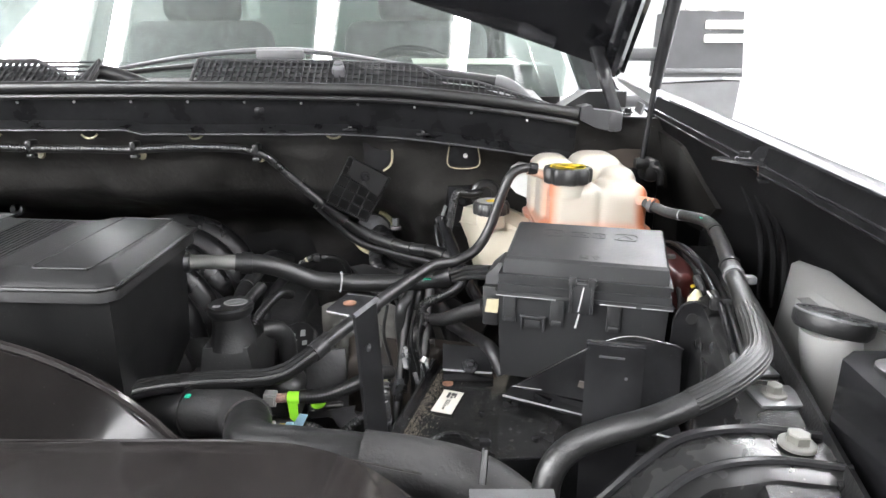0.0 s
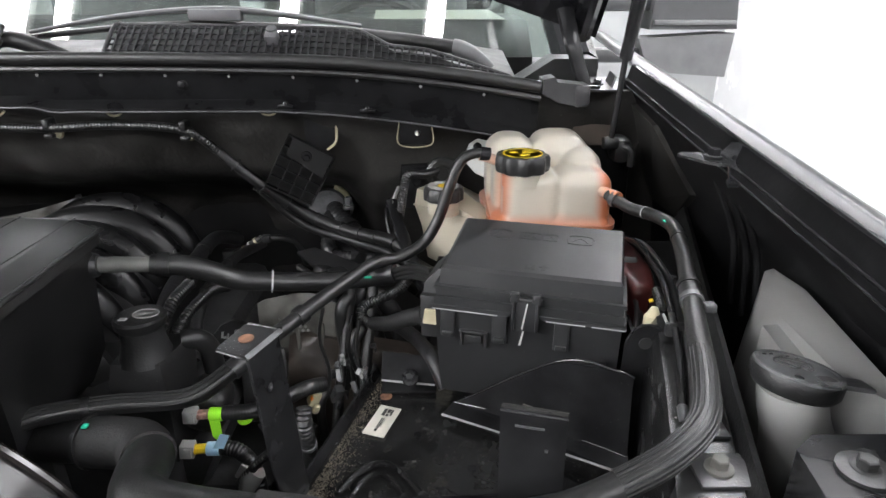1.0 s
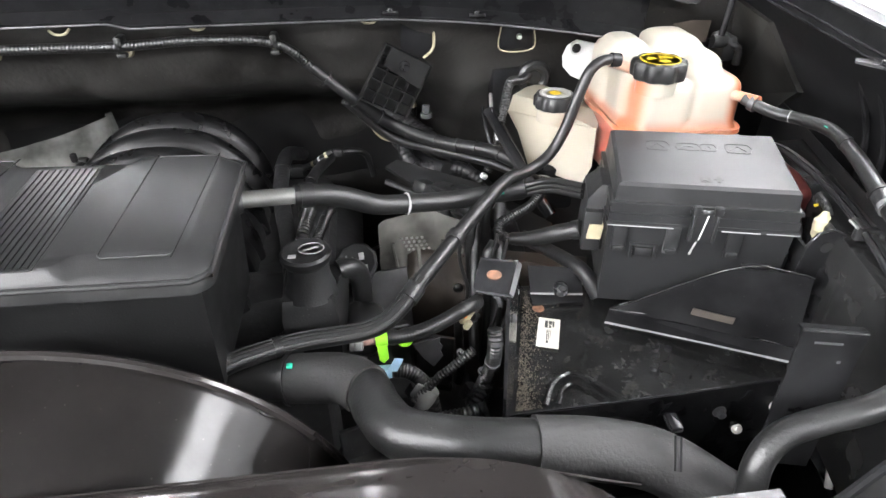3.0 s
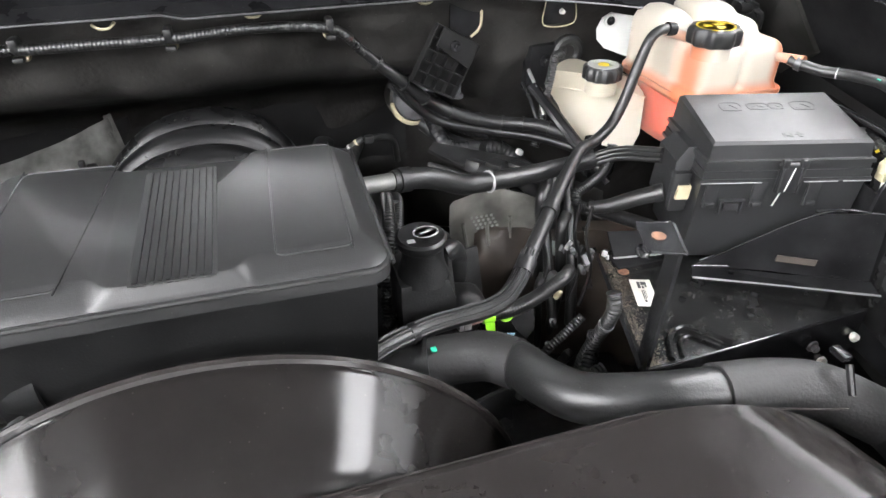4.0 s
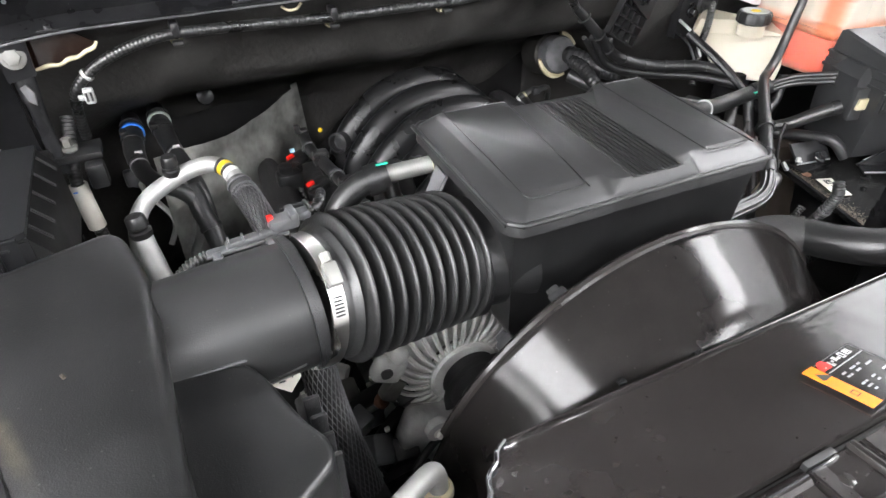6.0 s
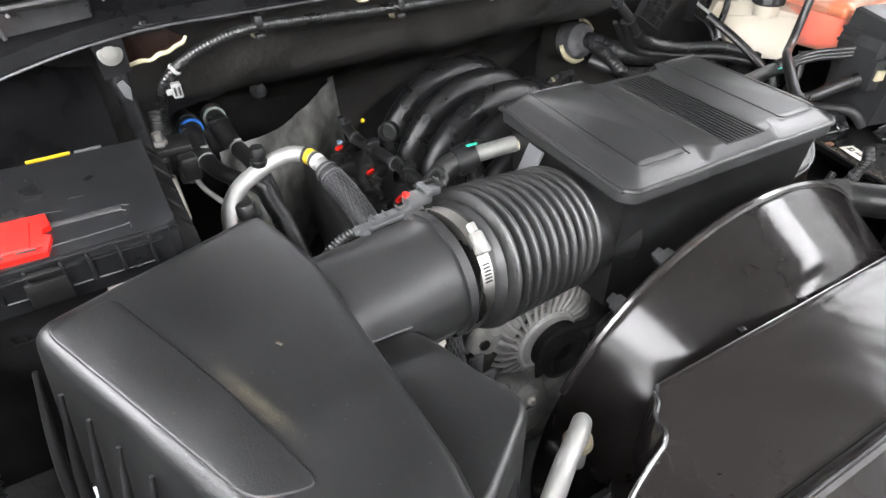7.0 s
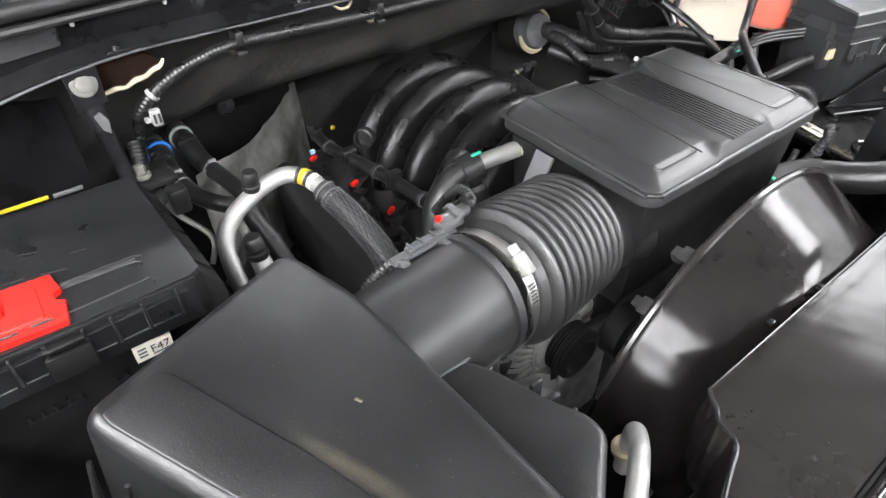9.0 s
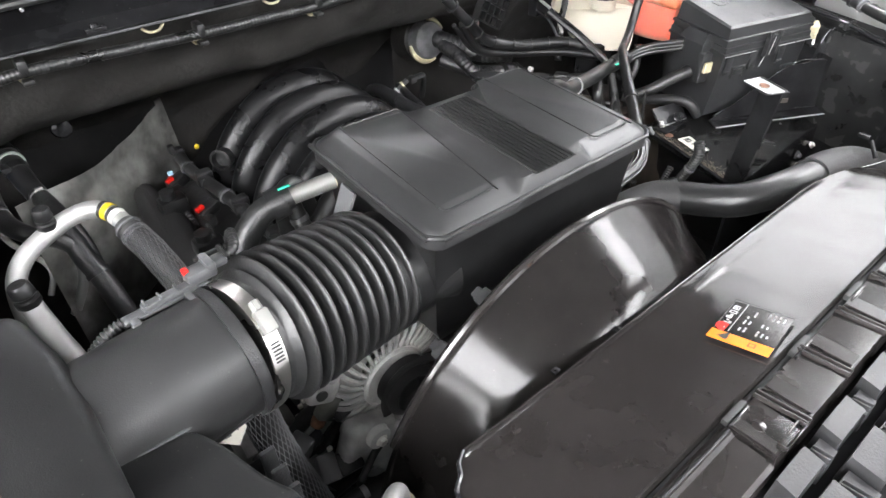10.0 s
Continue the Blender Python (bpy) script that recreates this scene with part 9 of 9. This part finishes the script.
# wiring on the driver's side of the engine
for q, tapem, nm, wirem in (((-0.206, 0.665, 1.075), M_GREEN, "fluorescent green tag", M_PINKWIRE), ((-0.204, 0.640, 1.048), M_LIGHTBLUE, "pale blue tag", M_YELLOW)):
    q = Vector(q)
    pts = [q, q + Vector((0.012, 0, 0.001)), q + Vector((0.030, 0.002, 0.001)), *[q + Vector(v) for v in (((0.060, 0.004, 0.002), (0.090, 0.006, 0.012), (0.122, 0.012, 0.026), (0.14, 0.03, 0.02)) if tapem == M_GREEN else ((0.050, 0.0, -0.003), (0.066, -0.008, -0.016), (0.074, -0.018, -0.04), (0.076, -0.026, -0.07)))]]
    h = hose("engine_wire_loom", pts[2:], 0.0086, M_LOOM, "black wire loom wrapped with a bright tag", "wiring", wave=0.0001 if tapem == M_GREEN else 0.0004, pitch=0.0038)
    part("wires", tube(pts[:3], 0.0058, 10), wirem, h, "bunched bare wires")
    part("plug", merge(box(q + Vector((-0.006, 0, 0)), (0.016, 0.014, 0.017), 0.002, rot(0, 5, 4)), box(q + Vector((-0.004, -0.007, 0)), (0.008, 0.003, 0.012), 0.001, rot(0, 5, 4))), M_TIE, h, "pale grey plug")
    part("tag", tube([q + Vector((0.016, 0, 0.001)), q + Vector((0.030, 0, 0.001))], 0.0078, 18), tapem, h, nm)
    if tapem == M_GREEN:
        part("tag_flag", slab([q + Vector(v) for v in ((0.017, -0.008, -0.002), (0.029, -0.008, -0.002), (0.030, -0.010, -0.020), (0.024, -0.011, -0.026), (0.019, -0.010, -0.022))], 0.0006, 0), tapem, h)
        part("tag_flag", lathe([(0.0, 0), (0.010, 0), (0.010, 0.0008)], q + Vector((0.050, 0.012, -0.012)), rot(35), 20), M_GREEN, h)
    else:
        part("tag_flag", slab([q + Vector(v) for v in ((0.024, -0.006, 0.006), (0.036, -0.006, 0.006), (0.044, -0.004, 0.022), (0.034, -0.004, 0.024))], 0.0006, 0), tapem, h)
tl = [(-0.066, 0.600, 1.134), (-0.066, 0.594, 1.118), (-0.066, 0.600, 1.092), (-0.068, 0.612, 1.060), (-0.078, 0.618, 1.02), (-0.084, 0.615, 0.97)]
h = hose("tray_loom", tl, 0.0072, M_LOOM, "corrugated loom hanging beside the tray", "wiring", wave=0.0010, pitch=0.0048)
part("end_cap", tube(tl[:2], [0.006, 0.0088], 16), M_DARK, h, "black rounded end")
part("tie", band(tl, 0.30, 0.0090, 0.004), M_GREY, h)
hose("tray_lead", [(-0.083, 0.625, 1.084), (-0.105, 0.622, 1.066), (-0.127, 0.620, 1.047), (-0.15, 0.618, 1.02)], 0.0046, M_LOOM, "thin corrugated lead beside the tray", "wiring", wave=0.0008, pitch=0.004)
mf = thing("drain_fitting", (-0.14, 0.62, 1.0), "bare metal elbow fitting low beside the radiator hose", "fitting")
part("body", tube([(-0.130, 0.622, 1.034), (-0.138, 0.620, 1.024), (-0.143, 0.618, 1.014)], [0.010, 0.012, 0.010], 14), M_ALU, mf)
part("stub", tube([(-0.141, 0.618, 1.016), (-0.151, 0.616, 1.002), (-0.158, 0.614, 0.985)], 0.0062, 12), M_ALU, mf)
part("flange", box((-0.146, 0.622, 1.032), (0.012, 0.004, 0.020), 0.0015, rot(0, 30)), M_ALU, mf)
hose("dipstick_pipe", [(-0.045, 0.815, 1.168), (-0.052, 0.80, 1.12), (-0.060, 0.76, 1.05), (-0.065, 0.72, 0.98)], 0.0065, M_RUBBER, "dark upright pipe beside the tray", "pipe")
hose("tray_pipe", [(-0.018, 0.812, 1.168), (-0.022, 0.79, 1.12), (-0.030, 0.75, 1.05), (-0.04, 0.72, 0.98)], 0.0075, M_RUBBER, "black upright hose beside the tray", "hose")
ff = thing("fuel_fitting", (-0.275, 1.10, 1.08), "small metal fuel fitting with white and blue rings", "fitting")
fp = [(-0.305, 1.112, 1.084), (-0.280, 1.106, 1.094), (-0.262, 1.102, 1.108), (-0.245, 1.100, 1.118)]
part("pipe", tube(fp, 0.0052, 10), M_DARK, ff)
for f, m_ in ((0.40, M_IVORY), (0.62, M_WHITE), (0.80, M_IVORY)):
    part("ring", band(fp, f, 0.0062, 0.004), m_, ff)
part("connector", box((-0.310, 1.112, 1.082), (0.022, 0.018, 0.018), 0.004), M_DARK, ff)
part("connector", box((-0.236, 1.096, 1.118), (0.016, 0.014, 0.014), 0.004), M_DARK, ff)
part("line", tube([(-0.24, 1.098, 1.116), (-0.215, 1.10, 1.118), (-0.19, 1.12, 1.10), (-0.18, 1.14, 1.05)], 0.0055, 10), M_RUBBER, ff)

# front corner by the air filter
hose("corner_loom", [(-1.225, 0.735, 1.236), (-1.200, 0.690, 1.228), (-1.182, 0.640, 1.215), (-1.175, 0.590, 1.19), (-1.170, 0.54, 1.14)], 0.0076, M_LOOM, "corrugated loom running down past the battery", "wiring", [(0.62, 0.010, M_SENSOR, "clip")], wave=0.0012, pitch=0.005)
rd = thing("coolant_spigot", (-0.78, 0.42, 1.05), "bent grey metal pipe with an ivory collar", "pipe")
part("pipe", tube([(-0.753, 0.4415, 1.075), (-0.754, 0.441, 1.11), (-0.757, 0.439, 1.134), (-0.7655, 0.432, 1.150), (-0.784, 0.418, 1.162), (-0.801, 0.407, 1.168), (-0.818, 0.396, 1.170), (-0.845, 0.378, 1.155), (-0.855, 0.365, 1.10)], 0.0084, 22, 0.004), M_ALU, rd)
part("collar", lathe([(0.006, 0.002), (0.011, 0), (0.0135, 0.003), (0.0135, 0.009), (0.0110, 0.012), (0.006, 0.011)], (-0.754, 0.441, 1.100), rot(-8, -5), n=24), M_IVORY, rd, "ivory collar")

# brackets and braces below the fluid tanks
bb = thing("booster_bracket", (0.035, 1.03, 1.20), "flat black steel bracket with a bolt beside the grommet", "bracket")
part("plate", bevel_all(loft([[(x, 1.035, z) for x, z in ((0.005, 1.20), (0.058, 1.20), (0.058, 1.272), (0.005, 1.272))], [(x, 1.018, z) for x, z in ((0.008, 1.20), (0.056, 1.20), (0.054, 1.268), (0.010, 1.268))]]), 0.003), M_METAL, bb)
part("bolt", bolt((0.033, 1.016, 1.246), 0.010, 0.012, (0, -1, 0)), M_METAL, bb)
part("foam_edge", tube([(0.060, 1.020, 1.262), (0.056, 1.014, 1.230)], 0.0022, 6), M_IVORY, bb, "cream foam edge")
part("stay", tube([(-0.004, 0.975, 1.224), (0.016, 0.915, 1.190), (0.040, 0.866, 1.150), (0.06, 0.84, 1.12)], 0.010, 10, flat=0.7), M_METAL, bb, "black diagonal stay")
part("thin_pipe", tube([(0.004, 1.01, 1.236), (-0.002, 0.963, 1.222), (0.004, 0.945, 1.19)], 0.0028, 8), M_ALU, bb)
part("thin_pipe", tube([(-0.010, 1.00, 1.22), (-0.012, 0.965, 1.21), (-0.006, 0.945, 1.18)], 0.0028, 8), M_METAL, bb)
cv = thing("black_trough", (-0.03, 0.90, 1.08), "black plastic trough carrying the cables under the tanks", "cable trough")
part("floor", slab([(-0.14, 1.04, 1.122), (-0.02, 0.96, 1.112), (0.07, 0.86, 1.092), (0.05, 0.82, 1.072), (-0.06, 0.92, 1.087), (-0.16, 1.0, 1.13)], 0.006), M_DARK, cv)
part("side", tube([(-0.16, 1.0, 1.106), (-0.06, 0.92, 1.091), (0.05, 0.82, 1.076)], 0.005, 8), M_DARK, cv)
tc = [(-0.128, 1.135, 1.145), (-0.125, 1.100, 1.138), (-0.122, 1.060, 1.118), (-0.108, 1.045, 1.106), (-0.078, 1.040, 1.104), (-0.040, 1.035, 1.104), (-0.012, 1.025, 1.090), (0.010, 1.010, 1.070)]
h = hose("taped_cable", tc, [0.013, 0.013, 0.012, 0.012, 0.012, 0.012, 0.012, 0.012], M_TAPE, "taped black cable ending in a plug", "cable", [(0.40, 0.005, M_DARK, "tie"), (0.80, 0.005, M_DARK, "tie")], wave=0.0004, pitch=0.008)
part("plug", merge(box((0.004, 1.012, 1.076), (0.030, 0.022, 0.022), 0.004, rot(0, 35, -20)), box((0.022, 1.004, 1.062), (0.020, 0.017, 0.017), 0.003, rot(0, 35, -20))), M_DARK, h)
part("plug_tip", box((-0.002, 1.010, 1.100), (0.012, 0.010, 0.010), 0.003, rot(0, 30, 10)), M_WHITE, h, "white clip tip")
for k, (p, q) in enumerate((((-0.075, 0.90, 1.13), (-0.035, 0.86, 1.10)), ((-0.05, 0.875, 1.135), (0.0, 0.85, 1.11)), ((-0.10, 0.92, 1.125), (-0.07, 0.86, 1.07)))):
    p, q = Vector(p), Vector(q)
    e = hose("cable_elbow", [p, p * 0.6 + q * 0.4 + Vector((0.0, -0.012, 0.012)), q, q + Vector((0.02, -0.01, -0.06))], 0.012, M_TAPE, "thick taped cable elbow with a plug", "cable", [(0.2, 0.012, M_DARK, "collar")], group="cable elbows")
    part("plug", box(p + Vector((-0.006, 0.012, 0.002)), (0.026, 0.026, 0.020), 0.004, rot(0, 10 * k, 35)), M_DARK, e)
ln = thing("frame_liner", (0.0, 0.78, 0.84), "smooth brownish dusty liner between engine and battery tray", "liner")
part("liner", loft([[*[(x, 0.80 - 0.28 * (x + 0.02) - 0.25 * (1.09 - z) + 0.012 * noise.noise((x * 18, z * 18, 1)) + 0.006 * noise.noise((x * 45, z * 30, 5)), z) for x in span(-0.14, 0.09, 22)], (0.10, 0.79, z), (-0.14, 0.86, z)] for z in span(0.86, 1.080, 18)]), M_LINER, ln, sharp=70)
liner_y = lambda x, z: 0.80 - 0.28 * (x + 0.02) - 0.25 * (1.09 - z)
for x, z in ((-0.075, 1.040), (0.030, 1.050), (-0.030, 0.985)):
    part("push_clip", lathe([(0.007, 0), (0.007, 0.002), (0.003, 0.005)], (x, liner_y(x, z) - 0.006, z), rot(80), 14), M_DARK, ln)
part("torn_tag", slab([(-0.058, liner_y(-0.058, 1.072) - 0.012, 1.076), (-0.034, liner_y(-0.034, 1.07) - 0.012, 1.072), (-0.038, liner_y(-0.038, 1.055) - 0.014, 1.052), (-0.050, liner_y(-0.05, 1.05) - 0.014, 1.056)], 0.0012), M_PALEGREEN, ln, "torn pale tag")
lp = hose("labelled_pipe", [(-0.975, 0.955, 1.275), (-0.980, 0.935, 1.250), (-0.986, 0.920, 1.215), (-0.9855, 0.917, 1.190), (-0.984, 0.917, 1.160), (-0.980, 0.915, 1.12), (-0.975, 0.90, 1.06)], 0.0070, M_LOOM, "corrugated black pipe wrapped with a white printed label", "pipe", wave=0.0006, pitch=0.0045)
lb = part("label", tube([(-0.9866, 0.9195, 1.208), (-0.9855, 0.917, 1.185), (-0.9835, 0.917, 1.150)], 0.0105, 18), M_PAPER, lp, "white wrapped label")
part("print", box((-0.990, 0.9085, 1.203), (0.005, 0.001, 0.0015), 0), M_BLUE, lb)

# corner housing behind the headlight, passenger side, added to block light from the battery
hl = thing("headlight_occluder", (-1.28, 0.40, 0.85), "black headlight back, added in the corner to shade the battery", "headlight housing")
part("shell", bevel_all(loft([[(-1.40, 0.20, z), (-1.18 + d, 0.20, z), (-1.20 + d, 0.50, z), (-1.26 + d, 0.585, z), (-1.40, 0.585, z)] for z, d in ((0.80, 0.0), (1.12, 0.0), (1.17, -0.03))]), 0.006), M_DARK, hl)
part("edge", tube([(-1.226, 0.28, 1.171), (-1.232, 0.50, 1.171), (-1.290, 0.584, 1.171)], 0.003, 8), M_METAL, hl)
part("bulb_cap", lathe([(0.040, 0), (0.042, 0.006), (0.036, 0.018), (0.030, 0.020)], (-1.32, 0.586, 1.05), rot(-90), 28), M_DARK, hl)
# cables in the gap beside the engine's intake
for k, pts in enumerate(([(-0.295, 0.70, 1.02), (-0.285, 0.735, 1.10), (-0.270, 0.78, 1.15), (-0.262, 0.83, 1.16)], [(-0.275, 0.69, 1.00), (-0.262, 0.73, 1.06), (-0.262, 0.77, 1.12), (-0.245, 0.84, 1.14), (-0.24, 0.90, 1.12)], [(-0.30, 0.68, 1.075), (-0.270, 0.70, 1.085), (-0.225, 0.72, 1.10)])):
    hose("engine_lead", pts, 0.0075 - 0.0012 * k, M_LOOM, "corrugated black lead beside the intake box", "wiring", wave=0.0008, pitch=0.0045, group="engine leads")
sf = thing("tunnel_shield", (-0.135, 1.25, 0.76), "embossed bare metal shield low behind the engine", "heat shield")
part("sheet", loft([[(-0.215 + 0.16 * a, 1.27 - 0.10 * b + 0.003 * math.sin(70 * a) * math.sin(40 * b), 0.80 + 0.02 * math.sin(3 * a) + 0.06 * b) for a in span(0, 1, 40)] for b in span(-0.6, 1, 24)], caps=False, closed=False), M_FOIL, sf, "embossed metal sheet", sharp=80)
for k, pts in enumerate(([(-0.30, 1.14, 1.10), (-0.318, 1.08, 1.125), (-0.318, 0.98, 1.125), (-0.305, 0.88, 1.135), (-0.290, 0.80, 1.13), (-0.285, 0.74, 1.09)], [(-0.25, 1.12, 1.10), (-0.275, 1.04, 1.105), (-0.285, 0.95, 1.10), (-0.27, 0.86, 1.10), (-0.262, 0.80, 1.06)])):
    hose("engine_harness", pts, 0.0115 - 0.003 * k, M_TAPE, "thick taped engine harness behind the intake box", "wiring", [(0.3, 0.008, M_DARK, "tie"), (0.6, 0.008, M_DARK, "tie")], group="engine harnesses")
